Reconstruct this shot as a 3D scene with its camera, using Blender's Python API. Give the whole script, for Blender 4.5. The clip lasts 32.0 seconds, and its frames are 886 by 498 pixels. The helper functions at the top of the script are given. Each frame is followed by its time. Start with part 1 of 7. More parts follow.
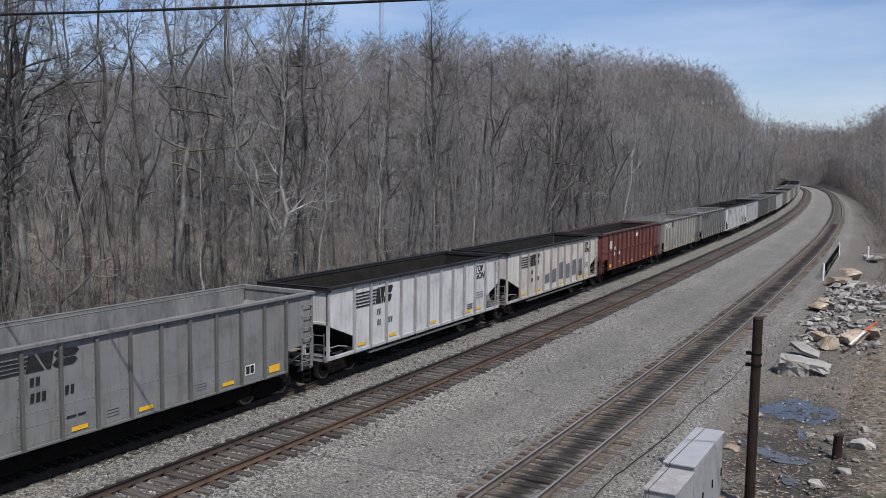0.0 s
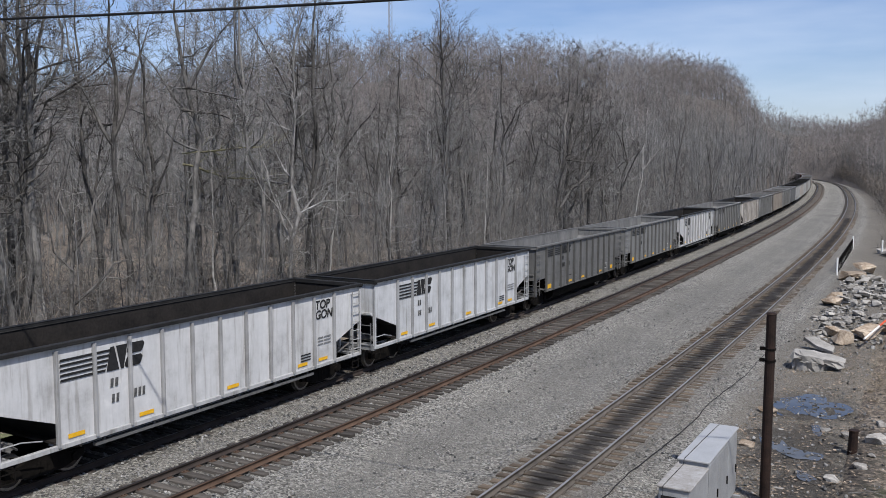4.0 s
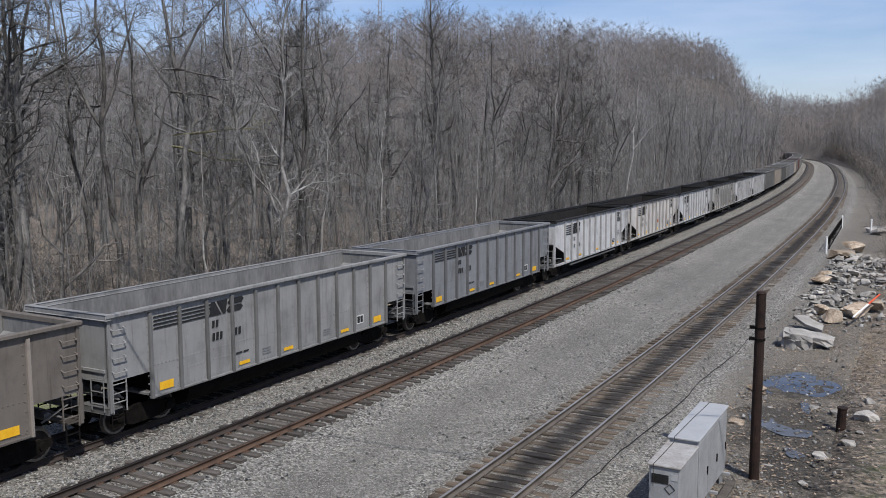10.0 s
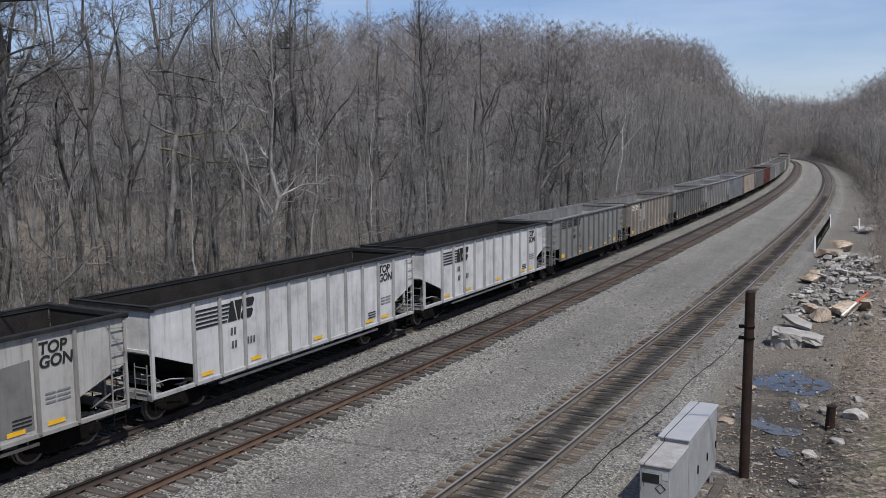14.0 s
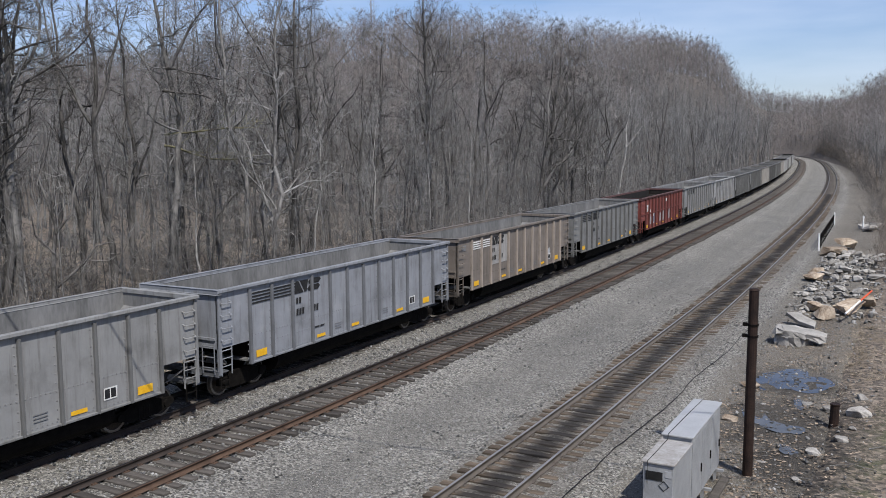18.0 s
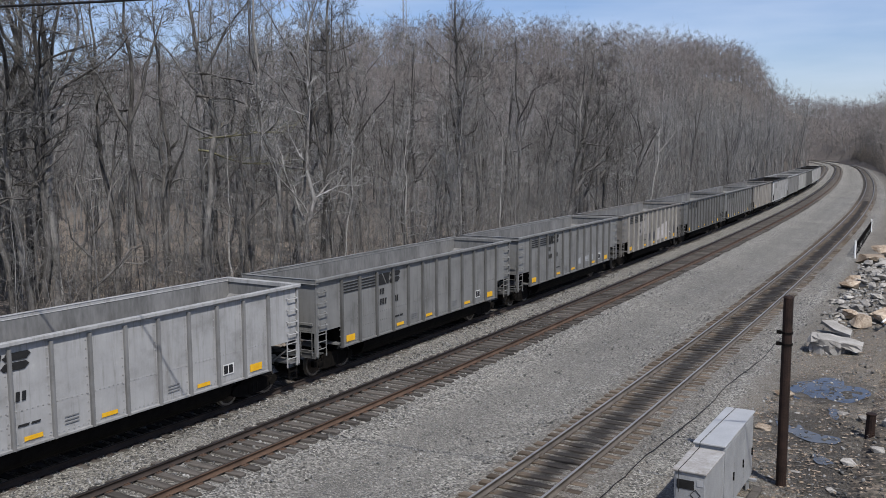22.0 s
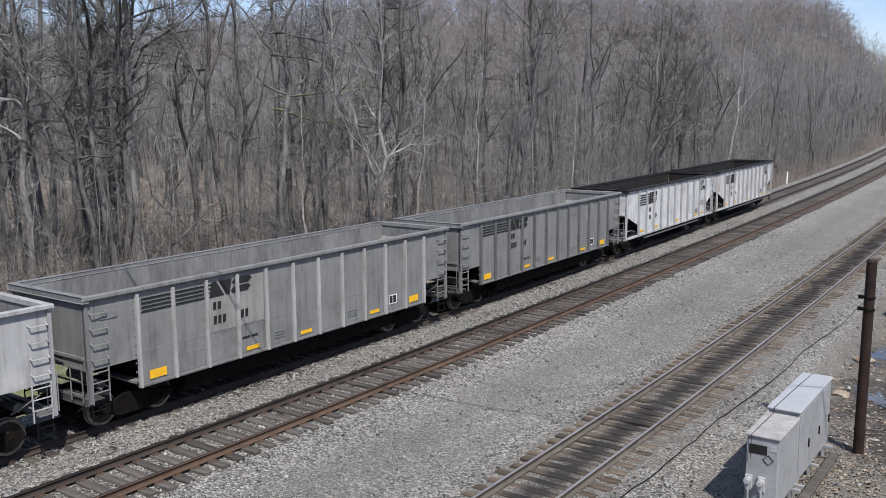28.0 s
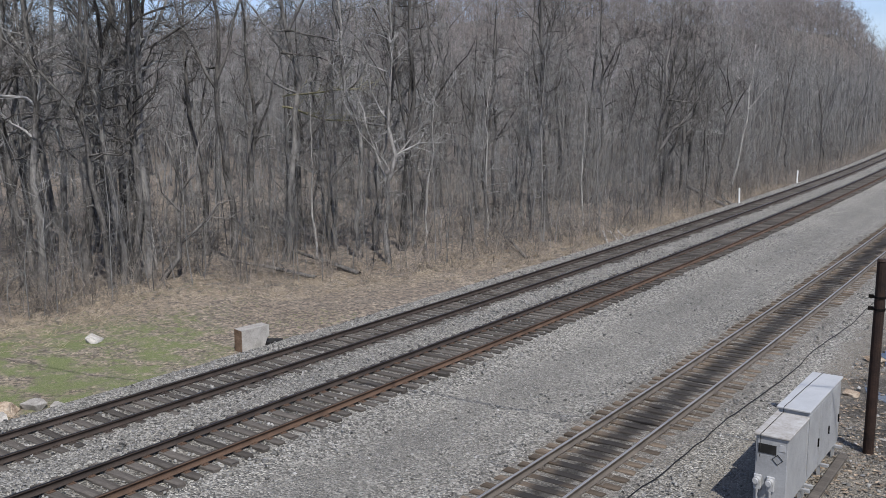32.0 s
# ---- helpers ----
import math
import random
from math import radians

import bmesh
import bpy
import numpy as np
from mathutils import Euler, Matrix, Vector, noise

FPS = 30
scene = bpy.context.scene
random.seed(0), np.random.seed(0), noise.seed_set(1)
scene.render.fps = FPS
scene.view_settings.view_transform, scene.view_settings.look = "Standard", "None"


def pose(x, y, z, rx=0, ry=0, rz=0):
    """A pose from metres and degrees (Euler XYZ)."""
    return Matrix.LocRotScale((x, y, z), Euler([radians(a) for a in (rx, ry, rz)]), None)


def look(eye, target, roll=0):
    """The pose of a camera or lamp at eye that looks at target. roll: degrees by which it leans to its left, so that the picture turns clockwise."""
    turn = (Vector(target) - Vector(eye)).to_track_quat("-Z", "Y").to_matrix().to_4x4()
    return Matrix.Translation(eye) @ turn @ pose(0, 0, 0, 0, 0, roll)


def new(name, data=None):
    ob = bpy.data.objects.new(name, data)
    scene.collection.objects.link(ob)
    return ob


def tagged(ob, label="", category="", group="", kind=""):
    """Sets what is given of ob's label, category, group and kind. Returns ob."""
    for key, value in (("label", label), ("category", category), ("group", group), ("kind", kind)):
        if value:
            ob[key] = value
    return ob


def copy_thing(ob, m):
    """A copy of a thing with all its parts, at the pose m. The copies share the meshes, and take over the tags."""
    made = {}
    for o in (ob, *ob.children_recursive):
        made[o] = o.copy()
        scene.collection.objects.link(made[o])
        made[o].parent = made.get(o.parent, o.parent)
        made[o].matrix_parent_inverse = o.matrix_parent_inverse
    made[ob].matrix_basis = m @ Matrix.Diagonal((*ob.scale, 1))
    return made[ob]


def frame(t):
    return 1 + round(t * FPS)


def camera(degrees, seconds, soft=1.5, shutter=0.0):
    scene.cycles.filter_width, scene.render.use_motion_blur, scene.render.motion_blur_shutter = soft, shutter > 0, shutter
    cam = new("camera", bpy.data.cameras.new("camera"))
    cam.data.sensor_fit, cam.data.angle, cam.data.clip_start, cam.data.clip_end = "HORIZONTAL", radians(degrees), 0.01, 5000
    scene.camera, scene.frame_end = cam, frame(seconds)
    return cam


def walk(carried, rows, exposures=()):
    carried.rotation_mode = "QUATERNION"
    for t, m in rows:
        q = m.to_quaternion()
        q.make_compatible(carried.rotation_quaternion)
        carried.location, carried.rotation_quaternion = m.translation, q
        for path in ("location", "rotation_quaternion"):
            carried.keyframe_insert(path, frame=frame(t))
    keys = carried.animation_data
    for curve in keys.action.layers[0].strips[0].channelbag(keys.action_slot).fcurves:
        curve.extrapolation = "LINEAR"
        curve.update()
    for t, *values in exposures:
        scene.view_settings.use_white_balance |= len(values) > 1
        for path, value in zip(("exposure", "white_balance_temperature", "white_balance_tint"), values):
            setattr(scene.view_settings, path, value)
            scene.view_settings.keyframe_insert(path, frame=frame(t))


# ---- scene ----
cam = camera(52.3, 32.0, soft=0.8)
EYE = 8.39
PATH = [
    (0.0, pose(0, 0, EYE, 84.68, -0.71, 25.16)), (0.5, pose(0, 0, EYE, 84.42, -0.65, 25.08)), (1.0, pose(0, 0, EYE, 84.18, -0.55, 25.27)),
    (1.5, pose(0, 0, EYE, 84.03, -0.2, 25.4)), (2.0, pose(0, 0, EYE, 84.19, -0.08, 25.27)), (2.5, pose(0, 0, EYE, 84.17, 0.16, 25.24)),
    (3.0, pose(0, 0, EYE, 84.32, 0.1, 25.52)), (3.5, pose(0, 0, EYE, 84.58, 0.01, 25.82)), (5.5, pose(0, 0, EYE, 84.46, -0.27, 25.67)),
    (6.0, pose(0, 0, EYE, 84.34, -0.26, 25.68)), (6.5, pose(0, 0, EYE, 84.27, -0.18, 25.58)), (7.0, pose(0, 0, EYE, 84.16, 0.03, 25.51)),
    (7.5, pose(0, 0, EYE, 84.11, 0.04, 25.45)), (8.0, pose(0, 0, EYE, 84.05, -0.29, 25.55)), (8.5, pose(0, 0, EYE, 83.92, -0.04, 25.87)),
    (9.0, pose(0, 0, EYE, 83.77, 0.1, 25.81)), (9.5, pose(0, 0, EYE, 83.48, 0.49, 25.06)), (10.0, pose(0, 0, EYE, 83.35, 0.18, 25.23)),
    (10.5, pose(0, 0, EYE, 83.48, 0.63, 25.34)), (11.0, pose(0, 0, EYE, 83.4, 0.46, 25.22)), (11.5, pose(0, 0, EYE, 83.35, 0.47, 25.32)),
    (12.0, pose(0, 0, EYE, 83.4, 0.49, 25.14)), (12.5, pose(0, 0, EYE, 83.26, 0.29, 24.92)), (13.0, pose(0, 0, EYE, 83.32, 0.27, 24.93)),
    (13.5, pose(0, 0, EYE, 83.57, 0.61, 24.77)), (14.0, pose(0, 0, EYE, 83.42, 0.42, 24.56)), (14.5, pose(0, 0, EYE, 83.5, 0.38, 24.14)),
    (16.5, pose(0, 0, EYE, 83.65, 0.6, 24.2)), (17.0, pose(0, 0, EYE, 83.53, 0.41, 24.35)), (17.5, pose(0, 0, EYE, 83.46, 0.49, 24.45)),
    (18.0, pose(0, 0, EYE, 83.25, 0.37, 24.79)), (18.5, pose(0, 0, EYE, 83.26, 0.31, 25.04)), (19.0, pose(0, 0, EYE, 83.13, 0.32, 25.4)),
    (19.5, pose(0, 0, EYE, 83.22, 0.27, 25.41)), (20.0, pose(0, 0, EYE, 83.35, 0.1, 25.62)), (20.5, pose(0, 0, EYE, 83.29, 0.13, 25.96)),
    (21.0, pose(0, 0, EYE, 83.16, 0.39, 26.1)), (21.5, pose(0, 0, EYE, 83.3, 0.3, 26.26)), (22.0, pose(0, 0, EYE, 83.57, 0.24, 26.76)),
    (22.5, pose(0, 0, EYE, 83.82, 0.17, 27.01)), (23.0, pose(0, 0, EYE, 83.49, 0.38, 27.59)), (23.5, pose(0, 0, EYE, 82.38, 0.33, 30.04)),
    (24.0, pose(0, 0, EYE, 81.44, 0.75, 31.65)), (24.5, pose(0, 0, EYE, 81.35, 0.93, 31.64)), (25.0, pose(0, 0, EYE, 81.42, 1.04, 31.34)),
    (25.5, pose(0, 0, EYE, 81.38, 0.38, 30.85)), (26.0, pose(0, 0, EYE, 81.03, -0.26, 30.73)), (26.5, pose(0, 0, EYE, 81.16, 0.32, 30.79)),
    (28.5, pose(0, 0, EYE, 80.92, 0.31, 31.4)), (29.0, pose(0, 0, EYE, 80.84, 0.38, 31.41)), (29.5, pose(0, 0, EYE, 80.8, 0.15, 31.52)),
    (30.0, pose(0, 0, EYE, 80.81, -0.14, 31.77)), (30.5, pose(0, 0, EYE, 80.83, 0.0, 31.96)), (31.0, pose(0, 0, EYE, 80.69, -0.07, 31.96)),
    (31.5, pose(0, 0, EYE, 80.75, 0.05, 31.92)), (32.0, pose(0, 0, EYE, 80.9, 0.25, 31.88)),
]
walk(cam, PATH, exposures=[(0, -0.02), (3, 0.06), (7, 0.0), (10, 0.05), (14, -0.08), (17, 0.08), (20, 0.11), (22.4, 0.0), (24, 0.42), (26, 0.40), (28.5, 0.33), (30, 0.07), (31, 0.24), (32, 0.24)])

# ---------------------------------------------------------------- light
SUN_EL, SUN_DIR = 53.0, (0.766, -0.643)
world = bpy.data.worlds.new("sky")
scene.world = world
world.use_nodes = True
wn, wl = world.node_tree.nodes, world.node_tree.links
wn.clear()
sky = wn.new("ShaderNodeTexSky")
sky.sky_type, sky.sun_disc = "NISHITA", False
sky.sun_elevation, sky.sun_rotation = radians(SUN_EL), math.atan2(SUN_DIR[0], SUN_DIR[1])
sky.air_density, sky.dust_density, sky.ozone_density, sky.altitude = 1.0, 1.3, 1.5, 500
# thin high cloud, drawn out sideways
tc, mp = wn.new("ShaderNodeTexCoord"), wn.new("ShaderNodeMapping")
mp.inputs["Scale"].default_value = (1.6, 1.6, 9.0)
cn, cr, cm = wn.new("ShaderNodeTexNoise"), wn.new("ShaderNodeValToRGB"), wn.new("ShaderNodeMixRGB")
cn.inputs["Scale"].default_value, cn.inputs["Detail"].default_value = 2.2, 6
cr.color_ramp.elements[0].position, cr.color_ramp.elements[1].position = 0.40, 0.90
cr.color_ramp.elements[1].color = (0.6, 0.6, 0.6, 1)
cm.inputs["Color2"].default_value = (7.2, 8.1, 9.7, 1)
blue = wn.new("ShaderNodeMixRGB")
blue.blend_type = "MULTIPLY"
blue.inputs["Fac"].default_value, blue.inputs["Color2"].default_value = 1.0, (0.90, 0.95, 1.16, 1)
bg, wo = wn.new("ShaderNodeBackground"), wn.new("ShaderNodeOutputWorld")
bg.inputs["Strength"].default_value = 0.106
for a, b in ((tc.outputs["Generated"], mp.inputs["Vector"]), (mp.outputs["Vector"], cn.inputs["Vector"]),
             (cn.outputs["Fac"], cr.inputs["Fac"]), (cr.outputs["Color"], cm.inputs["Fac"]),
             (sky.outputs["Color"], blue.inputs["Color1"]), (blue.outputs["Color"], cm.inputs["Color1"]), (cm.outputs["Color"], bg.inputs["Color"]),
             (bg.outputs["Background"], wo.inputs["Surface"])):
    wl.new(a, b)
sun = new("sun", bpy.data.lights.new("sun", "SUN"))
sun.data.energy, sun.data.angle, sun.data.color = 5.0, radians(0.53), (1.0, 0.968, 0.925)
ce = math.cos(radians(SUN_EL))
sun.matrix_world = look((SUN_DIR[0] * ce * 100, SUN_DIR[1] * ce * 100, math.sin(radians(SUN_EL)) * 100), (0, 0, 0))
scene.view_settings.exposure = 0.0


# ---------------------------------------------------------------- materials
def node_material(name, rough=0.8, metal=0.0, spec=0.5):
    m = bpy.data.materials.new(name)
    m.use_nodes = True
    n, l = m.node_tree.nodes, m.node_tree.links
    b = n["Principled BSDF"]
    b.inputs["Roughness"].default_value, b.inputs["Metallic"].default_value = rough, metal
    b.inputs["Specular IOR Level"].default_value = spec
    return m, n, l, b


def ramp(n, l, fac, stops):
    r = n.new("ShaderNodeValToRGB")
    e = r.color_ramp.elements
    while len(e) < len(stops):
        e.new(0.5)
    for k, (p, c) in zip(e, stops):
        k.position, k.color = p, (*c, 1)
    l.new(fac, r.inputs["Fac"])
    return r.outputs["Color"]


def noise_fac(n, l, vec, scale, detail=5, rough=0.6, squash=None):
    if squash:
        mp_ = n.new("ShaderNodeMapping")
        mp_.inputs["Scale"].default_value = squash
        l.new(vec, mp_.inputs["Vector"])
        vec = mp_.outputs["Vector"]
    x = n.new("ShaderNodeTexNoise")
    x.inputs["Scale"].default_value, x.inputs["Detail"].default_value, x.inputs["Roughness"].default_value = scale, detail, rough
    l.new(vec, x.inputs["Vector"])
    return x.outputs["Fac"]


def mix(n, l, fac, a, b, kind="MIX"):
    x = n.new("ShaderNodeMixRGB")
    x.blend_type = kind
    for v, k in ((fac, "Fac"), (a, "Color1"), (b, "Color2")):
        if isinstance(v, (int, float)):
            x.inputs[k].default_value = v
        elif isinstance(v, tuple):
            x.inputs[k].default_value = (*v, 1)
        else:
            l.new(v, x.inputs[k])
    return x.outputs["Color"]


def maths(n, l, op, a, b=0.0, clamp=False):
    x = n.new("ShaderNodeMath")
    x.operation, x.use_clamp = op, clamp
    for v, k in ((a, 0), (b, 1)):
        if isinstance(v, (int, float)):
            x.inputs[k].default_value = v
        else:
            l.new(v, x.inputs[k])
    return x.outputs[0]


def bump(n, l, b, height, strength, dist=0.02):
    x = n.new("ShaderNodeBump")
    x.inputs["Strength"].default_value, x.inputs["Distance"].default_value = strength, dist
    l.new(height, x.inputs["Height"])
    l.new(x.outputs["Normal"], b.inputs["Normal"])


def plain(name, dark, light, scale=3.0, rough=0.8, metal=0.0, relief=0.3, fine=40.0, island=0.0, rand=0.0, squash=None, spec=0.22, band=0.17):
    """Two-scale noise colour between two shades, with fine relief."""
    m, n, l, b = node_material(name, rough, metal, spec)
    co = n.new("ShaderNodeTexCoord").outputs["Object"]
    f1, f2 = noise_fac(n, l, co, scale, squash=squash), noise_fac(n, l, co, fine, 3, squash=squash)
    f = maths(n, l, "ADD", maths(n, l, "MULTIPLY", f1, 0.65), maths(n, l, "MULTIPLY", f2, 0.35))
    c = ramp(n, l, f, [(0.5 - band, dark), (0.5 + band, light)])
    if island:
        g = n.new("ShaderNodeNewGeometry").outputs["Random Per Island"]
        c = mix(n, l, 1.0, c, ramp(n, l, g, [(0, (1 - island,) * 3), (1, (1 + island,) * 3)]), "MULTIPLY")
    if rand:
        g = n.new("ShaderNodeObjectInfo").outputs["Random"]
        c = mix(n, l, 1.0, c, ramp(n, l, g, [(0, (1 - rand,) * 3), (1, (1 + rand,) * 3)]), "MULTIPLY")
    l.new(c, b.inputs["Base Color"])
    bump(n, l, b, f2, relief)
    return m


def stone_colours(n, l, co, scale, stops):
    v = n.new("ShaderNodeTexVoronoi")
    v.inputs["Scale"].default_value = scale
    l.new(co, v.inputs["Vector"])
    sep = n.new("ShaderNodeSeparateColor")
    l.new(v.outputs["Color"], sep.inputs["Color"])
    return ramp(n, l, sep.outputs[0], stops), v.outputs["Distance"]


def trackbed_material():
    """Crushed stone; u is metres along the line, v metres across it. Grime, fines and rust dust lie along the lines."""
    m, n, l, b = node_material("crushed_stone", 0.9, 0.0, 0.3)
    tcn = n.new("ShaderNodeTexCoord")
    co = tcn.outputs["Object"]
    uv = n.new("ShaderNodeSeparateXYZ")
    l.new(tcn.outputs["UV"], uv.inputs["Vector"])
    across = uv.outputs["Y"]
    wob = noise_fac(n, l, co, 0.9, 5)
    across = maths(n, l, "ADD", across, maths(n, l, "MULTIPLY", maths(n, l, "SUBTRACT", wob, 0.5), 1.3))
    stones, dist = stone_colours(n, l, co, 20, [(0.0, (0.09, 0.088, 0.084)), (0.3, (0.19, 0.186, 0.177)), (0.62, (0.33, 0.323, 0.306)), (0.86, (0.47, 0.46, 0.438)), (1.0, (0.62, 0.61, 0.585))])
    fine_, dist2 = stone_colours(n, l, co, 42, [(0.0, (0.08, 0.079, 0.076)), (0.5, (0.21, 0.206, 0.197)), (0.9, (0.33, 0.323, 0.307)), (1.0, (0.62, 0.61, 0.59))])
    # the worn service road between the lines
    sx = maths(n, l, "DIVIDE", across, 20.0)
    road = ramp(n, l, sx, [(0.135, (0, 0, 0)), (0.17, (0.8,) * 3), (0.2, (0.45,) * 3), (0.235, (1, 1, 1)), (0.27, (0.75,) * 3), (0.315, (0, 0, 0))])
    patch = ramp(n, l, noise_fac(n, l, co, 0.35, 6), [(0.3, (0.35,) * 3), (0.6, (1, 1, 1))])
    c = mix(n, l, mix(n, l, 1.0, road, patch, "MULTIPLY"), stones, fine_)
    # brown fines near the old line, oil between its rails
    brown = ramp(n, l, maths(n, l, "ADD", sx, 0.1), [(0.02, (0.0,) * 3), (0.055, (0.6,) * 3), (0.175, (0.85,) * 3), (0.20, (0.6,) * 3), (0.235, (0, 0, 0))])
    brown = mix(n, l, 1.0, brown, ramp(n, l, noise_fac(n, l, co, 1.7, 6), [(0.35, (0.3,) * 3), (0.65, (1, 1, 1))]), "MULTIPLY")
    c = mix(n, l, brown, c, mix(n, l, 0.55, (0.13, 0.10, 0.075), fine_))
    oil = ramp(n, l, maths(n, l, "DIVIDE", uv.outputs["Y"], 20.0), [(0.014, (0, 0, 0)), (0.032, (0.9,) * 3), (0.045, (0.9,) * 3), (0.062, (0, 0, 0))])
    oil = mix(n, l, 1.0, oil, ramp(n, l, noise_fac(n, l, co, 1.1, 6), [(0.30, (0.2,) * 3), (0.5, (1, 1, 1))]), "MULTIPLY")
    c = mix(n, l, oil, c, (0.028, 0.026, 0.024))
    dirt = ramp(n, l, maths(n, l, "ADD", maths(n, l, "DIVIDE", across, 20.0), 0.3), [(0.12, (1, 1, 1)), (0.19, (0.75,) * 3), (0.215, (0.0,) * 3)])
    c = mix(n, l, dirt, c, mix(n, l, 0.6, mix(n, l, noise_fac(n, l, co, 2.5, 6), (0.14, 0.115, 0.088), (0.32, 0.27, 0.21)), fine_))
    soak = noise_fac(n, l, co, 1.3, 6, 0.65)
    for cx, cy, rx, ry in ((-2.0, 34.6, 1.9, 2.7), (-2.0, 29.3, 2.3, 3.6), (-1.4, 25.6, 1.6, 2.2)):
        mp_ = n.new("ShaderNodeMapping")
        mp_.inputs["Location"].default_value, mp_.inputs["Scale"].default_value = (-cx / rx, -cy / ry, 0), (1 / rx, 1 / ry, 0)
        l.new(co, mp_.inputs["Vector"])
        ln = n.new("ShaderNodeVectorMath")
        ln.operation = "LENGTH"
        l.new(mp_.outputs["Vector"], ln.inputs[0])
        wet = ramp(n, l, maths(n, l, "ADD", ln.outputs["Value"], maths(n, l, "MULTIPLY", maths(n, l, "SUBTRACT", soak, 0.5), 1.7)), [(0.5, (0.85,) * 3), (1.0, (0, 0, 0))])
        c = mix(n, l, wet, c, mix(n, l, 0.12, (0.045, 0.038, 0.032), fine_))
    # brake dust and trodden fines between the rails of the two farther lines
    dust = ramp(n, l, maths(n, l, "DIVIDE", uv.outputs["Y"], 20.0), [(0.368, (0, 0, 0)), (0.388, (0.8,) * 3), (0.452, (0.8,) * 3), (0.485, (0.1,) * 3), (0.575, (0.1,) * 3), (0.605, (0.75,) * 3), (0.672, (0.75,) * 3), (0.70, (0, 0, 0))])
    dust = mix(n, l, 1.0, dust, ramp(n, l, noise_fac(n, l, co, 2.1, 6), [(0.3, (0.45,) * 3), (0.6, (1, 1, 1))]), "MULTIPLY")
    c = mix(n, l, dust, c, mix(n, l, 1.0, c, (0.60, 0.58, 0.555), "MULTIPLY"))
    big = ramp(n, l, noise_fac(n, l, co, 0.12, 4), [(0.3, (0.83, 0.81, 0.765)), (0.7, (1.06, 1.03, 0.96))])
    c = mix(n, l, 1.0, c, big, "MULTIPLY")
    l.new(c, b.inputs["Base Color"])
    bump(n, l, b, maths(n, l, "MULTIPLY", dist, -1.0), 1.0, 0.08)
    return m


def earth_material():
    """Leaf litter in the woods, thin spring grass in the clearing and on the bank."""
    m, n, l, b = node_material("earth", 0.95, 0.0, 0.2)
    co = n.new("ShaderNodeTexCoord").outputs["Object"]
    f1, f2, f3 = noise_fac(n, l, co, 0.25, 6), noise_fac(n, l, co, 3.0, 6, 0.7), noise_fac(n, l, co, 22.0, 4, 0.7)
    c = ramp(n, l, f2, [(0.3, (0.10, 0.086, 0.073)), (0.5, (0.21, 0.182, 0.153)), (0.7, (0.38, 0.33, 0.27))])
    c = mix(n, l, ramp(n, l, f1, [(0.4, (0.0,) * 3), (0.62, (0.6,) * 3)]), c, (0.17, 0.14, 0.115))
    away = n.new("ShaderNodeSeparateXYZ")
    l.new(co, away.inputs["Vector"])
    # floor colour turns darker and greyer between 70 and 120 m along y
    far_floor = ramp(n, l, noise_fac(n, l, co, 0.9, 6, 0.75), [(0.35, (0.06, 0.054, 0.05)), (0.6, (0.15, 0.135, 0.125))])
    c = mix(n, l, ramp(n, l, maths(n, l, "DIVIDE", away.outputs["Y"], 200.0), [(0.35, (0, 0, 0)), (0.6, (0.85,) * 3)]), c, far_floor)
    leaf, _ = stone_colours(n, l, co, 10, [(0.0, (0.35,) * 3), (0.5, (0.9,) * 3), (1.0, (1.75, 1.64, 1.5))])
    c = mix(n, l, 0.8, c, leaf, "MULTIPLY")

    def patch(cx, cy, rx, ry, soft):
        mp_ = n.new("ShaderNodeMapping")
        mp_.vector_type = "POINT"
        mp_.inputs["Location"].default_value = (-cx / rx, -cy / ry, 0)
        mp_.inputs["Scale"].default_value = (1 / rx, 1 / ry, 0)
        l.new(co, mp_.inputs["Vector"])
        ln = n.new("ShaderNodeVectorMath")
        ln.operation = "LENGTH"
        l.new(mp_.outputs["Vector"], ln.inputs[0])
        d = maths(n, l, "ADD", ln.outputs["Value"], maths(n, l, "MULTIPLY", maths(n, l, "SUBTRACT", f2, 0.5), soft))
        return ramp(n, l, d, [(0.55, (1, 1, 1)), (1.0, (0, 0, 0))])

    green = ramp(n, l, f3, [(0.3, (0.075, 0.095, 0.035)), (0.55, (0.165, 0.188, 0.085)), (0.75, (0.31, 0.305, 0.18))])
    c = mix(n, l, mix(n, l, 1.0, patch(-29, 17.5, 7.5, 10.5, 1.6), ramp(n, l, noise_fac(n, l, co, 0.8, 7, 0.7), [(0.42, (0.05,) * 3), (0.56, (1, 1, 1))]), "MULTIPLY"), c, green)
    c = mix(n, l, mix(n, l, 1.0, patch(5, 23, 5.5, 13, 1.4), ramp(n, l, noise_fac(n, l, co, 0.7, 5), [(0.42, (0.0,) * 3), (0.6, (0.9,) * 3)]), "MULTIPLY"), c, green)
    # wet, dark soil by the puddles, stony soil along the line
    wet = patch(-2.0, 28.5, 3.0, 9.0, 1.2)
    c = mix(n, l, mix(n, l, 1.0, wet, (0.8, 0.8, 0.8), "MULTIPLY"), c, mix(n, l, 0.5, (0.05, 0.045, 0.04), leaf, "MULTIPLY"))
    l.new(c, b.inputs["Base Color"])
    bump(n, l, b, maths(n, l, "ADD", f3, f2), 0.7, 0.08)
    return m


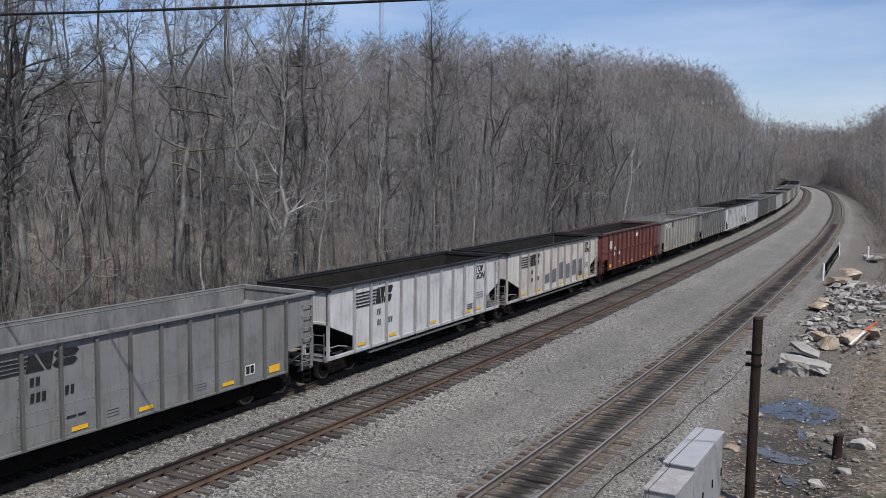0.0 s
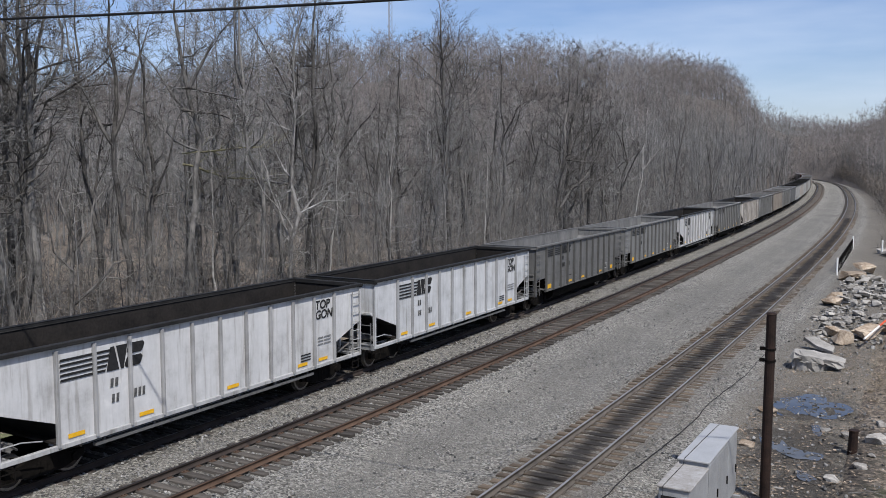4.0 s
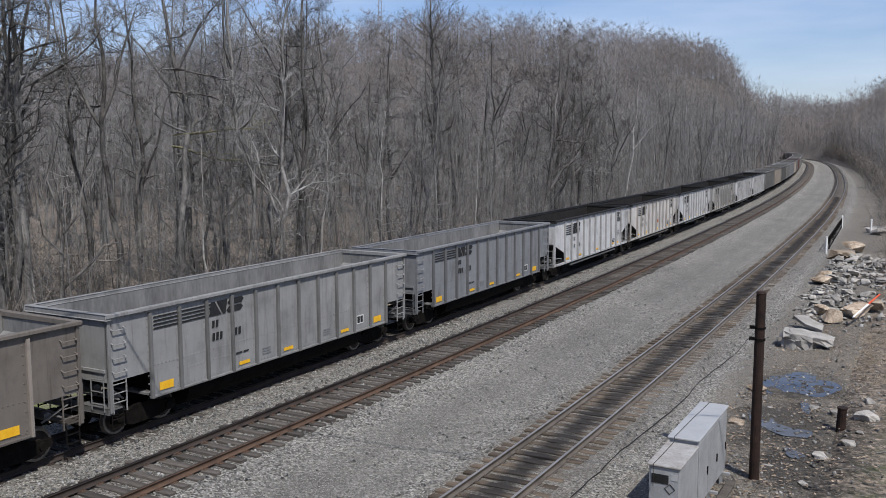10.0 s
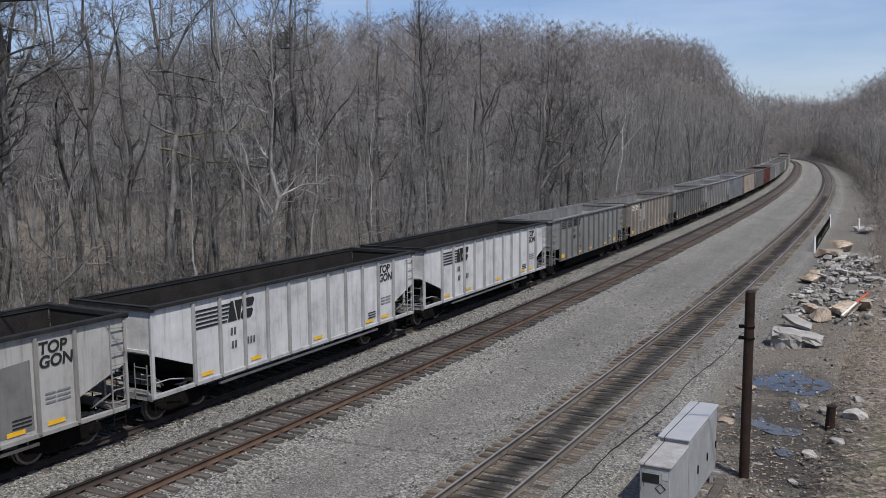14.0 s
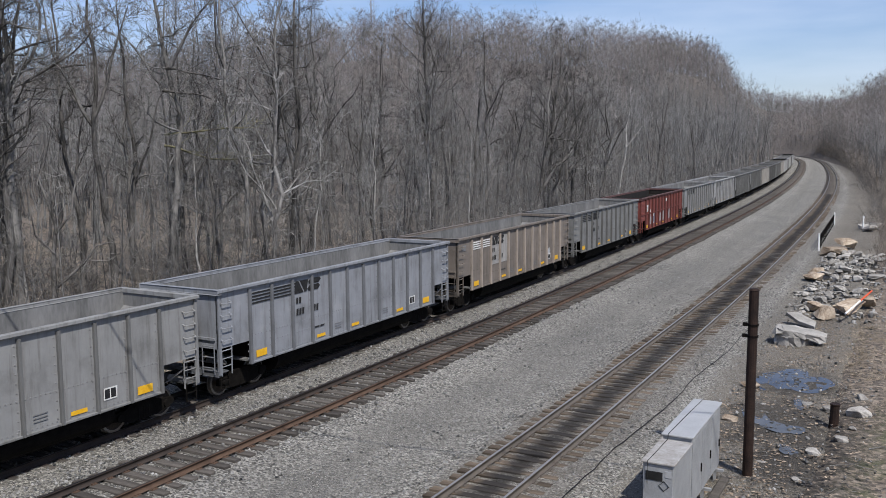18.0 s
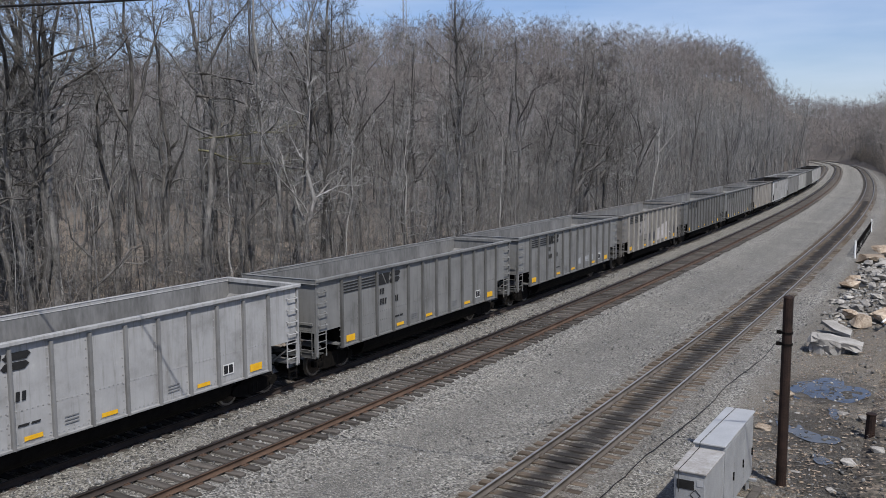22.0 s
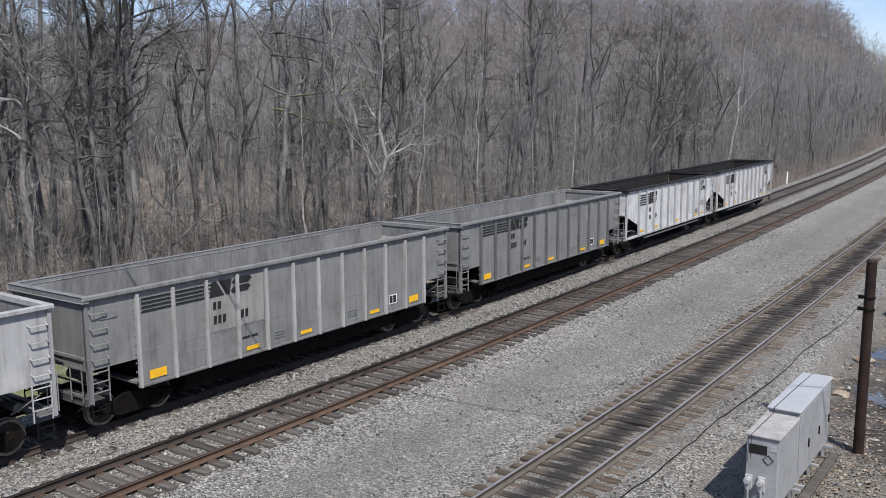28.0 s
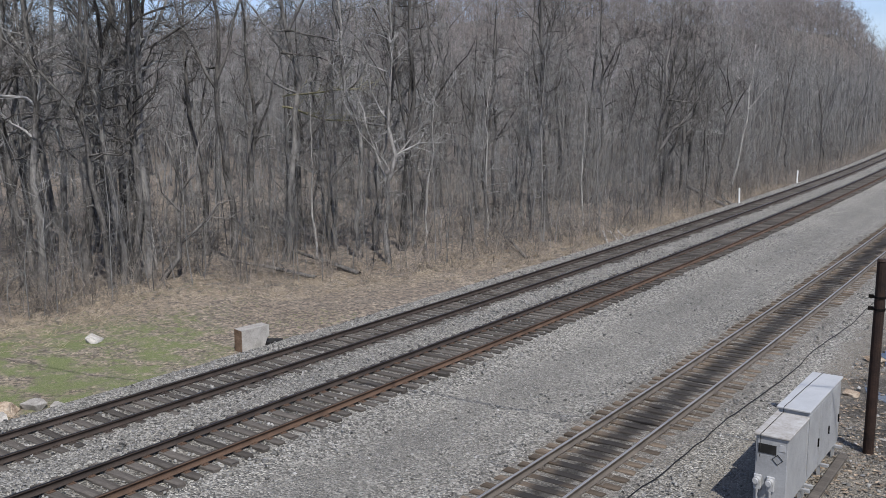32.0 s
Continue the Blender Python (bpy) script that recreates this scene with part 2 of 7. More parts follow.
def paint_material():
    """Weathered paint: the object's own colour, streaks of grime, its alpha sets how much rust runs down."""
    m, n, l, b = node_material("weathered_paint", 0.6, 0.0, 0.4)
    co = n.new("ShaderNodeTexCoord").outputs["Object"]
    oi = n.new("ShaderNodeObjectInfo")
    off = n.new("ShaderNodeVectorMath")
    off.operation = "ADD"
    l.new(co, off.inputs[0])
    shift = n.new("ShaderNodeCombineXYZ")
    l.new(maths(n, l, "MULTIPLY", oi.outputs["Random"], 57.0), shift.inputs["Y"])
    l.new(shift.outputs["Vector"], off.inputs[1])
    v = off.outputs["Vector"]
    f1, f2, f3 = noise_fac(n, l, v, 0.9, 7, 0.68), noise_fac(n, l, v, 2.2, 6, 0.65, (1, 1, 0.16)), noise_fac(n, l, v, 14, 5)
    c = mix(n, l, 1.0, oi.outputs["Color"], ramp(n, l, f1, [(0.28, (0.66, 0.655, 0.645)), (0.48, (0.95,) * 3), (0.62, (1.04,) * 3), (0.72, (1.2, 1.19, 1.17))]), "MULTIPLY")
    c = mix(n, l, 1.0, c, ramp(n, l, f2, [(0.28, (0.74, 0.725, 0.70)), (0.45, (0.98,) * 3), (0.7, (1.06,) * 3)]), "MULTIPLY")
    f4 = noise_fac(n, l, v, 5.0, 5, 0.7, (1, 1, 0.07))
    c = mix(n, l, 1.0, c, ramp(n, l, f4, [(0.34, (0.70, 0.685, 0.66)), (0.46, (0.97,) * 3), (0.7, (1.03,) * 3)]), "MULTIPLY")
    rust = maths(n, l, "ADD", maths(n, l, "ADD", maths(n, l, "MULTIPLY", f2, 0.6), maths(n, l, "MULTIPLY", f4, 0.4)), maths(n, l, "SUBTRACT", maths(n, l, "MULTIPLY", oi.outputs["Alpha"], 0.3), 0.30))
    rust = ramp(n, l, maths(n, l, "ADD", rust, maths(n, l, "MULTIPLY", maths(n, l, "SUBTRACT", f3, 0.5), 0.25)), [(0.50, (0, 0, 0)), (0.66, (0.85,) * 3)])
    c = mix(n, l, rust, c, (0.20, 0.10, 0.055))
    l.new(c, b.inputs["Base Color"])
    l.new(ramp(n, l, f2, [(0.3, (0.75,) * 3), (0.7, (0.5,) * 3)]), b.inputs["Roughness"])
    bump(n, l, b, f1, 0.25, 0.03)
    return m


def water_material():
    m, n, l, b = node_material("puddle_water", 0.03, 0.0, 0.8)
    co = n.new("ShaderNodeTexCoord").outputs["Object"]
    l.new(ramp(n, l, noise_fac(n, l, co, 1.2), [(0.35, (0.03, 0.028, 0.025)), (0.65, (0.085, 0.08, 0.073))]), b.inputs["Base Color"])
    bump(n, l, b, noise_fac(n, l, co, 2.5), 0.06, 0.02)
    return m


BED = trackbed_material()
EARTH = earth_material()
PAINT = paint_material()
WATER = water_material()
# Grimy steel taken near black: the shade under the cars is in the colour.
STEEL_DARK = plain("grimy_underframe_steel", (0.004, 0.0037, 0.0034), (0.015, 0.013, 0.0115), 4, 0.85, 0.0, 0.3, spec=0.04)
BLACK = plain("black_paint", (0.008, 0.008, 0.008), (0.03, 0.029, 0.028), 2, 0.6)
LINER_DARK = plain("coal_stained_lining", (0.010, 0.009, 0.0085), (0.030, 0.026, 0.023), 1.5, 0.8, 0, 0.3, 12)
LINER_GREY = plain("dusty_bare_lining", (0.10, 0.099, 0.096), (0.25, 0.248, 0.243), 1.2, 0.6, 0, 0.2, 9, squash=(1, 1, 0.3))
WHEEL = plain("worn_wheel_steel", (0.018, 0.014, 0.012), (0.06, 0.048, 0.04), 6, 0.5, 0.4)
YELLOW = plain("yellow_reflective_film", (0.70, 0.36, 0.015), (0.85, 0.50, 0.04), 4, 0.4)
WHITE = plain("white_marking_paint", (0.55, 0.54, 0.52), (0.78, 0.77, 0.75), 6, 0.6)
INK = plain("black_lettering_paint", (0.012, 0.012, 0.013), (0.03, 0.03, 0.03), 8, 0.6)
INK_FADED = plain("worn_black_lettering_paint", (0.05, 0.05, 0.05), (0.13, 0.13, 0.13), 9, 0.7)
INK_GREY = plain("faded_lettering_paint", (0.13, 0.13, 0.13), (0.24, 0.24, 0.24), 8, 0.7)
RAIL_RUST = plain("rusted_rail_steel", (0.030, 0.024, 0.021), (0.075, 0.057, 0.047), 1.5, 0.7, 0.2, 0.3, 30)
RAIL_ORANGE = plain("orange_rusted_rail_steel", (0.055, 0.036, 0.026), (0.135, 0.085, 0.058), 1.5, 0.75, 0.1, 0.3, 30)
STAIN = plain("rust_stained_concrete", (0.09, 0.055, 0.035), (0.25, 0.17, 0.115), 3.0, 0.9, 0, 0.4, 20)
RIM = plain("worn_bright_wheel_rim", (0.16, 0.145, 0.13), (0.30, 0.28, 0.26), 6, 0.35, 0.7)
RAIL_OLD = plain("brown_dusty_rail_steel", (0.085, 0.073, 0.062), (0.18, 0.155, 0.13), 1.5, 0.6, 0.2, 0.3, 30)
RAIL_TOP = plain("polished_rail_head", (0.025, 0.022, 0.024), (0.07, 0.065, 0.068), 0.7, 0.30, 0.85, 0.1)
RAIL_SHINE = plain("bright_rail_head", (0.20, 0.20, 0.205), (0.34, 0.335, 0.34), 0.7, 0.4, 0.35, 0.1)
TIE = plain("weathered_tie_wood", (0.036, 0.032, 0.029), (0.125, 0.111, 0.097), 3, 0.85, 0, 0.6, 28, rand=0.35, squash=(0.2, 1, 1))
TIE_OLD = plain("brown_tie_wood", (0.05, 0.038, 0.028), (0.19, 0.15, 0.112), 3, 0.85, 0, 0.6, 28, rand=0.4, squash=(0.2, 1, 1))


def oil_stain(m):
    """Dripped oil along the middle of the ties."""
    n, l = m.node_tree.nodes, m.node_tree.links
    b = n["Principled BSDF"]
    was = b.inputs["Base Color"].links[0].from_socket
    tcn, geo, sep = n.new("ShaderNodeTexCoord"), n.new("ShaderNodeNewGeometry"), n.new("ShaderNodeSeparateXYZ")
    l.new(tcn.outputs["Object"], sep.inputs["Vector"])
    far = maths(n, l, "ABSOLUTE", sep.outputs["X"])
    far = maths(n, l, "ADD", far, maths(n, l, "MULTIPLY", maths(n, l, "SUBTRACT", noise_fac(n, l, geo.outputs["Position"], 0.9, 6), 0.5), 0.9))
    c = mix(n, l, ramp(n, l, far, [(0.25, (0.88,) * 3), (0.6, (0, 0, 0))]), was, (0.022, 0.021, 0.021))
    l.new(c, b.inputs["Base Color"])


oil_stain(TIE_OLD)
TIE_REST = plain("weathered_tie_wood_far", (0.05, 0.044, 0.039), (0.15, 0.134, 0.118), 3, 0.85, 0, 0.4, 28, island=0.3)
BARK = plain("grey_bark", (0.060, 0.057, 0.054), (0.27, 0.26, 0.247), 1.6, 0.9, 0, 1.0, 14, rand=0.25, squash=(1, 1, 0.3), band=0.11)
BARK_DARK = plain("dark_bark", (0.028, 0.026, 0.024), (0.18, 0.170, 0.159), 1.6, 0.9, 0, 1.0, 14, rand=0.3, squash=(1, 1, 0.3), band=0.11)
LICHEN = plain("lichen_covered_bark", (0.10, 0.095, 0.06), (0.28, 0.26, 0.16), 2.5, 0.95, 0, 0.6, 14, band=0.12)
BARK_PALE = plain("pale_birch_bark", (0.24, 0.23, 0.215), (0.50, 0.485, 0.46), 1.6, 0.8, 0, 0.4, 14, squash=(1, 1, 2.5))
TWIG = plain("grey_twigs", (0.10, 0.099, 0.097), (0.37, 0.365, 0.355), 2, 0.9, 0, 0.2, 12, rand=0.35)
WOODS = plain("woodland_bark", (0.078, 0.077, 0.076), (0.33, 0.326, 0.318), 0.3, 0.9, 0, 0.2, 6, island=0.35)
WOODS_STEM = plain("woodland_stems", (0.055, 0.053, 0.051), (0.27, 0.264, 0.255), 0.3, 0.9, 0, 0.2, 6, island=0.45)
WOODS_FAR = plain("hillside_bark", (0.125, 0.112, 0.108), (0.34, 0.308, 0.294), 0.05, 0.9, 0, 0.1, 1.5, island=0.25)
CHIPS = plain("bark_and_leaf_chips", (0.075, 0.055, 0.04), (0.40, 0.32, 0.24), 6, 0.9, 0, 0.2, 20, island=0.6)
THICKET = plain("thicket_stems", (0.055, 0.050, 0.046), (0.24, 0.225, 0.208), 0.5, 0.9, 0, 0.1, 5, island=0.5)
BRUSH = plain("dry_brush", (0.115, 0.098, 0.084), (0.31, 0.27, 0.232), 0.5, 0.9, 0, 0.1, 5, island=0.45)
STRAW = plain("dead_grass", (0.24, 0.195, 0.14), (0.48, 0.41, 0.31), 0.8, 0.9, 0, 0.1, 5, island=0.4)
GRASS = plain("spring_grass", (0.10, 0.14, 0.04), (0.25, 0.275, 0.11), 0.8, 0.85, 0, 0.1, 5, island=0.45)
ROCK = plain("grey_quarry_stone", (0.17, 0.158, 0.142), (0.52, 0.495, 0.455), 1.6, 0.9, 0, 0.7, 15, rand=0.3)
ROCK_TAN = plain("ochre_sandstone", (0.20, 0.14, 0.09), (0.50, 0.42, 0.33), 1.6, 0.9, 0, 0.8, 12, rand=0.3, band=0.11)
STONES = plain("loose_stones", (0.115, 0.113, 0.109), (0.35, 0.344, 0.331), 3, 0.9, 0, 0.3, 30, island=0.5)
CONCRETE = plain("old_concrete", (0.20, 0.19, 0.172), (0.45, 0.43, 0.40), 1.8, 0.9, 0, 0.5, 25)
CABINET = plain("dull_aluminium_paint", (0.255, 0.26, 0.265), (0.40, 0.408, 0.415), 1.8, 0.5, 0.15, 0.15, 30)
CABINET_TOP = plain("pale_aluminium_roof", (0.38, 0.385, 0.39), (0.50, 0.505, 0.51), 1.2, 0.45, 0.2, 0.15, 30)
RUSTY_ROOF = plain("stained_cabinet_roof", (0.25, 0.225, 0.20), (0.45, 0.448, 0.442), 3.0, 0.7, 0.1, 0.2, 16)
RUST_POLE = plain("rusted_steel_post", (0.014, 0.010, 0.009), (0.05, 0.030, 0.023), 3, 0.75, 0.3, 0.5, 25)
WHITE_POST = plain("white_post_paint", (0.68, 0.68, 0.67), (0.85, 0.85, 0.84), 5, 0.6)
RED = plain("red_marker_paint", (0.55, 0.07, 0.03), (0.72, 0.13, 0.05), 6, 0.5)
CABLE = plain("black_cable_sheath", (0.008, 0.008, 0.008), (0.02, 0.02, 0.02), 6, 0.6)
GALV = plain("galvanised_lattice", (0.30, 0.30, 0.31), (0.42, 0.42, 0.43), 2, 0.5, 0.5)


def dim_base_colours(share):
    """Multiplies every base colour by the same share to make shaded parts darker."""
    for m in bpy.data.materials:
        n, l = m.node_tree.nodes, m.node_tree.links
        b = n["Principled BSDF"]
        l.new(mix(n, l, 1.0, b.inputs["Base Color"].links[0].from_socket, (share, share, share), "MULTIPLY"), b.inputs["Base Color"])


dim_base_colours(0.83)


# ---------------------------------------------------------------- mesh helpers
def mesh_from(name, V, F, material):
    """A mesh from arrays of vertices and triangles."""
    V, F = np.asarray(V, np.float32).reshape(-1, 3), np.asarray(F, np.int32).reshape(-1, 3)
    me = bpy.data.meshes.new(name)
    me.vertices.add(len(V))
    me.vertices.foreach_set("co", V.ravel())
    me.loops.add(len(F) * 3)
    me.loops.foreach_set("vertex_index", F.ravel())
    me.polygons.add(len(F))
    me.polygons.foreach_set("loop_start", np.arange(0, len(F) * 3, 3, dtype=np.int32))
    me.update(calc_edges=True)
    me.materials.append(material)
    return me


def bm_mesh(name, bm, material):
    me = bpy.data.meshes.new(name)
    bmesh.ops.recalc_face_normals(bm, faces=bm.faces)
    bm.to_mesh(me)
    bm.free()
    me.materials.append(material)
    return me


def put(name, me, parent=None, m=None, label=""):
    ob = new(name, me)
    if parent:
        ob.parent = parent
    if m:
        ob.matrix_local = m
    return tagged(ob, label)


def part(name, bm, material, parent, label="", m=None):
    return put(name, bm_mesh(name, bm, material), parent, m, label)


def box(bm, x0, x1, y0, y1, z0, z1, bevel=0.0):
    r = bmesh.ops.create_cube(bm, size=1)["verts"]
    for v in r:
        v.co = ((x0 + x1) / 2 + v.co.x * (x1 - x0), (y0 + y1) / 2 + v.co.y * (y1 - y0), (z0 + z1) / 2 + v.co.z * (z1 - z0))
    if bevel:
        es = {e for v in r for e in v.link_edges}
        bmesh.ops.bevel(bm, geom=list(es), offset=bevel, segments=1, affect="EDGES")
    return bm


def prism(bm, profile, axis, a, b):
    """A closed outline swept straight between a and b. axis x: outline in (y, z); axis y: outline in (x, z); axis z: (x, y)."""
    def at(p, w):
        return (w, *p) if axis == "x" else (p[0], w, p[1]) if axis == "y" else (*p, w)
    lo, hi = [bm.verts.new(at(p, a)) for p in profile], [bm.verts.new(at(p, b)) for p in profile]
    k = len(profile)
    bm.faces.new(lo), bm.faces.new(hi[::-1])
    for i in range(k):
        bm.faces.new((lo[i], hi[i], hi[(i + 1) % k], lo[(i + 1) % k]))
    return bm


def rod(bm, p, q, r, sides=6, r2=None):
    p, q = Vector(p), Vector(q)
    d = (q - p).normalized()
    u = d.orthogonal().normalized()
    w = d.cross(u)
    rings = []
    for c, rr in ((p, r), (q, r if r2 is None else r2)):
        rings.append([bm.verts.new(c + (u * math.cos(t) + w * math.sin(t)) * rr) for t in [2 * math.pi * i / sides for i in range(sides)]])
    for i in range(sides):
        bm.faces.new((rings[0][i], rings[0][(i + 1) % sides], rings[1][(i + 1) % sides], rings[1][i]))
    bm.faces.new(rings[0][::-1]), bm.faces.new(rings[1])
    return bm


def B():
    return bmesh.new()


# ---------------------------------------------------------------- the line in plan
X0, HEAD0 = -8.97, radians(-5.686)
K_AT = [-900, -90, -60, 0, 40, 80, 120, 170, 230, 300, 400, 520, 700, 1400]
K_OF = [0, 0, 0.00191, 0.00191, 0.00058, 0.00038, 0.00056, 0.0004, 0.00034, 0.0001, 0.00073, 0.0010, 0.0015, 0.0015]
LS = np.arange(-900.0, 1400.0, 1.0)
LK = np.interp(LS, K_AT, K_OF)
LH = np.concatenate([[0], np.cumsum((LK[1:] + LK[:-1]) / 2)])
LH += HEAD0 - LH[900]
LX = np.concatenate([[0], np.cumsum(-np.sin((LH[1:] + LH[:-1]) / 2))])
LY = np.concatenate([[0], np.cumsum(np.cos((LH[1:] + LH[:-1]) / 2))])
LX += X0 - LX[900]
LY -= LY[900]
GAUGE = 1.505                      # between rail-head centres
D_C, D_B, D_A = 0.0, 7.65, 12.03   # near rail of each track, metres left of the near rail of the first
Z_C, Z_B, Z_A = 0.0, 0.307, 0.066  # rail tops
RAIL_H = 0.175


def line(s, d):
    """Plan place and heading at s metres along, d metres to the left."""
    h = np.interp(s, LS, LH)
    return np.interp(s, LS, LX) - np.cos(h) * d, np.interp(s, LS, LY) - np.sin(h) * d, h


def across(x, y):
    """Metres along and to the left of the line for plan places (arrays)."""
    x, y = np.asarray(x, float), np.asarray(y, float)
    bs, bd = np.zeros_like(x), np.full_like(x, 1e9)
    for i in range(300, 2300, 8):
        d2 = (x - LX[i]) ** 2 + (y - LY[i]) ** 2
        m = d2 < bd
        bd, bs = np.where(m, d2, bd), np.where(m, i, bs)
    i = bs.astype(int)
    e = -(x - LX[i]) * np.sin(LH[i]) + (y - LY[i]) * np.cos(LH[i])
    s = LS[i] + e
    h = np.interp(s, LS, LH)
    return s, -((x - np.interp(s, LS, LX)) * np.cos(h) + (y - np.interp(s, LS, LY)) * np.sin(h))


HILLS = [(-330, 170, 14.8, 77), (-255, 240, 3.6, 77), (-190, 300, 25.6, 77), (-120, 320, 18.6, 60), (-66, 472, 4.0, 17), (-85, 400, 7.4, 50), (-108, 500, 39.0, 70), (-420, 60, 32.9, 77), (-68, 385, 8.5, 34), (-60, 1000, 3.0, 150), (180, 900, 13.3, 160), (90, 420, 32.4, 60), (60, 560, 10.5, 70), (-300, 900, 58.0, 180), (-100, 760, 32.0, 17)]


def ground_z(x, y):
    x, y = np.asarray(x, float), np.asarray(y, float)
    s, d = across(x, y)
    off = np.abs(d - 12.8)
    tq = np.clip((y - 90) / 200, 0, 1)
    steep = np.clip((y - 340) / 80, 0, 1) * (d > 12.8)
    m = np.clip((off - 22 + 12 * tq + 4 * steep) / (100 - 55 * tq - 17 * steep), 0, 1)
    m = m * m * (3 - 2 * m)
    z = sum(hh * np.exp(-((x - cx) ** 2 + (y - cy) ** 2) / (2 * w * w)) for cx, cy, hh, w in HILLS) * m
    left = np.clip((d - 15.2) / 2.0, 0, 1)
    right = np.clip((-d - 1.5) / 3.0, 0, 1)
    base = np.where(d > 6, -0.35 - 0.55 * left, -0.33 - 0.1 * right)
    under = np.clip(np.minimum(d + 6.4, 17.3 - d) / 1.4, 0, 1)
    base = base - 0.75 * under * under * (3 - 2 * under)
    bank = 7.0 * np.exp(-((x - 11) ** 2 + (y + 4) ** 2) / 110.0) + np.clip((-d - 8) / 14, 0, 1) ** 1.5 * 3.0
    wave = 0.16 * np.sin(x * 0.31 + 1.3 * np.sin(y * 0.21)) + 0.12 * np.sin(y * 0.43 + x * 0.17)
    fade = np.clip(np.maximum(d - 17, -d - 5.5) / 4, 0, 1)
    return z + base + np.where(d < 0, bank, 0) + wave * fade


def gz(x, y):
    return float(ground_z(np.array([x]), np.array([y]))[0])


# ---------------------------------------------------------------- ground and trackbed
def build_ground():
    def steps(lo, hi, near0, near1, fine, coarse):
        v, out = lo, [lo]
        while v < hi:
            gap = max(near0 - v, v - near1, 0)
            v += min(coarse, fine + gap * 0.09)
            out.append(v)
        return np.array(out)
    xs, ys = steps(-2200, 2200, -45, 8, 0.8, 90), steps(-1200, 3200, 8, 70, 0.8, 90)
    gx, gy = np.meshgrid(xs, ys)
    gz_ = ground_z(gx.ravel(), gy.ravel())
    V = np.stack([gx.ravel(), gy.ravel(), gz_], 1)
    nx, ny = len(xs), len(ys)
    i = (np.arange(ny - 1)[:, None] * nx + np.arange(nx - 1)).ravel()
    F = np.concatenate([np.stack([i, i + 1, i + nx + 1], 1), np.stack([i, i + nx + 1, i + nx], 1)])
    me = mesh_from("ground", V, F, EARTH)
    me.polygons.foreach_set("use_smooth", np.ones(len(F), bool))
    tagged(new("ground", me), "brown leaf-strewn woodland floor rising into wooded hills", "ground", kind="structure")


BED_PROFILE = [(-6.4, -0.66), (-5.6, -0.475), (-4.2, -0.46), (-3.0, -0.44), (-2.2, -0.39), (-1.3, -0.27), (-0.75, -0.19), (-0.45, -0.20), (0.75, -0.215), (1.95, -0.225), (2.3, -0.23), (2.9, -0.28),
               (3.6, -0.22), (4.6, -0.17), (5.6, -0.10), (6.3, -0.01), (6.8, 0.03), (7.2, 0.055), (8.4, 0.06), (9.6, 0.06), (10.0, 0.05), (10.7, -0.06),
               (11.15, -0.125), (11.55, -0.115), (11.85, -0.15), (12.8, -0.165), (14.0, -0.16), (14.5, -0.19), (15.2, -0.22), (16.0, -0.6), (16.7, -0.98), (17.3, -1.3)]


def build_bed():
    ss = np.concatenate([np.arange(-260, 0, 6.0), np.arange(0, 90, 0.6), np.arange(90, 900, 4.0)])
    prof = []
    for (a, za), (b_, zb) in zip(BED_PROFILE, BED_PROFILE[1:]):
        k = max(1, int((b_ - a) / 0.35))
        prof += [(a + (b_ - a) * j / k, za + (zb - za) * j / k) for j in range(k)]
    prof.append(BED_PROFILE[-1])
    D, Z = np.array([p[0] for p in prof]), np.array([p[1] for p in prof])
    gs, gd = np.meshgrid(ss, D, indexing="ij")
    x, y, _ = line(gs.ravel(), gd.ravel())
    z = np.tile(Z, len(ss))
    rng = np.random.default_rng(3)
    amp = np.where((gd.ravel() > 2.4) & (gd.ravel() < 6.8), 0.010, 0.014)
    z = z + rng.normal(0, 1, len(z)) * amp + 0.012 * np.sin(gs.ravel() * 0.7 + gd.ravel() * 1.9)
    V = np.stack([x, y, z], 1)
    nd = len(D)
    i = (np.arange(len(ss) - 1)[:, None] * nd + np.arange(nd - 1)).ravel()
    F = np.concatenate([np.stack([i, i + nd + 1, i + 1], 1), np.stack([i, i + nd, i + nd + 1], 1)])
    me = mesh_from("trackbed", V, F, BED)
    uv = me.uv_layers.new(name="along_across")
    per = np.stack([gs.ravel(), gd.ravel()], 1)[F.ravel()].astype(np.float32)
    uv.data.foreach_set("uv", per.ravel())
    me.polygons.foreach_set("use_smooth", np.ones(len(F), bool))
    tagged(new("trackbed", me), "grey crushed-stone railway bed with a worn service road", "gravel", kind="structure")


def sweep(name, outline, d, z, s0, s1, material, parent, label="", step=3.0):
    ss = np.concatenate([np.arange(s0, -6, 8.0), np.arange(max(s0, -6), min(s1, 100), 1.5), np.arange(100, s1, step)])
    k = len(outline)
    V = []
    for px, pz in outline:
        x, y, _ = line(ss, d + px)
        V.append(np.stack([x, y, np.full_like(x, z + pz)], 1))
    V = np.stack(V, 1).reshape(-1, 3)
    F = []
    for j in range(k):
        a = np.arange(len(ss) - 1) * k + j
        b = np.arange(len(ss) - 1) * k + (j + 1) % k
        F += [np.stack([a, b, b + k], 1), np.stack([a, b + k, a + k], 1)]
    return put(name, mesh_from(name, V, np.concatenate(F), material), parent, None, label)


RAIL_OUT = [(-0.075, -0.175), (0.075, -0.175), (0.07, -0.16), (0.012, -0.145), (0.012, -0.045), (0.036, -0.035), (0.036, -0.004), (-0.036, -0.004),
            (-0.036, -0.035), (-0.012, -0.045), (-0.012, -0.145), (-0.07, -0.16)]
HEAD_OUT = [(-0.034, -0.006), (0.034, -0.006), (0.028, 0.0), (-0.028, 0.0)]


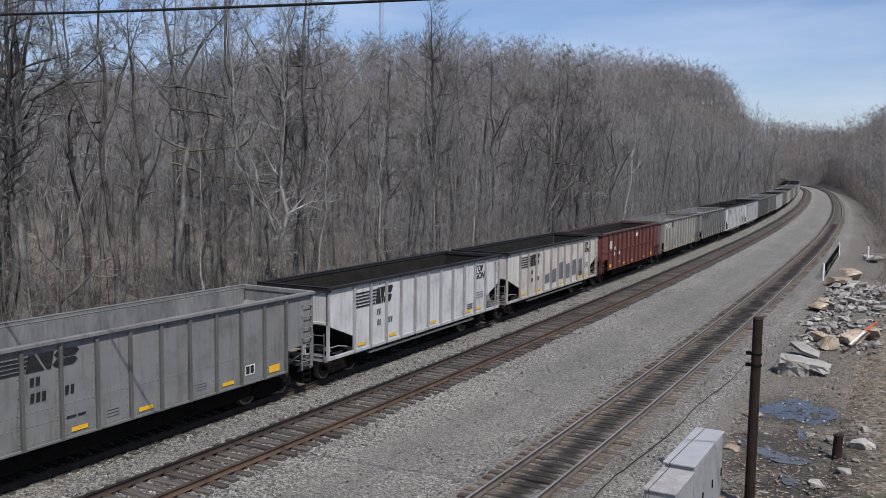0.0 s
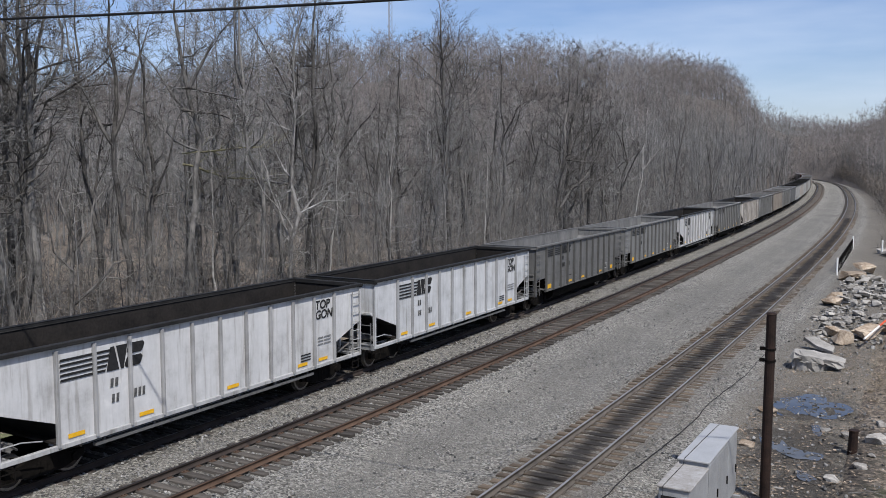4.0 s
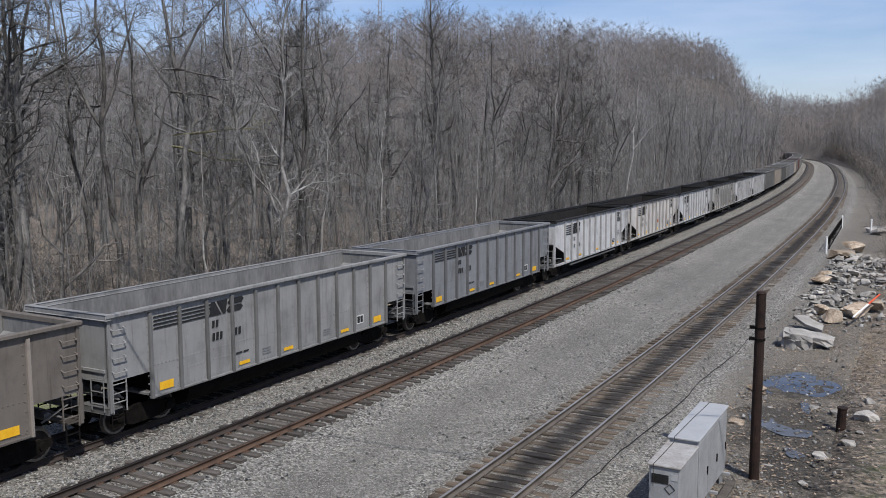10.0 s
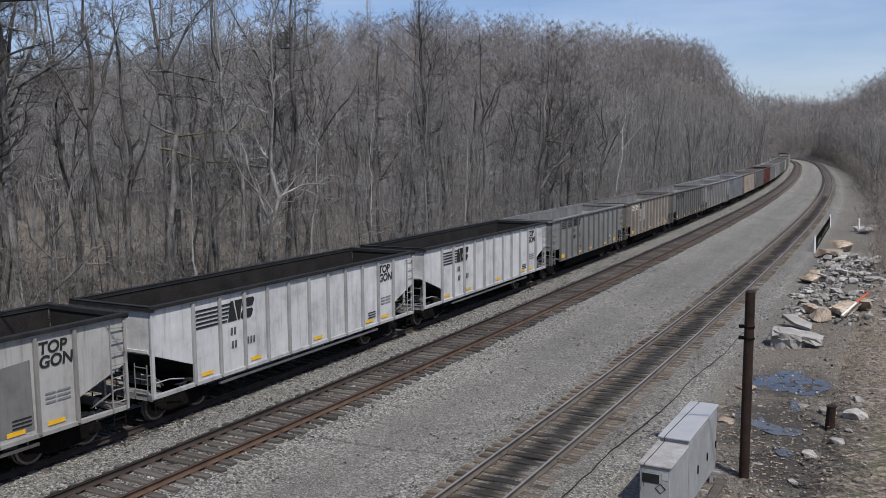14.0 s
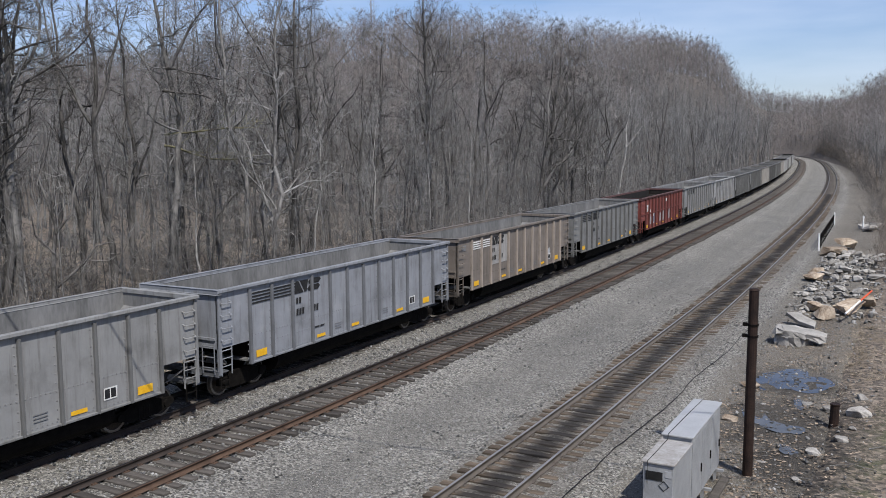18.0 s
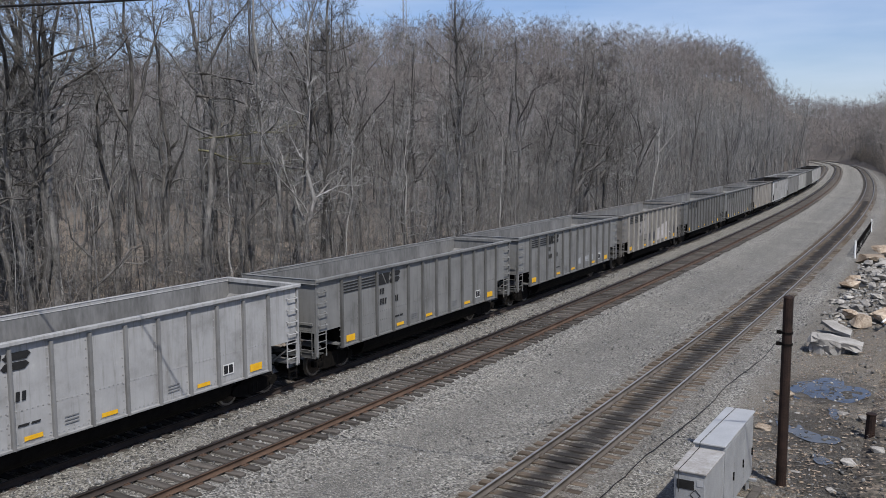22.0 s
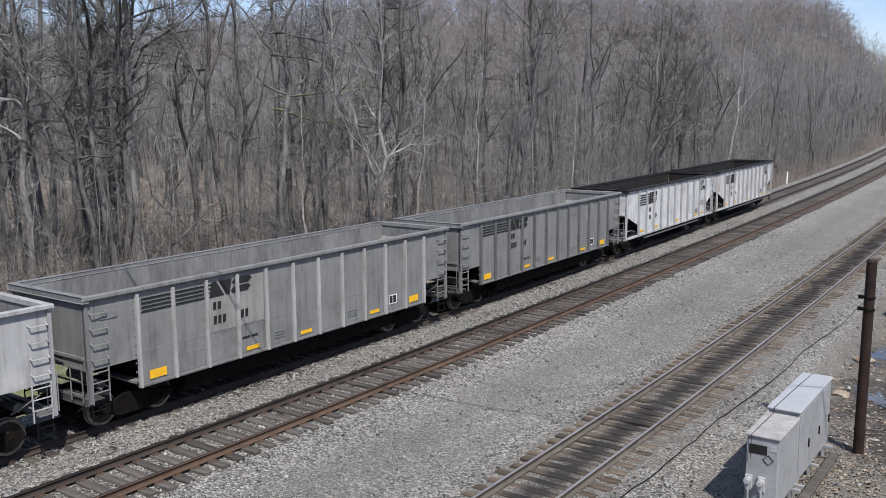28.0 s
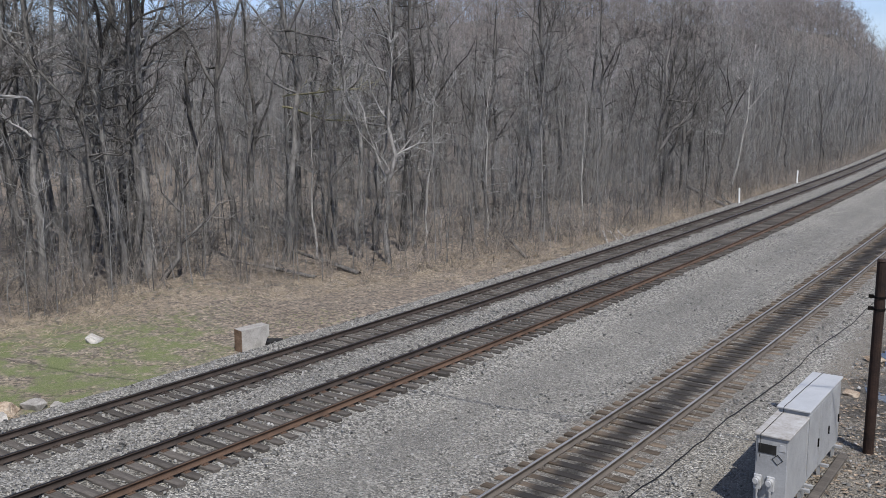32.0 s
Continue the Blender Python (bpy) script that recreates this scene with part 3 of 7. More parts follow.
def build_track(name, d0, z, label, rail_mats, head_mats, tie_mat, seed, near):
    track = tagged(new(name), label, "railway track", kind="structure")
    for j, dd in enumerate((d0, d0 + GAUGE)):
        r = sweep("rail", RAIL_OUT, dd, z, -260, 900, rail_mats[j], track)
        sweep("rail_head", HEAD_OUT, dd, z, -260, 900, head_mats[j], r, "worn running surface")
    rng = np.random.default_rng(seed)
    metas = []
    for _ in range(4):
        bm = B()
        box(bm, -1.3, 1.3, -0.115, 0.115, -0.17, 0, 0.012)
        for v in bm.verts:
            v.co += Vector((rng.normal(0, 0.015), rng.normal(0, 0.006), rng.normal(0, 0.006)))
        metas.append(bm_mesh("tie", bm, tie_mat))
    bm = B()
    for sx_ in (-GAUGE / 2, GAUGE / 2):
        box(bm, sx_ - 0.17, sx_ + 0.17, -0.09, 0.09, 0.0, 0.014)
        for q in (-0.11, 0.11):
            box(bm, sx_ + q - 0.015, sx_ + q + 0.015, -0.06, -0.03, 0.0, 0.04)
            box(bm, sx_ + q - 0.015, sx_ + q + 0.015, 0.03, 0.06, 0.0, 0.04)
    plate = bm_mesh("tie_plate", bm, rail_mats[0])
    base = np.array([[-1.3, -.115, -.17], [1.3, -.115, -.17], [1.3, .115, -.17], [-1.3, .115, -.17], [-1.3, -.115, 0], [1.3, -.115, 0], [1.3, .115, 0], [-1.3, .115, 0]])
    quads = np.array([[4, 5, 6], [4, 6, 7], [0, 1, 5], [0, 5, 4], [2, 3, 7], [2, 7, 6], [1, 2, 6], [1, 6, 5], [3, 0, 4], [3, 4, 7]])
    V, F, s, k = [], [], -40.0, 0
    while s < 420:
        x, y, h = line(s, d0 + GAUGE / 2 + rng.normal(0, 0.035))
        turn = h + rng.normal(0, 0.012)
        zz = z - RAIL_H - 0.006 + rng.normal(0, 0.006)
        if near[0] < s < near[0] + 148:
            m = pose(x, y, zz, 0, rng.normal(0, 0.3), math.degrees(turn))
            t_ = put("tie", metas[k % 4], track, m)
            if s < near[0] + 75:
                put("tie_plate", plate, t_)
        else:
            c, si = math.cos(turn), math.sin(turn)
            V.append(base @ np.array([[c, si, 0], [-si, c, 0], [0, 0, 1]]) + (x, y, zz))
            F.append(quads + 8 * len(F))
        s += 0.5 + rng.normal(0, 0.018)
        k += 1
    tagged(put("far_ties", mesh_from("far_ties", np.concatenate(V), np.concatenate(F), TIE_REST), track), kind="stuff")


# ---------------------------------------------------------------- coal cars
# Local frame: y along the line, x across with + on the camera's side, z = 0 on the rail tops.
HW, TOP, SILL = 1.58, 3.72, 1.06
WHEEL_R = 0.457
WHITE_L, GREY_L, SPEED, S_FIRST = 16.474, 16.830, 24.397, 27.833
AXLE = 0.89


def wheelset_mesh():
    half = [(0.95, 0.075), (0.87, 0.08), (0.86, 0.15), (0.815, 0.17), (0.79, 0.34), (0.80, 0.38), (0.80, 0.45), (0.69, 0.457), (0.685, 0.485), (0.66, 0.48), (0.66, 0.36), (0.70, 0.17), (0.63, 0.09)]
    prof = half + [(-x, r) for x, r in half[::-1]]
    bm, k = B(), 16
    rings = [[bm.verts.new((x, r * math.cos(2 * math.pi * a / k), r * math.sin(2 * math.pi * a / k))) for a in range(k)] for x, r in prof]
    for p, q in zip(rings, rings[1:]):
        for a in range(k):
            bm.faces.new((p[a], p[(a + 1) % k], q[(a + 1) % k], q[a]))
    bm.faces.new(rings[0]), bm.faces.new(rings[-1])
    for f in bm.faces:
        f.material_index = int(0.385 < math.hypot(f.calc_center_median().y, f.calc_center_median().z) < 0.462 and 0.68 < abs(f.calc_center_median().x))
    me = bm_mesh("wheelset", bm, WHEEL)
    me.materials.append(RIM)
    return me


def sideframe_mesh():
    bm = B()
    out = [(-1.2, 0.40), (-1.18, 0.60), (-0.75, 0.62), (-0.35, 0.78), (0.35, 0.78), (0.75, 0.62), (1.18, 0.60), (1.2, 0.40), (0.95, 0.36), (0.5, 0.22), (-0.5, 0.22), (-0.95, 0.36)]
    prism(bm, out, "x", 0.92, 1.06)
    for yy in (-AXLE, AXLE):
        rod(bm, (1.02, yy, 0.457), (1.13, yy, 0.457), 0.13, 10)
    for yy in (-0.2, 0.0, 0.2):
        rod(bm, (1.0, yy, 0.26), (1.0, yy, 0.6), 0.075, 8)
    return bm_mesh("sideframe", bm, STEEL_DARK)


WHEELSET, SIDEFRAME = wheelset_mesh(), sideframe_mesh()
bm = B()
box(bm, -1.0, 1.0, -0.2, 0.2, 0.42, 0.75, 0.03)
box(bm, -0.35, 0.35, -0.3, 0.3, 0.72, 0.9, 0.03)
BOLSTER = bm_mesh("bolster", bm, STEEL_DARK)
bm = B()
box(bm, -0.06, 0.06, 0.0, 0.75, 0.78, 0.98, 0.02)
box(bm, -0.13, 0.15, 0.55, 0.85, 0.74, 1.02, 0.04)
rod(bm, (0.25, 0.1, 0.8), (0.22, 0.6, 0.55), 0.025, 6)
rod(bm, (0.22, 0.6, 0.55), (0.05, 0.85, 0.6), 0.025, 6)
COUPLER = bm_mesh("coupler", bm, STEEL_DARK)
REFLECTOR = {}
for w, hh in ((0.52, 0.115), (0.55, 0.24)):
    bm = B()
    box(bm, HW + 0.02, HW + 0.026, -w / 2, w / 2, 0, hh)
    REFLECTOR[hh] = bm_mesh("reflector", bm, YELLOW)


def lettering(text, height, material):
    """A mesh of the built-in font, upright on the camera's side, reading along +y."""
    cu = bpy.data.curves.new("text", "FONT")
    cu.body, cu.size, cu.extrude, cu.shear, cu.offset = text, height, 0.004, 0.12, 0.012
    cu.align_x, cu.align_y, cu.space_line = "LEFT", "BOTTOM", 0.82
    tmp = new("text", cu)
    bpy.context.view_layer.update()
    me = bpy.data.meshes.new_from_object(tmp.evaluated_get(bpy.context.evaluated_depsgraph_get()))
    bpy.data.objects.remove(tmp)
    me.transform(Matrix(((0, 0, 1, 0), (1, 0, 0, 0), (0, 1, 0, 0), (0, 0, 0, 1))))
    me.materials.clear()
    me.materials.append(material)
    return me


TOPGON = lettering("TOP\nGON", 0.44, INK)


def slab(bm, y0, y1, z0, z1, lean=0.0, x=HW + 0.018, t=0.005):
    """A thin painted bar on the side, leaning by lean metres over its height."""
    prism(bm, [(y0, z0), (y1, z0), (y1 + lean, z1), (y0 + lean, z1)], "x", x, x + t)


def emblem(car, y, z, run, wide, h, stripes, material, which=2):
    """The road's emblem as plain shapes: a run of stripes (0), two heavy leaning blocks (1), or both (2)."""
    for j in range(stripes if which != 1 else 0):
        bm, z0 = B(), z + h * (j + 0.2) / stripes
        slab(bm, y, y + run + 0.05 * j, z0, z0 + h / stripes * 0.5, 0.03)
        part("emblem_stripe", bm, material, car)
    yb, z0, z1, tip = y + run + 0.05, z + h * 0.02, z + h * 1.02, 0.16 * h / 0.7
    if which:
        # a block cut by a slanting slit, and a block cut by a level one
        for lo, hi in (((0.0, 0.74), (0.0, 0.22)), ((0.84, 1.0), (0.34, 1.0))):
            part("emblem_block", prism(B(), [(yb + wide * lo[0], z0), (yb + wide * lo[1], z0), (yb + wide * hi[1] + tip, z1), (yb + wide * hi[0] + tip, z1)], "x", HW + 0.018, HW + 0.023), material, car)
        yb += wide * 1.06
        zm, c = (z0 + z1) / 2, 0.12 * wide
        for lo, hi, o in ((z0, zm - h * 0.05, 0.0), (zm + h * 0.05, z1, tip * 0.55)):
            part("emblem_block", prism(B(), [(yb + o + c, lo), (yb + o + wide - c, lo), (yb + o + wide, lo + c), (yb + o + wide + tip * 0.4, hi - c), (yb + o + wide + tip * 0.4 - c, hi), (yb + o + tip * 0.4 + c, hi), (yb + o + tip * 0.4, hi - c), (yb + o, lo + c)], "x", HW + 0.018, HW + 0.023), material, car)


BARS = {}


def marks(car, rows, material):
    """Rows of short bars standing in for car numbers and data: (y, z, height, [widths])."""
    for y, z, hh, ws in rows:
        for w in ws:
            key = (round(w, 2), round(hh, 2), material.name)
            if key not in BARS:
                bm = B()
                slab(bm, 0, w, 0, hh, 0.02)
                BARS[key] = bm_mesh("marking", bm, material)
            put("marking", BARS[key], car, Matrix.Translation((0, y, z)))
            y += w + 0.06


def ladder_mesh(rungs, z0, z1, depth):
    bm = B()
    for i in range(rungs):
        z = z0 + (z1 - z0) * i / (rungs - 1)
        rod(bm, (HW + depth, -0.24, z), (HW + depth, 0.24, z), 0.017, 5)
    for yy in (-0.24, 0.24):
        box(bm, HW + depth - 0.03, HW + depth + 0.01, yy - 0.012, yy + 0.012, z0 - 0.3, z1 + 0.1)
        for z in (z0, z1):
            box(bm, HW - 0.02, HW + depth, yy - 0.012, yy + 0.012, z - 0.02, z + 0.02)
    return bm


def tint(ob, colour, rust=0.0):
    ob.color = (*colour, rust)
    return ob


def running_gear(car, lb):
    for sgn in (-1, 1):
        truck = put("truck", BOLSTER, car, pose(0, sgn * (lb / 2 - 1.75), 0), "black freight truck")
        put("sideframe", SIDEFRAME, truck)
        put("sideframe", SIDEFRAME, truck, pose(0, 0, 0, 0, 0, 180))
        for a in (-AXLE, AXLE):
            put("wheelset", WHEELSET, truck, pose(0, a, WHEEL_R))
        put("coupler", COUPLER, car, pose(0, sgn * (lb / 2 - 0.12), 0, 0, 0, 0 if sgn > 0 else 180))
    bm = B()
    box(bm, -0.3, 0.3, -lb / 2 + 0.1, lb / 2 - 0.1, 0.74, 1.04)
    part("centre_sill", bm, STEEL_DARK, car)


def gondola(white, colour, rust, length, posts, belt=False, dark_inside=False, tan_=False):
    """One car. white: a hopper-ended gondola with sloped end sheets, else a tub car with square end notches."""
    lb = length - 1.15
    car = new("coal_gondola" if white else "coal_tub_car")
    e, n0 = lb / 2, (1.75 if white else 1.55)
    side = [(-e, 2.27), (-e + n0, 1.62), (-e + n0, SILL), (e - n0, SILL), (e - n0, 1.62), (e, 2.27), (e, TOP - 0.1), (-e, TOP - 0.1)] if white else \
           [(-e, 1.80), (-e + n0, 1.80), (-e + n0, SILL), (e - n0, SILL), (e - n0, 1.80), (e, 1.80), (e, TOP - 0.1), (-e, TOP - 0.1)]
    for sgn in (1, -1):
        bm = prism(B(), side, "x", sgn * (HW - 0.025), sgn * HW)
        tint(part("side_panel", bm, PAINT, car), colour, rust)
        # lining in the open tub
        inner = [(-e + 0.05, 2.34 if white else 1.85), (-e + n0 + 0.02, 1.72 if white else 1.85), (-e + n0 + 0.25, SILL + 0.12), (e - n0 - 0.25, SILL + 0.12), (e - n0 - 0.02, 1.72 if white else 1.85), (e - 0.05, 2.34 if white else 1.85), (e - 0.05, TOP - 0.12), (-e + 0.05, TOP - 0.12)]
        part("lining", prism(B(), inner, "x", sgn * (HW - 0.05), sgn * (HW - 0.03)), LINER_DARK if dark_inside else LINER_GREY, car)
        bm = box(B(), sgn * (HW - (0.07 if white else 0.05)), sgn * (HW + 0.125), -e - 0.06, e + 0.06, TOP - 0.11, TOP, 0.015)
        tint(part("top_chord", bm, BLACK if dark_inside and white else PAINT, car), colour if not belt else (0.09, 0.05, 0.045), rust * 0.5)
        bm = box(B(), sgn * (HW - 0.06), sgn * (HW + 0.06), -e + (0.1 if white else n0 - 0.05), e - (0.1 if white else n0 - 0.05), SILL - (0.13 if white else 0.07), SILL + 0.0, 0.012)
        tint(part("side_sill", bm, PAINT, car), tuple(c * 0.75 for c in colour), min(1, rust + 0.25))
        if white:
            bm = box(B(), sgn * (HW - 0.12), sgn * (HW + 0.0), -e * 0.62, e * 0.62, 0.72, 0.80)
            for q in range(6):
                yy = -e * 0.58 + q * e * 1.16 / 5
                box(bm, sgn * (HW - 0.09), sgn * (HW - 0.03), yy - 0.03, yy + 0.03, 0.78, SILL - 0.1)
            # Rail takes 0.22 of the body colour; under-car shade is in the tint.
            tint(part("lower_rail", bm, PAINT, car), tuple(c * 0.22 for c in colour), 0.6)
    post = bm_mesh("side_post", prism(B(), [(-0.045, 0), (0.045, 0), (0.045, 0.075), (0.024, 0.12), (-0.024, 0.12), (-0.045, 0.075)], "z", SILL - 0.05, TOP - 0.19), PAINT)
    post.transform(Matrix.Translation((HW, 0, 0)) @ Matrix(((0, 1, 0, 0), (1, 0, 0, 0), (0, 0, 1, 0), (0, 0, 0, 1))))
    post.flip_normals()
    for sgn in (1, -1):
        for j in range(posts):
            y = -e + n0 - 0.02 + (lb - 2 * n0 + 0.04) * j / (posts - 1)
            # White and grey cars' post tint is halved, with their shaded edges in it.
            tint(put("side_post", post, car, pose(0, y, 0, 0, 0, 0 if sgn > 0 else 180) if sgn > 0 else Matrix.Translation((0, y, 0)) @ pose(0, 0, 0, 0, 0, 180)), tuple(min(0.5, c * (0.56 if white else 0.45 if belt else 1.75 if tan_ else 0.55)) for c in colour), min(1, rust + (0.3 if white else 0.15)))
        for ye in (-e + 0.05, e - 0.05):
            bm = box(B(), sgn * HW - 0.05, sgn * HW + 0.05, ye - 0.05, ye + 0.05, 0.95, TOP - 0.12)
            tint(part("corner_post", bm, PAINT, car), tuple(c * 0.85 for c in colour), min(1, rust + 0.3))
    if belt:
        for sgn in (1, -1):
            bm = box(B(), sgn * HW, sgn * (HW + 0.05), -e, e, 2.28, 2.38)
            tint(part("belt_rail", bm, PAINT, car), colour, rust)
    for sgn in (1, -1):
        # ends: upright sheet above, sloped or stepped sheet below
        bm = box(B(), -HW + 0.03, HW - 0.03, sgn * (e - 0.03), sgn * e, 2.27 if white else 1.8, TOP - 0.12)
        for zz in (2.36 if white else 2.12,):
            box(bm, -HW + 0.1, HW - 0.1, sgn * e, sgn * (e + 0.05), zz - 0.04, zz + 0.04)
        tint(part("end_sheet", bm, PAINT, car), colour, rust)
        bm = prism(B(), [(sgn * (e - 0.02), 2.34), (sgn * (e - n0 - 0.02), 1.70), (sgn * (e - n0 - 0.25), SILL + 0.02), (sgn * (e - n0 - 0.2), SILL), (sgn * (e - n0 + 0.03), 1.63), (sgn * (e - 0.02), 2.28)] if white else
                   [(sgn * (e - 0.02), 1.84), (sgn * (e - n0 + 0.05), 1.80), (sgn * (e - n0 - 0.2), SILL), (sgn * (e - n0 - 0.25), SILL), (sgn * (e - n0), 1.86)], "x", -HW + 0.04, HW - 0.04)
        part("slope_sheet", bm, BLACK if white else STEEL_DARK, car, "black slope sheet")
        bm = box(B(), -HW + 0.06, HW - 0.06, sgn * (e - 0.06), sgn * (e - 0.04), 2.36 if white else 2.12, TOP - 0.12)
        part("end_lining", bm, LINER_DARK if dark_inside else LINER_GREY, car)
        bm = prism(B(), [(sgn * (e - 0.07), 3.15), (sgn * (e - 2.3), SILL + 0.25), (sgn * (e - 2.3), SILL + 0.2), (sgn * (e - 0.07), 3.08)] if not white else
                   [(sgn * (e - 0.07), 2.46), (sgn * (e - n0 - 0.3), 1.78), (sgn * (e - n0 - 0.3), 1.74), (sgn * (e - 0.07), 2.40)], "x", -HW + 0.06, HW - 0.06)
        part("inner_slope", bm, LINER_DARK if dark_inside else LINER_GREY, car)
        bm = box(B(), -HW - 0.1, HW + 0.1, sgn * (e - 0.10), sgn * (e + 0.07), TOP - 0.16, TOP + 0.002, 0.02)
        tint(part("end_chord", bm, BLACK if dark_inside and white else PAINT, car), colour if not belt else (0.09, 0.05, 0.045), rust * 0.5)
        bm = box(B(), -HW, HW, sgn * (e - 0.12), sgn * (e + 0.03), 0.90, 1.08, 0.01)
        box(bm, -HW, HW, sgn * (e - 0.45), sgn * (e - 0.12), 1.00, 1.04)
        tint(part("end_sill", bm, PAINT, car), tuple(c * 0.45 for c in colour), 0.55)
        if white:
            for xx in (-0.55, 0.55):
                tint(part("end_post", box(B(), xx - 0.05, xx + 0.05, sgn * (e + 0.003), sgn * (e + 0.075), 1.08, TOP - 0.17), PAINT, car), tuple(c * 0.85 for c in colour), min(1, rust + 0.2))
        # grab rails and steps at the corners
        for sx_ in (1, -1):
            turned = Matrix.Translation((0, sgn * (e - 0.36), 0)) @ pose(0, 0, 0, 0, 0, 0 if sx_ > 0 else 180)
            hue = tuple(min(0.6, c * (0.7 if white else 1.1)) for c in colour)
            if white and sgn == sx_:
                tint(part("ladder", ladder_mesh(7, 1.25, 3.35, 0.09), PAINT, car, "", turned), hue, 0.4)
            elif white:
                bm = rod(B(), (HW + 0.03, -0.3, 1.42), (HW + 0.03, 0.3, 1.42), 0.018, 5)
                rod(bm, (HW + 0.03, -0.9, 1.30), (HW + 0.03, -0.3, 1.42), 0.018, 5) if sgn > 0 else rod(bm, (HW + 0.03, 0.9, 1.30), (HW + 0.03, 0.3, 1.42), 0.018, 5)
                tint(part("handhold", bm, PAINT, car, "", turned), hue, 0.4)
            else:
                for zz in (2.05, 2.45, 2.85, 3.25):
                    bm = rod(B(), (HW + 0.11, -0.22, zz), (HW + 0.11, 0.22, zz), 0.017, 5)
                    for yy in (-0.22, 0.22):
                        rod(bm, (HW - 0.01, yy, zz + 0.05), (HW + 0.11, yy, zz), 0.017, 5)
                    tint(part("handhold", bm, PAINT, car, "", turned), hue, 0.4)
                tint(part("ladder", ladder_mesh(3, 1.2, 1.72, 0.03), PAINT, car, "", turned), hue, 0.5)
            bm = B()
            for yy in (-0.2, 0.2):
                rod(bm, (HW - 0.02, yy, 1.0), (HW - 0.02, yy, 0.45), 0.02, 5)
            for zz in (0.47, 0.72):
                rod(bm, (HW - 0.02, -0.2, zz), (HW - 0.02, 0.2, zz), 0.02, 5)
            part("step", bm, STEEL_DARK, car, "", Matrix.Translation((0, sgn * (e - 0.3), 0)) @ pose(0, 0, 0, 0, 0, 0 if sx_ > 0 else 180))
        bm = B()
        for zz in (1.2, 1.55, 1.9):
            rod(bm, (1.0, sgn * (e + 0.10), zz), (1.5, sgn * (e + 0.10), zz), 0.018, 5)
        for xx in (1.0, 1.5):
            rod(bm, (xx, sgn * (e + 0.10), 1.0), (xx, sgn * (e + 0.10), 2.0), 0.018, 5)
        tint(part("end_ladder", bm, PAINT, car), tuple(c * (0.3 if white else 0.8) for c in colour), 0.6)
        # brake gear on the platform
        bm = B()
        rod(bm, (-0.5, sgn * (e - 0.85), 1.25), (0.1, sgn * (e - 0.85), 1.25), 0.15, 10)
        rod(bm, (0.5, sgn * (e - 0.7), 1.22), (1.1, sgn * (e - 0.7), 1.22), 0.12, 8)
        rod(bm, (-1.4, sgn * (e - 0.5), 1.2), (1.4, sgn * (e - 0.5), 1.2), 0.03, 5)
        rod(bm, (1.1, sgn * (e - 0.9), 1.1), (1.4, sgn * (e - 0.3), 1.5), 0.03, 5)
        tint(part("brake_gear", bm, PAINT, car), (0.16, 0.155, 0.15), 0.6)
    bm = box(B(), -HW + 0.04, HW - 0.04, -e + n0 - 0.1, e - n0 + 0.1, SILL + 0.04, SILL + 0.1)
    part("floor", bm, LINER_DARK if dark_inside else LINER_GREY, car)
    for j in range(0 if white else 4):
        y = -e * 0.66 + j * e * 1.32 / 3
        bm = B()
        prism(bm, [(HW - 0.05, TOP - 0.15), (HW - 0.42, TOP - 0.19), (HW - 0.42, TOP - 0.23), (HW - 0.05, TOP - 0.42)], "y", y - 0.05, y + 0.05)
        tint(part("cross_brace", bm, LINER_DARK if dark_inside else PAINT, car), colour, rust)
    if not white:
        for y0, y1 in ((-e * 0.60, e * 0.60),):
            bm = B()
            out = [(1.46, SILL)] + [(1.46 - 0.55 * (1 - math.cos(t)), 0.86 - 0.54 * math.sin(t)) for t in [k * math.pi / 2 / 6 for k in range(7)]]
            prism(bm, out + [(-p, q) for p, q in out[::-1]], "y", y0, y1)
            part("tub", bm, STEEL_DARK, car, "rounded grimy tub belly with its shade in the colour")
        # rivet rows
        V, F = [], []
        cone = np.array([[0, -.024, -.024], [0, .024, -.024], [0, .024, .024], [0, -.024, .024], [.026, 0, 0]])
        cf = np.array([[0, 1, 4], [1, 2, 4], [2, 3, 4], [3, 0, 4]])
        pitch = (lb - 2 * n0) / (posts - 1)
        for j in range(posts - 1):
            for zz in ((1.95, 1.13) if j not in (1, 2) else (1.95, 1.6, 1.13)):
                for q in range(7):
                    V.append(cone + (HW, -e + n0 + pitch * j + 0.13 + (pitch - 0.26) * q / 6, zz))
                    F.append(cf + 5 * len(F))
        for j in range(posts):
            for q in range(10):
                V.append(cone + (HW, -e + n0 + pitch * j - 0.1, 1.2 + q * 0.24))
                F.append(cf + 5 * len(F))
        tint(tagged(put("rivets", mesh_from("rivets", np.concatenate(V), np.concatenate(F), PAINT), car), kind="stuff"), tuple(c * 0.9 for c in colour), rust)
    running_gear(car, lb)
    return car, e, n0, (lb - 2 * n0) / (posts - 1)


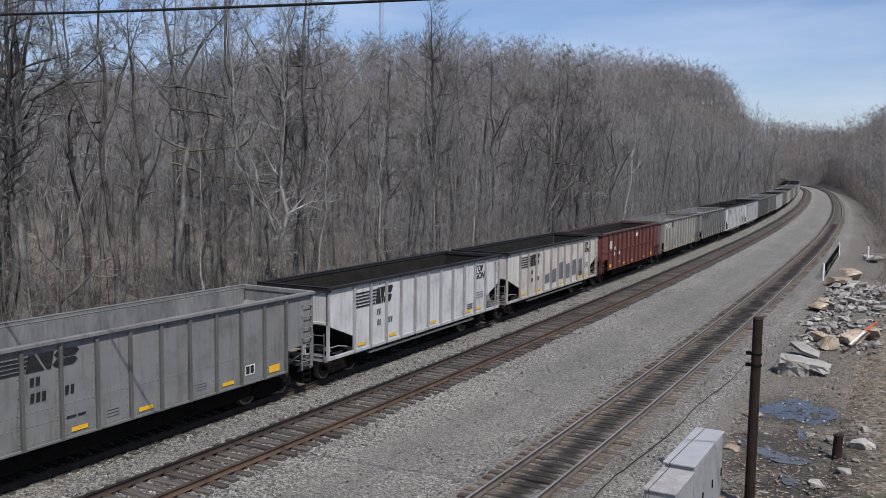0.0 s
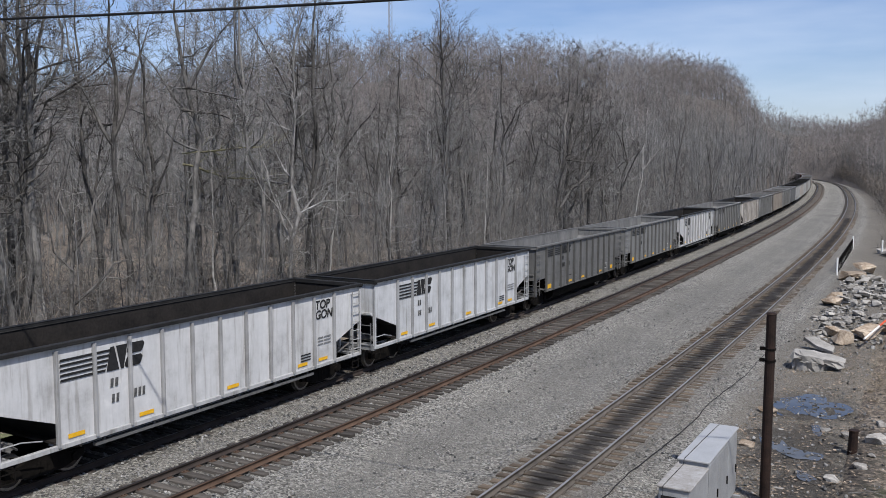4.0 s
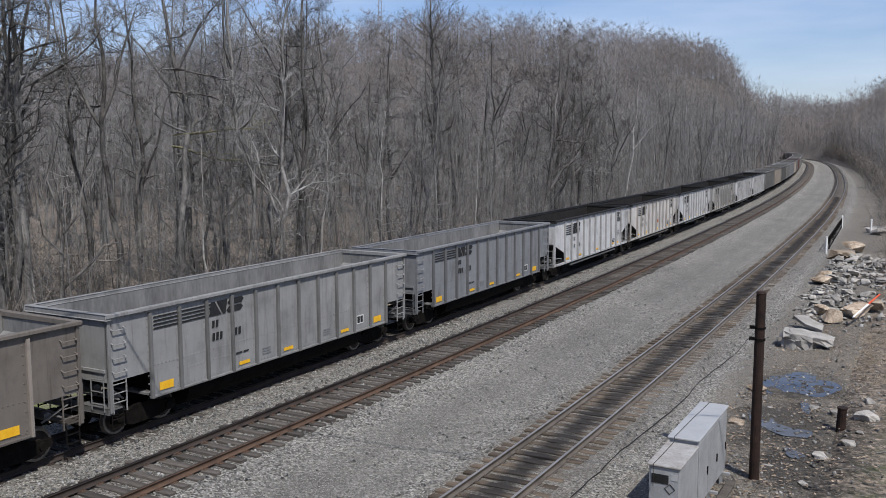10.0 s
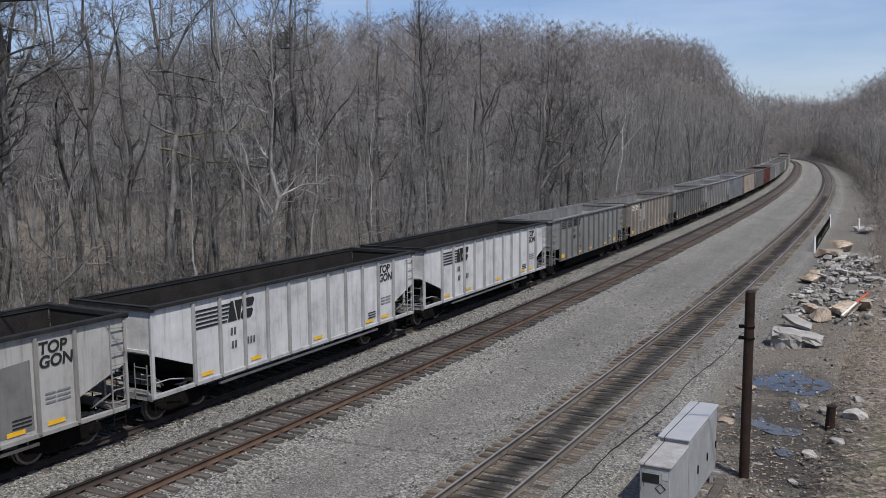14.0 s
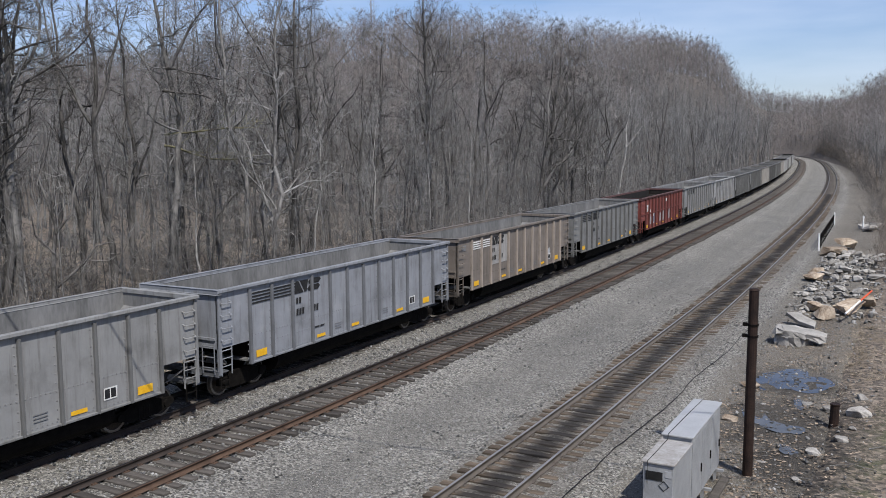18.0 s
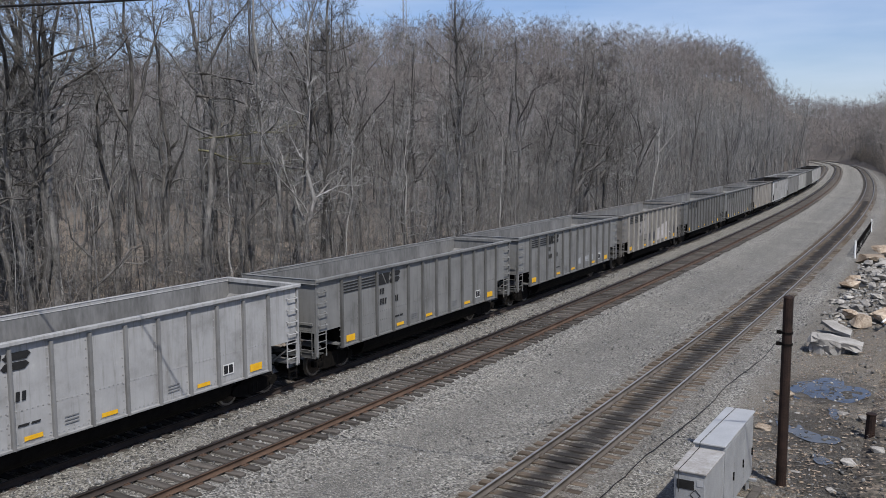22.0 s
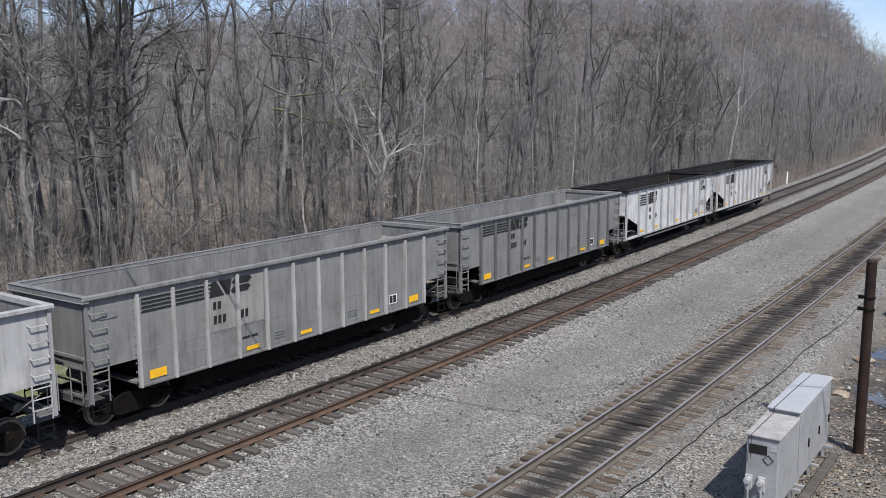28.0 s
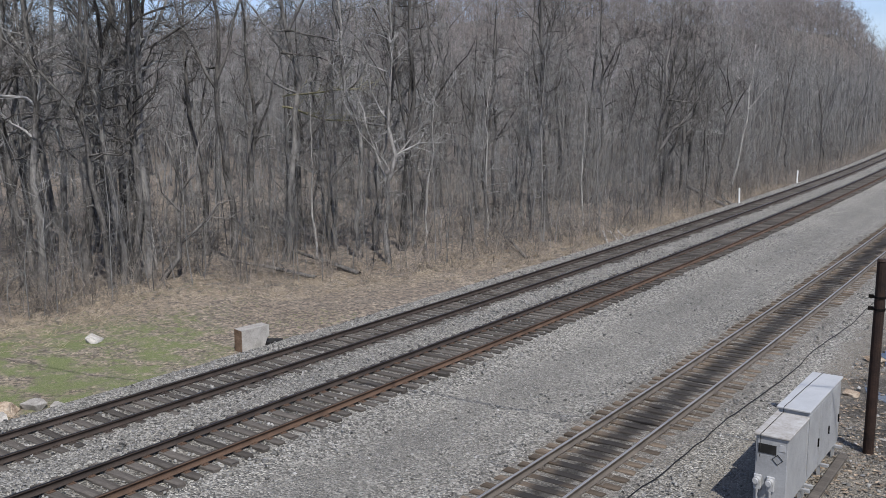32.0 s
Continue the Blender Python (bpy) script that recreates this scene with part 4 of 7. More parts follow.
def letter_car(car, e, n0, pitch, white, ink, rng, belt=False):
    y1 = -e + n0
    if white:
        emblem(car, y1 + 0.10, 2.66, 1.42, 0.58, 0.66, 5, INK)
        marks(car, [(y1 + pitch * 1.42, 2.22, 0.24, [0.10, 0.10]), (y1 + pitch * 1.45, 1.78, 0.24, [0.09] * 2), (y1 + pitch * 2.1, 1.78, 0.24, [0.09] * 3)], INK_FADED)
        put("lettering", TOPGON, car, pose(HW + 0.015, e - n0 - pitch + 0.12, 2.62), "black painted words")
        marks(car, [(e - n0 - pitch * 2 + 0.45, 1.32 + 0.1 * q, 0.045, [0.55]) for q in range(3)], INK)
        marks(car, [(e - n0 - pitch + 0.25, 1.75 + 0.12 * q, 0.05, [0.3, 0.4]) for q in range(3)], INK_GREY)
    elif belt:
        marks(car, [(y1 + 0.25, 2.5, 0.55, [0.16, 0.2, 0.16]), (y1 + pitch + 0.15, 2.35, 0.25, [0.2, 0.2]), (y1 + pitch + 0.05, 1.95, 0.25, [0.2, 0.2]), (y1 + pitch * 2 + 0.2, 1.95, 0.25, [0.2, 0.2]),
                                  (y1 + pitch * 2, 1.4, 0.06, [0.4, 0.3]), (y1 + pitch * 6.2, 3.0, 0.25, [0.7])], WHITE)
    else:
        style = ink is WHITE
        for m_, part_ in ((ink, 0), (INK, 1)):
            emblem(car, y1 + 0.12, 2.98, 2 * pitch - 0.05, 0.74, 0.44, 4, m_, part_)
        marks(car, [(y1 + pitch * 2.2, 2.62, 0.22, [0.11, 0.11]), (y1 + pitch * 2.2, 2.20, 0.24, [0.11] * 3), (y1 + pitch * 3.1, 2.20, 0.24, [0.11] * 2), (y1 + pitch * 3.12, 1.55, 0.06, [0.3, 0.25])], INK)
        if style:
            for q in (2, 3):
                bm = box(B(), HW + 0.004, HW + 0.010, y1 + pitch * q + 0.09, y1 + pitch * (q + 1) - 0.09, 1.98, 3.42)
                tint(part("number_patch", bm, PAINT, car, "paler repainted patch"), (0.31, 0.30, 0.285), 0.1)
            marks(car, [(-e + 0.45, 3.05, 0.28, [0.5])], INK_GREY)
        marks(car, [(e - n0 - pitch * 2 + 0.22, 1.30, 0.34, [0.46])], WHITE)
        bm = B()
        for q in (0, 1):
            box(bm, HW + 0.024, HW + 0.028, e - n0 - pitch * 2 + 0.26 + q * 0.21, e - n0 - pitch * 2 + 0.43 + q * 0.21, 1.34, 1.60)
        part("stencil", bm, INK, car, "black stencil panel framed in white")
        marks(car, [(y1 + pitch * q + 0.3, 1.28 + 0.09 * k, 0.03, [0.42]) for q in (4, 7) for k in range(3)], INK_GREY)
    for j in ((0, 2, 5, 8, 10) if white else (0, 3, 5, 8, 11)):
        big = 0.24 if (not white and j in (0, 11)) else 0.115
        y = y1 + pitch * (j if j < 10 else (9 if white else 10)) + 0.55
        put("reflector", REFLECTOR[big], car, Matrix.Translation((0, y, SILL + 0.1)), "yellow reflective strip")


GREY, DARK, LIGHT, PALE, TAN = (0.195, 0.195, 0.190), (0.140, 0.139, 0.135), (0.25, 0.25, 0.246), (0.36, 0.36, 0.358), (0.178, 0.168, 0.154)
BROWN, CREAM, SNOW, SOOT, OXIDE = (0.148, 0.130, 0.113), (0.52, 0.485, 0.445), (0.53, 0.53, 0.53), (0.38, 0.37, 0.35), (0.15, 0.045, 0.036)
# from the head of the train: kind, colour, rust
CONSIST = [("G", GREY, .1), ("W", SNOW, .15), ("W", CREAM, .45), ("R", OXIDE, .3), ("T", TAN, .6), ("G", GREY, .1), ("W", (.58, .58, .58), .05), ("W", (.57, .58, .59), .05), ("G", DARK, .1), ("G", GREY, .15),
           ("W", (.55, .55, .55), .1), ("G", GREY, .2), ("W", CREAM, .3), ("G", LIGHT, .2), ("T", BROWN, .3), ("G", LIGHT, .15), ("G", (.2, .205, .215), .1), ("W", SNOW, .2), ("W", (.54, .515, .485), .5), ("W", SNOW, .2), ("W", SOOT, .4),
           ("W", SNOW, .1), ("W", (.55, .55, .55), .1), ("G", GREY, .2), ("T", BROWN, .35), ("G", DARK, .1), ("G", LIGHT, .2), ("G", (.25, .26, .28), .15), ("T", (.178, .152, .13), .4), ("G", GREY, .1), ("R", (.19, .05, .04), .3),
           ("G", LIGHT, .15), ("G", PALE, .1), ("G", GREY, .1), ("G", GREY, .15), ("T", TAN, .4), ("G", DARK, .15), ("G", GREY, .1), ("T", (.17, .16, .147), .35), ("W", SNOW, .35), ("G", PALE, .1), ("T", GREY, .3), ("G", GREY, .1),
           ("W", (.55, .55, .55), .35), ("W", SNOW, .5)]
WORDS = {"W": "white-painted steel coal gondola with black slope sheets and rust streaks", "G": "grey riveted coal tub car with yellow reflective strips",
         "T": "tan dust-stained coal tub car with pale emblem", "R": "oxide-red coal tub car with white marks and belt rail"}
CARS = []


def daub(index, car, e, n0, white):
    """Painted-over patches, rust blooms and scrawls on single cars, as plain blocks."""
    pitch = (2 * e - 2 * n0) / (10 if white else 11)

    def patch(bay, u0, u1, z0, z1, colour, rust=0.0, name="paint_patch"):
        y = -e + n0 + pitch * bay
        bm = B()
        prism(bm, [(y + pitch * u0, z0), (y + pitch * u1, z0 + 0.03), (y + pitch * (u1 - 0.03), z1), (y + pitch * (u0 + 0.05), z1 - 0.06)], "x", HW + 0.004, HW + 0.011)
        tint(part(name, bm, PAINT, car, "overpainted patch"), colour, rust)

    if index in (35, 38, 41):
        for o in car.children_recursive:
            kind = o.name.split(".")[0]
            if kind == "emblem_stripe" and o.data.materials[0] is WHITE:
                o.data = o.data.copy()
                o.data.materials[0] = INK
            elif kind == "number_patch":
                tint(o, (0.27, 0.258, 0.243), 0.1)
    if index == 2:
        for b, z1 in ((3, 2.0), (4, 2.2), (5, 2.5), (6, 2.3), (7, 2.45), (8, 2.4)):
            patch(b, 0.12, 0.9, 1.35 + 0.08 * (b % 2), z1, (0.13, 0.135, 0.15))
    elif index == 20:
        for b in (3, 4, 5, 6, 7, 8):
            patch(b, 0.08, 0.92, 1.15, 3.1 - 0.05 * (b % 3), (0.17, 0.165, 0.16), 0.2)
    elif index == 18:
        patch(5, 0.3, 0.85, 1.7, 2.0, (0.42, 0.13, 0.05), 0.3)
    elif index == 35:
        for b, u0, u1, z1 in ((6, 0.35, 0.92, 2.2), (7, 0.06, 0.92, 2.4), (8, 0.06, 0.75, 2.5)):
            patch(b, u0, u1, 1.25, z1, (0.50, 0.47, 0.46))
        for b in (4, 5, 10):
            patch(b, 0.3, 0.8, 1.4, 2.0, (0.07, 0.07, 0.075))
    elif index == 36:
        for b in (4, 5, 6, 7):
            for q in range(4):
                patch(b, 0.12 + 0.2 * q, 0.2 + 0.2 * q, 1.5 + 0.06 * (q % 2), 1.85 - 0.07 * (q % 3), (0.055, 0.055, 0.06))
    elif index == 30:
        for b, z1 in ((1, 2.0), (2, 2.2), (4, 2.1), (5, 2.2), (7, 2.2)):
            patch(b, 0.35, 0.85, 1.35, z1, (0.36, 0.34, 0.34) if b != 2 else (0.16, 0.18, 0.24))
    elif index == 34:
        for b, u0, u1 in ((6, 0.2, 0.6), (7, 0.1, 0.8), (8, 0.15, 0.5), (9, 0.1, 0.7)):
            patch(b, u0, u1, 1.35, 1.75, (0.36, 0.37, 0.38))
    elif index == 44:
        patch(0, -1.25, -0.85, 2.3, 3.5, (0.50, 0.44, 0.39), 1.0)
        patch(0, -0.6, -0.4, 2.0, 2.9, (0.50, 0.44, 0.39), 1.0)
    elif index in (14, 28, 38):
        patch(9, 0.2, 0.6, 1.5, 2.0, (0.42, 0.42, 0.42))


def build_train():
    rng = random.Random(4)
    made, s = {}, S_FIRST - GREY_L
    for kind, colour, rust in CONSIST:
        white = kind == "W"
        length = WHITE_L if white else GREY_L
        if kind not in made:
            car, e, n0, pitch = gondola(white, colour, rust, length, 11 if white else 12, kind == "R", kind in "WR", kind == "T")
            letter_car(car, e, n0, pitch, white, WHITE if kind == "T" else INK, rng, kind == "R")
            made[kind] = (car, colour)
            tagged(car, WORDS[kind], "rail car", "coal cars of the train")
        else:
            first, was = made[kind]
            car = copy_thing(first, Matrix())
            for old, o in zip(first.children_recursive, car.children_recursive):
                if o.data and o.data.materials and o.data.materials[0] is PAINT:
                    k = [o.color[i] / max(was[i], 1e-4) for i in range(3)]
                    if o.name.split(".")[0] not in ("brake_gear", "number_patch", "paint_patch"):
                        o.color = (*[min(1, colour[i] * k[i]) for i in range(3)], min(1, max(0, o.color[3] + rust - first_rust[kind])))
        if kind not in first_rust:
            first_rust[kind] = rust
        daub(len(CARS), car, (length - 1.15) / 2, 1.75 if white else 1.55, white)
        CARS.append((car, s + (length - 1.15) / 2))
        s += length


first_rust = {}


def motions():
    """The train rolls towards lower s at a steady speed; the wheels turn under it."""
    for car, s0 in CARS:
        rows = []
        for k in range(65):
            t = k * 0.5
            s = s0 - SPEED * t
            (xa, ya, _), (xb, yb, _) = line(s - 5.5, D_A + GAUGE / 2), line(s + 5.5, D_A + GAUGE / 2)
            rows.append((t, pose((xa + xb) / 2, (ya + yb) / 2, Z_A, 0, 0, math.degrees(math.atan2(-(xb - xa), yb - ya)))))
        walk(car, rows)
    spins = {}
    for car, _ in CARS:
        for o in car.children_recursive:
            if o.name.split(".")[0] != "wheelset":
                continue
            key = round(o.location.y, 2)
            if key not in spins:
                walk(o, [(k / 30, pose(0, key, WHEEL_R, 86.0 * k, 0, 0)) for k in range(961)])
                spins[key] = o.animation_data
            else:
                o.rotation_mode = "QUATERNION"
                o.animation_data_create().action = spins[key].action
                o.animation_data.action_slot = spins[key].action_slot


# ---------------------------------------------------------------- trees
def tube(V, F, pts, rad, sides):
    """A tapered tube through points; a last radius of zero ends in a tip."""
    base = int(F[-1].max()) + 1 if F else 0
    pts, n = np.asarray(pts, float), len(pts)
    tip = rad[-1] <= 0
    ang = np.arange(sides) * 2 * math.pi / sides
    rings = []
    for i in range(n - 1 if tip else n):
        d = pts[min(i + 1, n - 1)] - pts[max(i - 1, 0)]
        d = d / (np.linalg.norm(d) + 1e-9)
        u = np.cross(d, (0.31, 0.83, 0.1) if abs(d[2]) > 0.8 else (0, 0, 1.0))
        u /= np.linalg.norm(u)
        w = np.cross(d, u)
        rings.append(pts[i] + rad[i] * (np.cos(ang)[:, None] * u + np.sin(ang)[:, None] * w))
    V.append(np.concatenate(rings + ([pts[-1:]] if tip else [])))
    j = np.arange(sides)
    jn = (j + 1) % sides
    for i in range(len(rings) - 1):
        a, b = base + i * sides + j, base + i * sides + jn
        F.append(np.stack([a, b, b + sides], 1))
        F.append(np.stack([a, b + sides, a + sides], 1))
    if tip:
        a = base + (len(rings) - 1) * sides
        F.append(np.stack([a + j, a + jn, np.full(sides, base + len(rings) * sides)], 1))


def blade(V, F, p, q, r, g):
    """A single thin twig, one tapering facet."""
    base = int(F[-1].max()) + 1 if F else 0
    d = np.asarray(q) - p
    w = np.cross(d, g.normal(0, 1, 3))
    w *= r / (np.linalg.norm(w) + 1e-9)
    V.append(np.stack([p - w, p + w, q]))
    F.append(np.array([[base, base + 1, base + 2]]))


def crook(g, p, d, length, m, wild, rise):
    """A wandering run of points from p, starting along d."""
    pts, d = [np.asarray(p, float)], np.asarray(d, float)
    for _ in range(m - 1):
        d = d + g.normal(0, wild, 3) + (0, 0, rise)
        d /= np.linalg.norm(d)
        pts.append(pts[-1] + d * length / (m - 1) * g.uniform(0.8, 1.2))
    return np.array(pts), d


def grow(seed, height, limbs, twigs, sprays, sides, clear=0.35, spread=1.0, lean=0.0, fork=False, leaders=2, stout=1.0):
    """A bare tree: (trunk V, F), (crown V, F). The trunk splits into crooked leaders; limbs, twigs and sprays grow on them."""
    g = np.random.default_rng(seed)
    TV, TF, CV, CF = [], [], [], []
    near = sides > 4
    n = 11 if near else 6
    stems = []
    for bx, by, part_h in [(0.0, 0.0, 1.0)] + ([(g.normal(0, 0.08), g.normal(0, 0.08), 0.86)] if fork else []):
        hh, r0 = height * part_h, height * stout * g.uniform(0.0066, 0.0098)
        wander = np.cumsum(g.normal(0, 0.0125 * hh * (11 / n) ** 0.5, (n, 2)), 0)
        wander -= wander[0]
        tz = np.linspace(0, 1, n)
        P = np.stack([wander[:, 0] + (bx + lean) * hh * tz, wander[:, 1] + by * hh * tz, hh * tz], 1)
        P[0, 2] = -0.5
        R = r0 * (1 - tz) ** 0.8 * np.where(tz < 0.06, 1.35, 1.0)
        R[-1] = 0
        tube(TV, TF, P, R, sides)
        stems.append((P, R, clear, 1.0))
        for q in range(leaders):
            t = min(0.8, clear + g.uniform(0.0, 0.32))
            st = np.array([np.interp(t, tz, P[:, k]) for k in range(3)])
            az, el = g.uniform(0, 6.28), radians(g.uniform(56, 76))
            m = 8 if near else 5
            ln = hh * (1 - t) * g.uniform(0.6, 0.95)
            pts, _ = crook(g, st, (math.cos(az) * math.cos(el), math.sin(az) * math.cos(el), math.sin(el)), ln, m, 0.2, 0.1)
            lr = np.interp(t, tz, R) * g.uniform(0.5, 0.8)
            rr = lr * (1 - np.linspace(0, 1, m)) ** 0.8
            tube(TV, TF, pts, rr, 5 if near else 3)
            stems.append((pts, rr, 0.2, 0.7))
    for q in range(limbs):
        P, R, lo, size = stems[0] if q % 3 == 0 else stems[q % len(stems)]
        t = lo + (0.98 - lo) * g.random() ** 0.8
        at = np.linspace(0, 1, len(P))
        st = np.array([np.interp(t, at, P[:, k]) for k in range(3)])
        az, el = q * 2.4 + g.normal(0, 0.5), radians(g.uniform(5, 58))
        ln = height * (0.09 + 0.2 * (1 - t)) * g.uniform(0.5, 1.5) * spread * size
        lr = min(0.06, max(0.014, np.interp(t, at, R) * g.uniform(0.35, 0.65)))
        m = 6 if near else 4
        pts, d = crook(g, st, (math.cos(az) * math.cos(el), math.sin(az) * math.cos(el), math.sin(el)), ln, m, 0.36, 0.1)
        lr_ = lr * (1 - np.linspace(0, 1, m)) ** 0.8
        tube(CV, CF, pts, lr_, 3)
        for w in range(twigs):
            u = (w + 0.5 + g.random() * 0.6) / (twigs + 0.6)
            s2 = np.array([np.interp(min(u, 1) * (m - 1), range(m), pts[:, k]) for k in range(3)])
            d2 = d * 0.5 + g.normal(0, 0.75, 3) + (0, 0, 0.3)
            d2 /= np.linalg.norm(d2)
            l2 = ln * g.uniform(0.25, 0.6) * (1.15 - 0.5 * u)
            r2 = min(0.02, max(0.009, lr * 0.35))
            mid = s2 + d2 * l2 * 0.45
            d3 = d2 + g.normal(0, 0.4, 3)
            e2 = mid + d3 / np.linalg.norm(d3) * l2 * 0.55
            tube(CV, CF, [s2, mid, e2] if near else [s2, e2], [r2, r2 * 0.6, 0] if near else [r2, 0], 3)
            for v in range(sprays):
                s3 = s2 + (mid - s2) * g.uniform(0.4, 1) if g.random() < 0.4 else mid + (e2 - mid) * g.random()
                d4 = d2 * 0.7 + g.normal(0, 0.65, 3) + (0, 0, 0.2)
                d4 /= np.linalg.norm(d4)
                blade(CV, CF, s3, s3 + d4 * l2 * g.uniform(0.3, 0.8), 0.009 if near else 0.014, g)
    return (np.concatenate(TV), np.concatenate(TF)), (np.concatenate(CV), np.concatenate(CF))


def edge_of_woods(s):
    """Metres left of the line where the trees begin."""
    return np.interp(s, [-60, 0, 28, 36, 46, 60, 120, 400], [31, 31, 29.5, 26, 21.5, 18.5, 18.0, 17.5])


def tree_thing(x, y, turn, scale, label, made):
    tree = tagged(new("bare_tree"), label, "tree", "bare trees at the wood's edge")
    tree.matrix_basis = pose(x, y, gz(x, y), 0, 0, turn) @ Matrix.Diagonal((scale, scale, scale, 1))
    put("trunk", made[0], tree)
    put("crown", made[1], tree)
    return tree


def away(g, d, lo, hi, lift=0.15):
    """A direction that leaves d by an angle between lo and hi degrees."""
    side = np.cross(d, g.normal(0, 1, 3))
    side /= np.linalg.norm(side) + 1e-9
    a = radians(g.uniform(lo, hi))
    v = d * math.cos(a) + side * math.sin(a) + (0, 0, lift)
    return v / np.linalg.norm(v)


def bough(g, V, F, start, d, length, r, twigs, sprays, wild=0.3, rise=0.06, droop=1.0):
    """A zigzag limb with side shoots and fine sprays."""
    m = max(5, min(9, int(length / 0.55)))
    pts, _ = crook(g, start, d, length, m, wild, rise)
    tube(V, F, pts, r * (1 - np.linspace(0, 1, m)) ** 0.7, 4 if r > 0.05 else 3)
    for w in range(twigs):
        u = 0.12 + 0.86 * (w + g.random()) / twigs
        i = min(int(u * (m - 1)), m - 2)
        s2 = pts[i] + (pts[i + 1] - pts[i]) * (u * (m - 1) - i)
        d1 = (pts[i + 1] - pts[i]) / (np.linalg.norm(pts[i + 1] - pts[i]) + 1e-9)
        d2 = away(g, d1, 28, 62, 0.18 * droop)
        l2 = 0.35 + length * g.uniform(0.22, 0.5) * (1.1 - 0.7 * u)
        r2 = max(0.010, r * 0.42 * (1 - 0.5 * u))
        mid = s2 + d2 * l2 * 0.45
        d3 = away(g, d2, 8, 30, 0.12)
        e2 = mid + d3 * l2 * 0.55
        tube(V, F, [s2, mid, e2], [r2, r2 * 0.65, 0], 3)
        for v in range(sprays):
            lo, hi = (s2, mid) if v % 3 == 0 else (mid, e2)
            s3 = lo + (hi - lo) * g.random()
            blade(V, F, s3, s3 + away(g, d3, 22, 60, 0.12) * (0.25 + l2 * g.uniform(0.2, 0.55)), 0.012, g)


def bare_tree(seed, height, r0, leaders, clear=0.25, limbs=30, twigs=6, sprays=6, reach=0.2, lean=(0.0, 0.0), steep=(18, 62), wander=0.007):
    """A leafless tree: (trunk V, F), (crown V, F). leaders: (share of the height, azimuth, elevation, length share, girth share)."""
    g = np.random.default_rng(seed)
    TV, TF, CV, CF = [], [], [], []
    n = 13
    tz = np.linspace(0, 1, n)
    w = np.cumsum(g.normal(0, wander * height, (n, 2)), 0)
    w -= w[0]
    P = np.stack([w[:, 0] + lean[0] * height * tz, w[:, 1] + lean[1] * height * tz, height * tz], 1)
    P[0, 2] = -0.5
    R = r0 * (1 - tz) ** 0.75 * np.where(tz < 0.05, 1.4, 1.0)
    R[-1] = 0
    tube(TV, TF, P, R, 8)
    stems = [(P, R, clear, 1.0)]
    for t, azi, el, ln, girth in leaders:
        st = np.array([np.interp(t, tz, P[:, k]) for k in range(3)])
        c, q = math.cos(radians(el)), radians(azi)
        pts, _ = crook(g, st, (math.cos(q) * c, math.sin(q) * c, math.sin(radians(el))), ln * height, 9, 0.2, 0.075)
        rr = np.interp(t, tz, R) * girth * (1 - np.linspace(0, 1, 9)) ** 0.75
        tube(TV, TF, pts, rr, 6)
        stems.append((pts, rr, 0.15, 0.75))
    for q in range(limbs):
        Q, S, lo, size = stems[0] if q % 3 == 0 else stems[q % len(stems)]
        t = lo + (0.98 - lo) * g.random() ** 0.9
        at = np.linspace(0, 1, len(Q))
        st = np.array([np.interp(t, at, Q[:, k]) for k in range(3)])
        azi, el = q * 2.4 + g.normal(0, 0.5), radians(g.uniform(*steep))
        ln = height * reach * (1.15 - 0.75 * t) * g.uniform(0.5, 1.25) * size
        r = min(0.085, max(0.022, np.interp(t, at, S) * g.uniform(0.35, 0.6)))
        bough(g, CV, CF, st, np.array((math.cos(azi) * math.cos(el), math.sin(azi) * math.cos(el), math.sin(el))), ln, r, twigs, sprays)
    for q in range(7):
        # short dead shoots low on the stem
        t = g.uniform(0.06, clear)
        st = np.array([np.interp(t, tz, P[:, k]) for k in range(3)])
        azi = g.uniform(0, 6.28)
        bough(g, CV, CF, st, np.array((math.cos(azi), math.sin(azi), g.uniform(-0.1, 0.7))), g.uniform(0.6, 2.0), 0.016, 3, 3)
    return (np.concatenate(TV), np.concatenate(TF)), (np.concatenate(CV), np.concatenate(CF))


def tree_meshes(grown, bark, twig):
    (tv, tf), (cv, cf) = grown
    pair = (mesh_from("trunk", tv, tf, bark), mesh_from("crown", cv, cf, twig))
    for me in pair:
        me.polygons.foreach_set("use_smooth", np.ones(len(me.polygons), bool))
    return pair


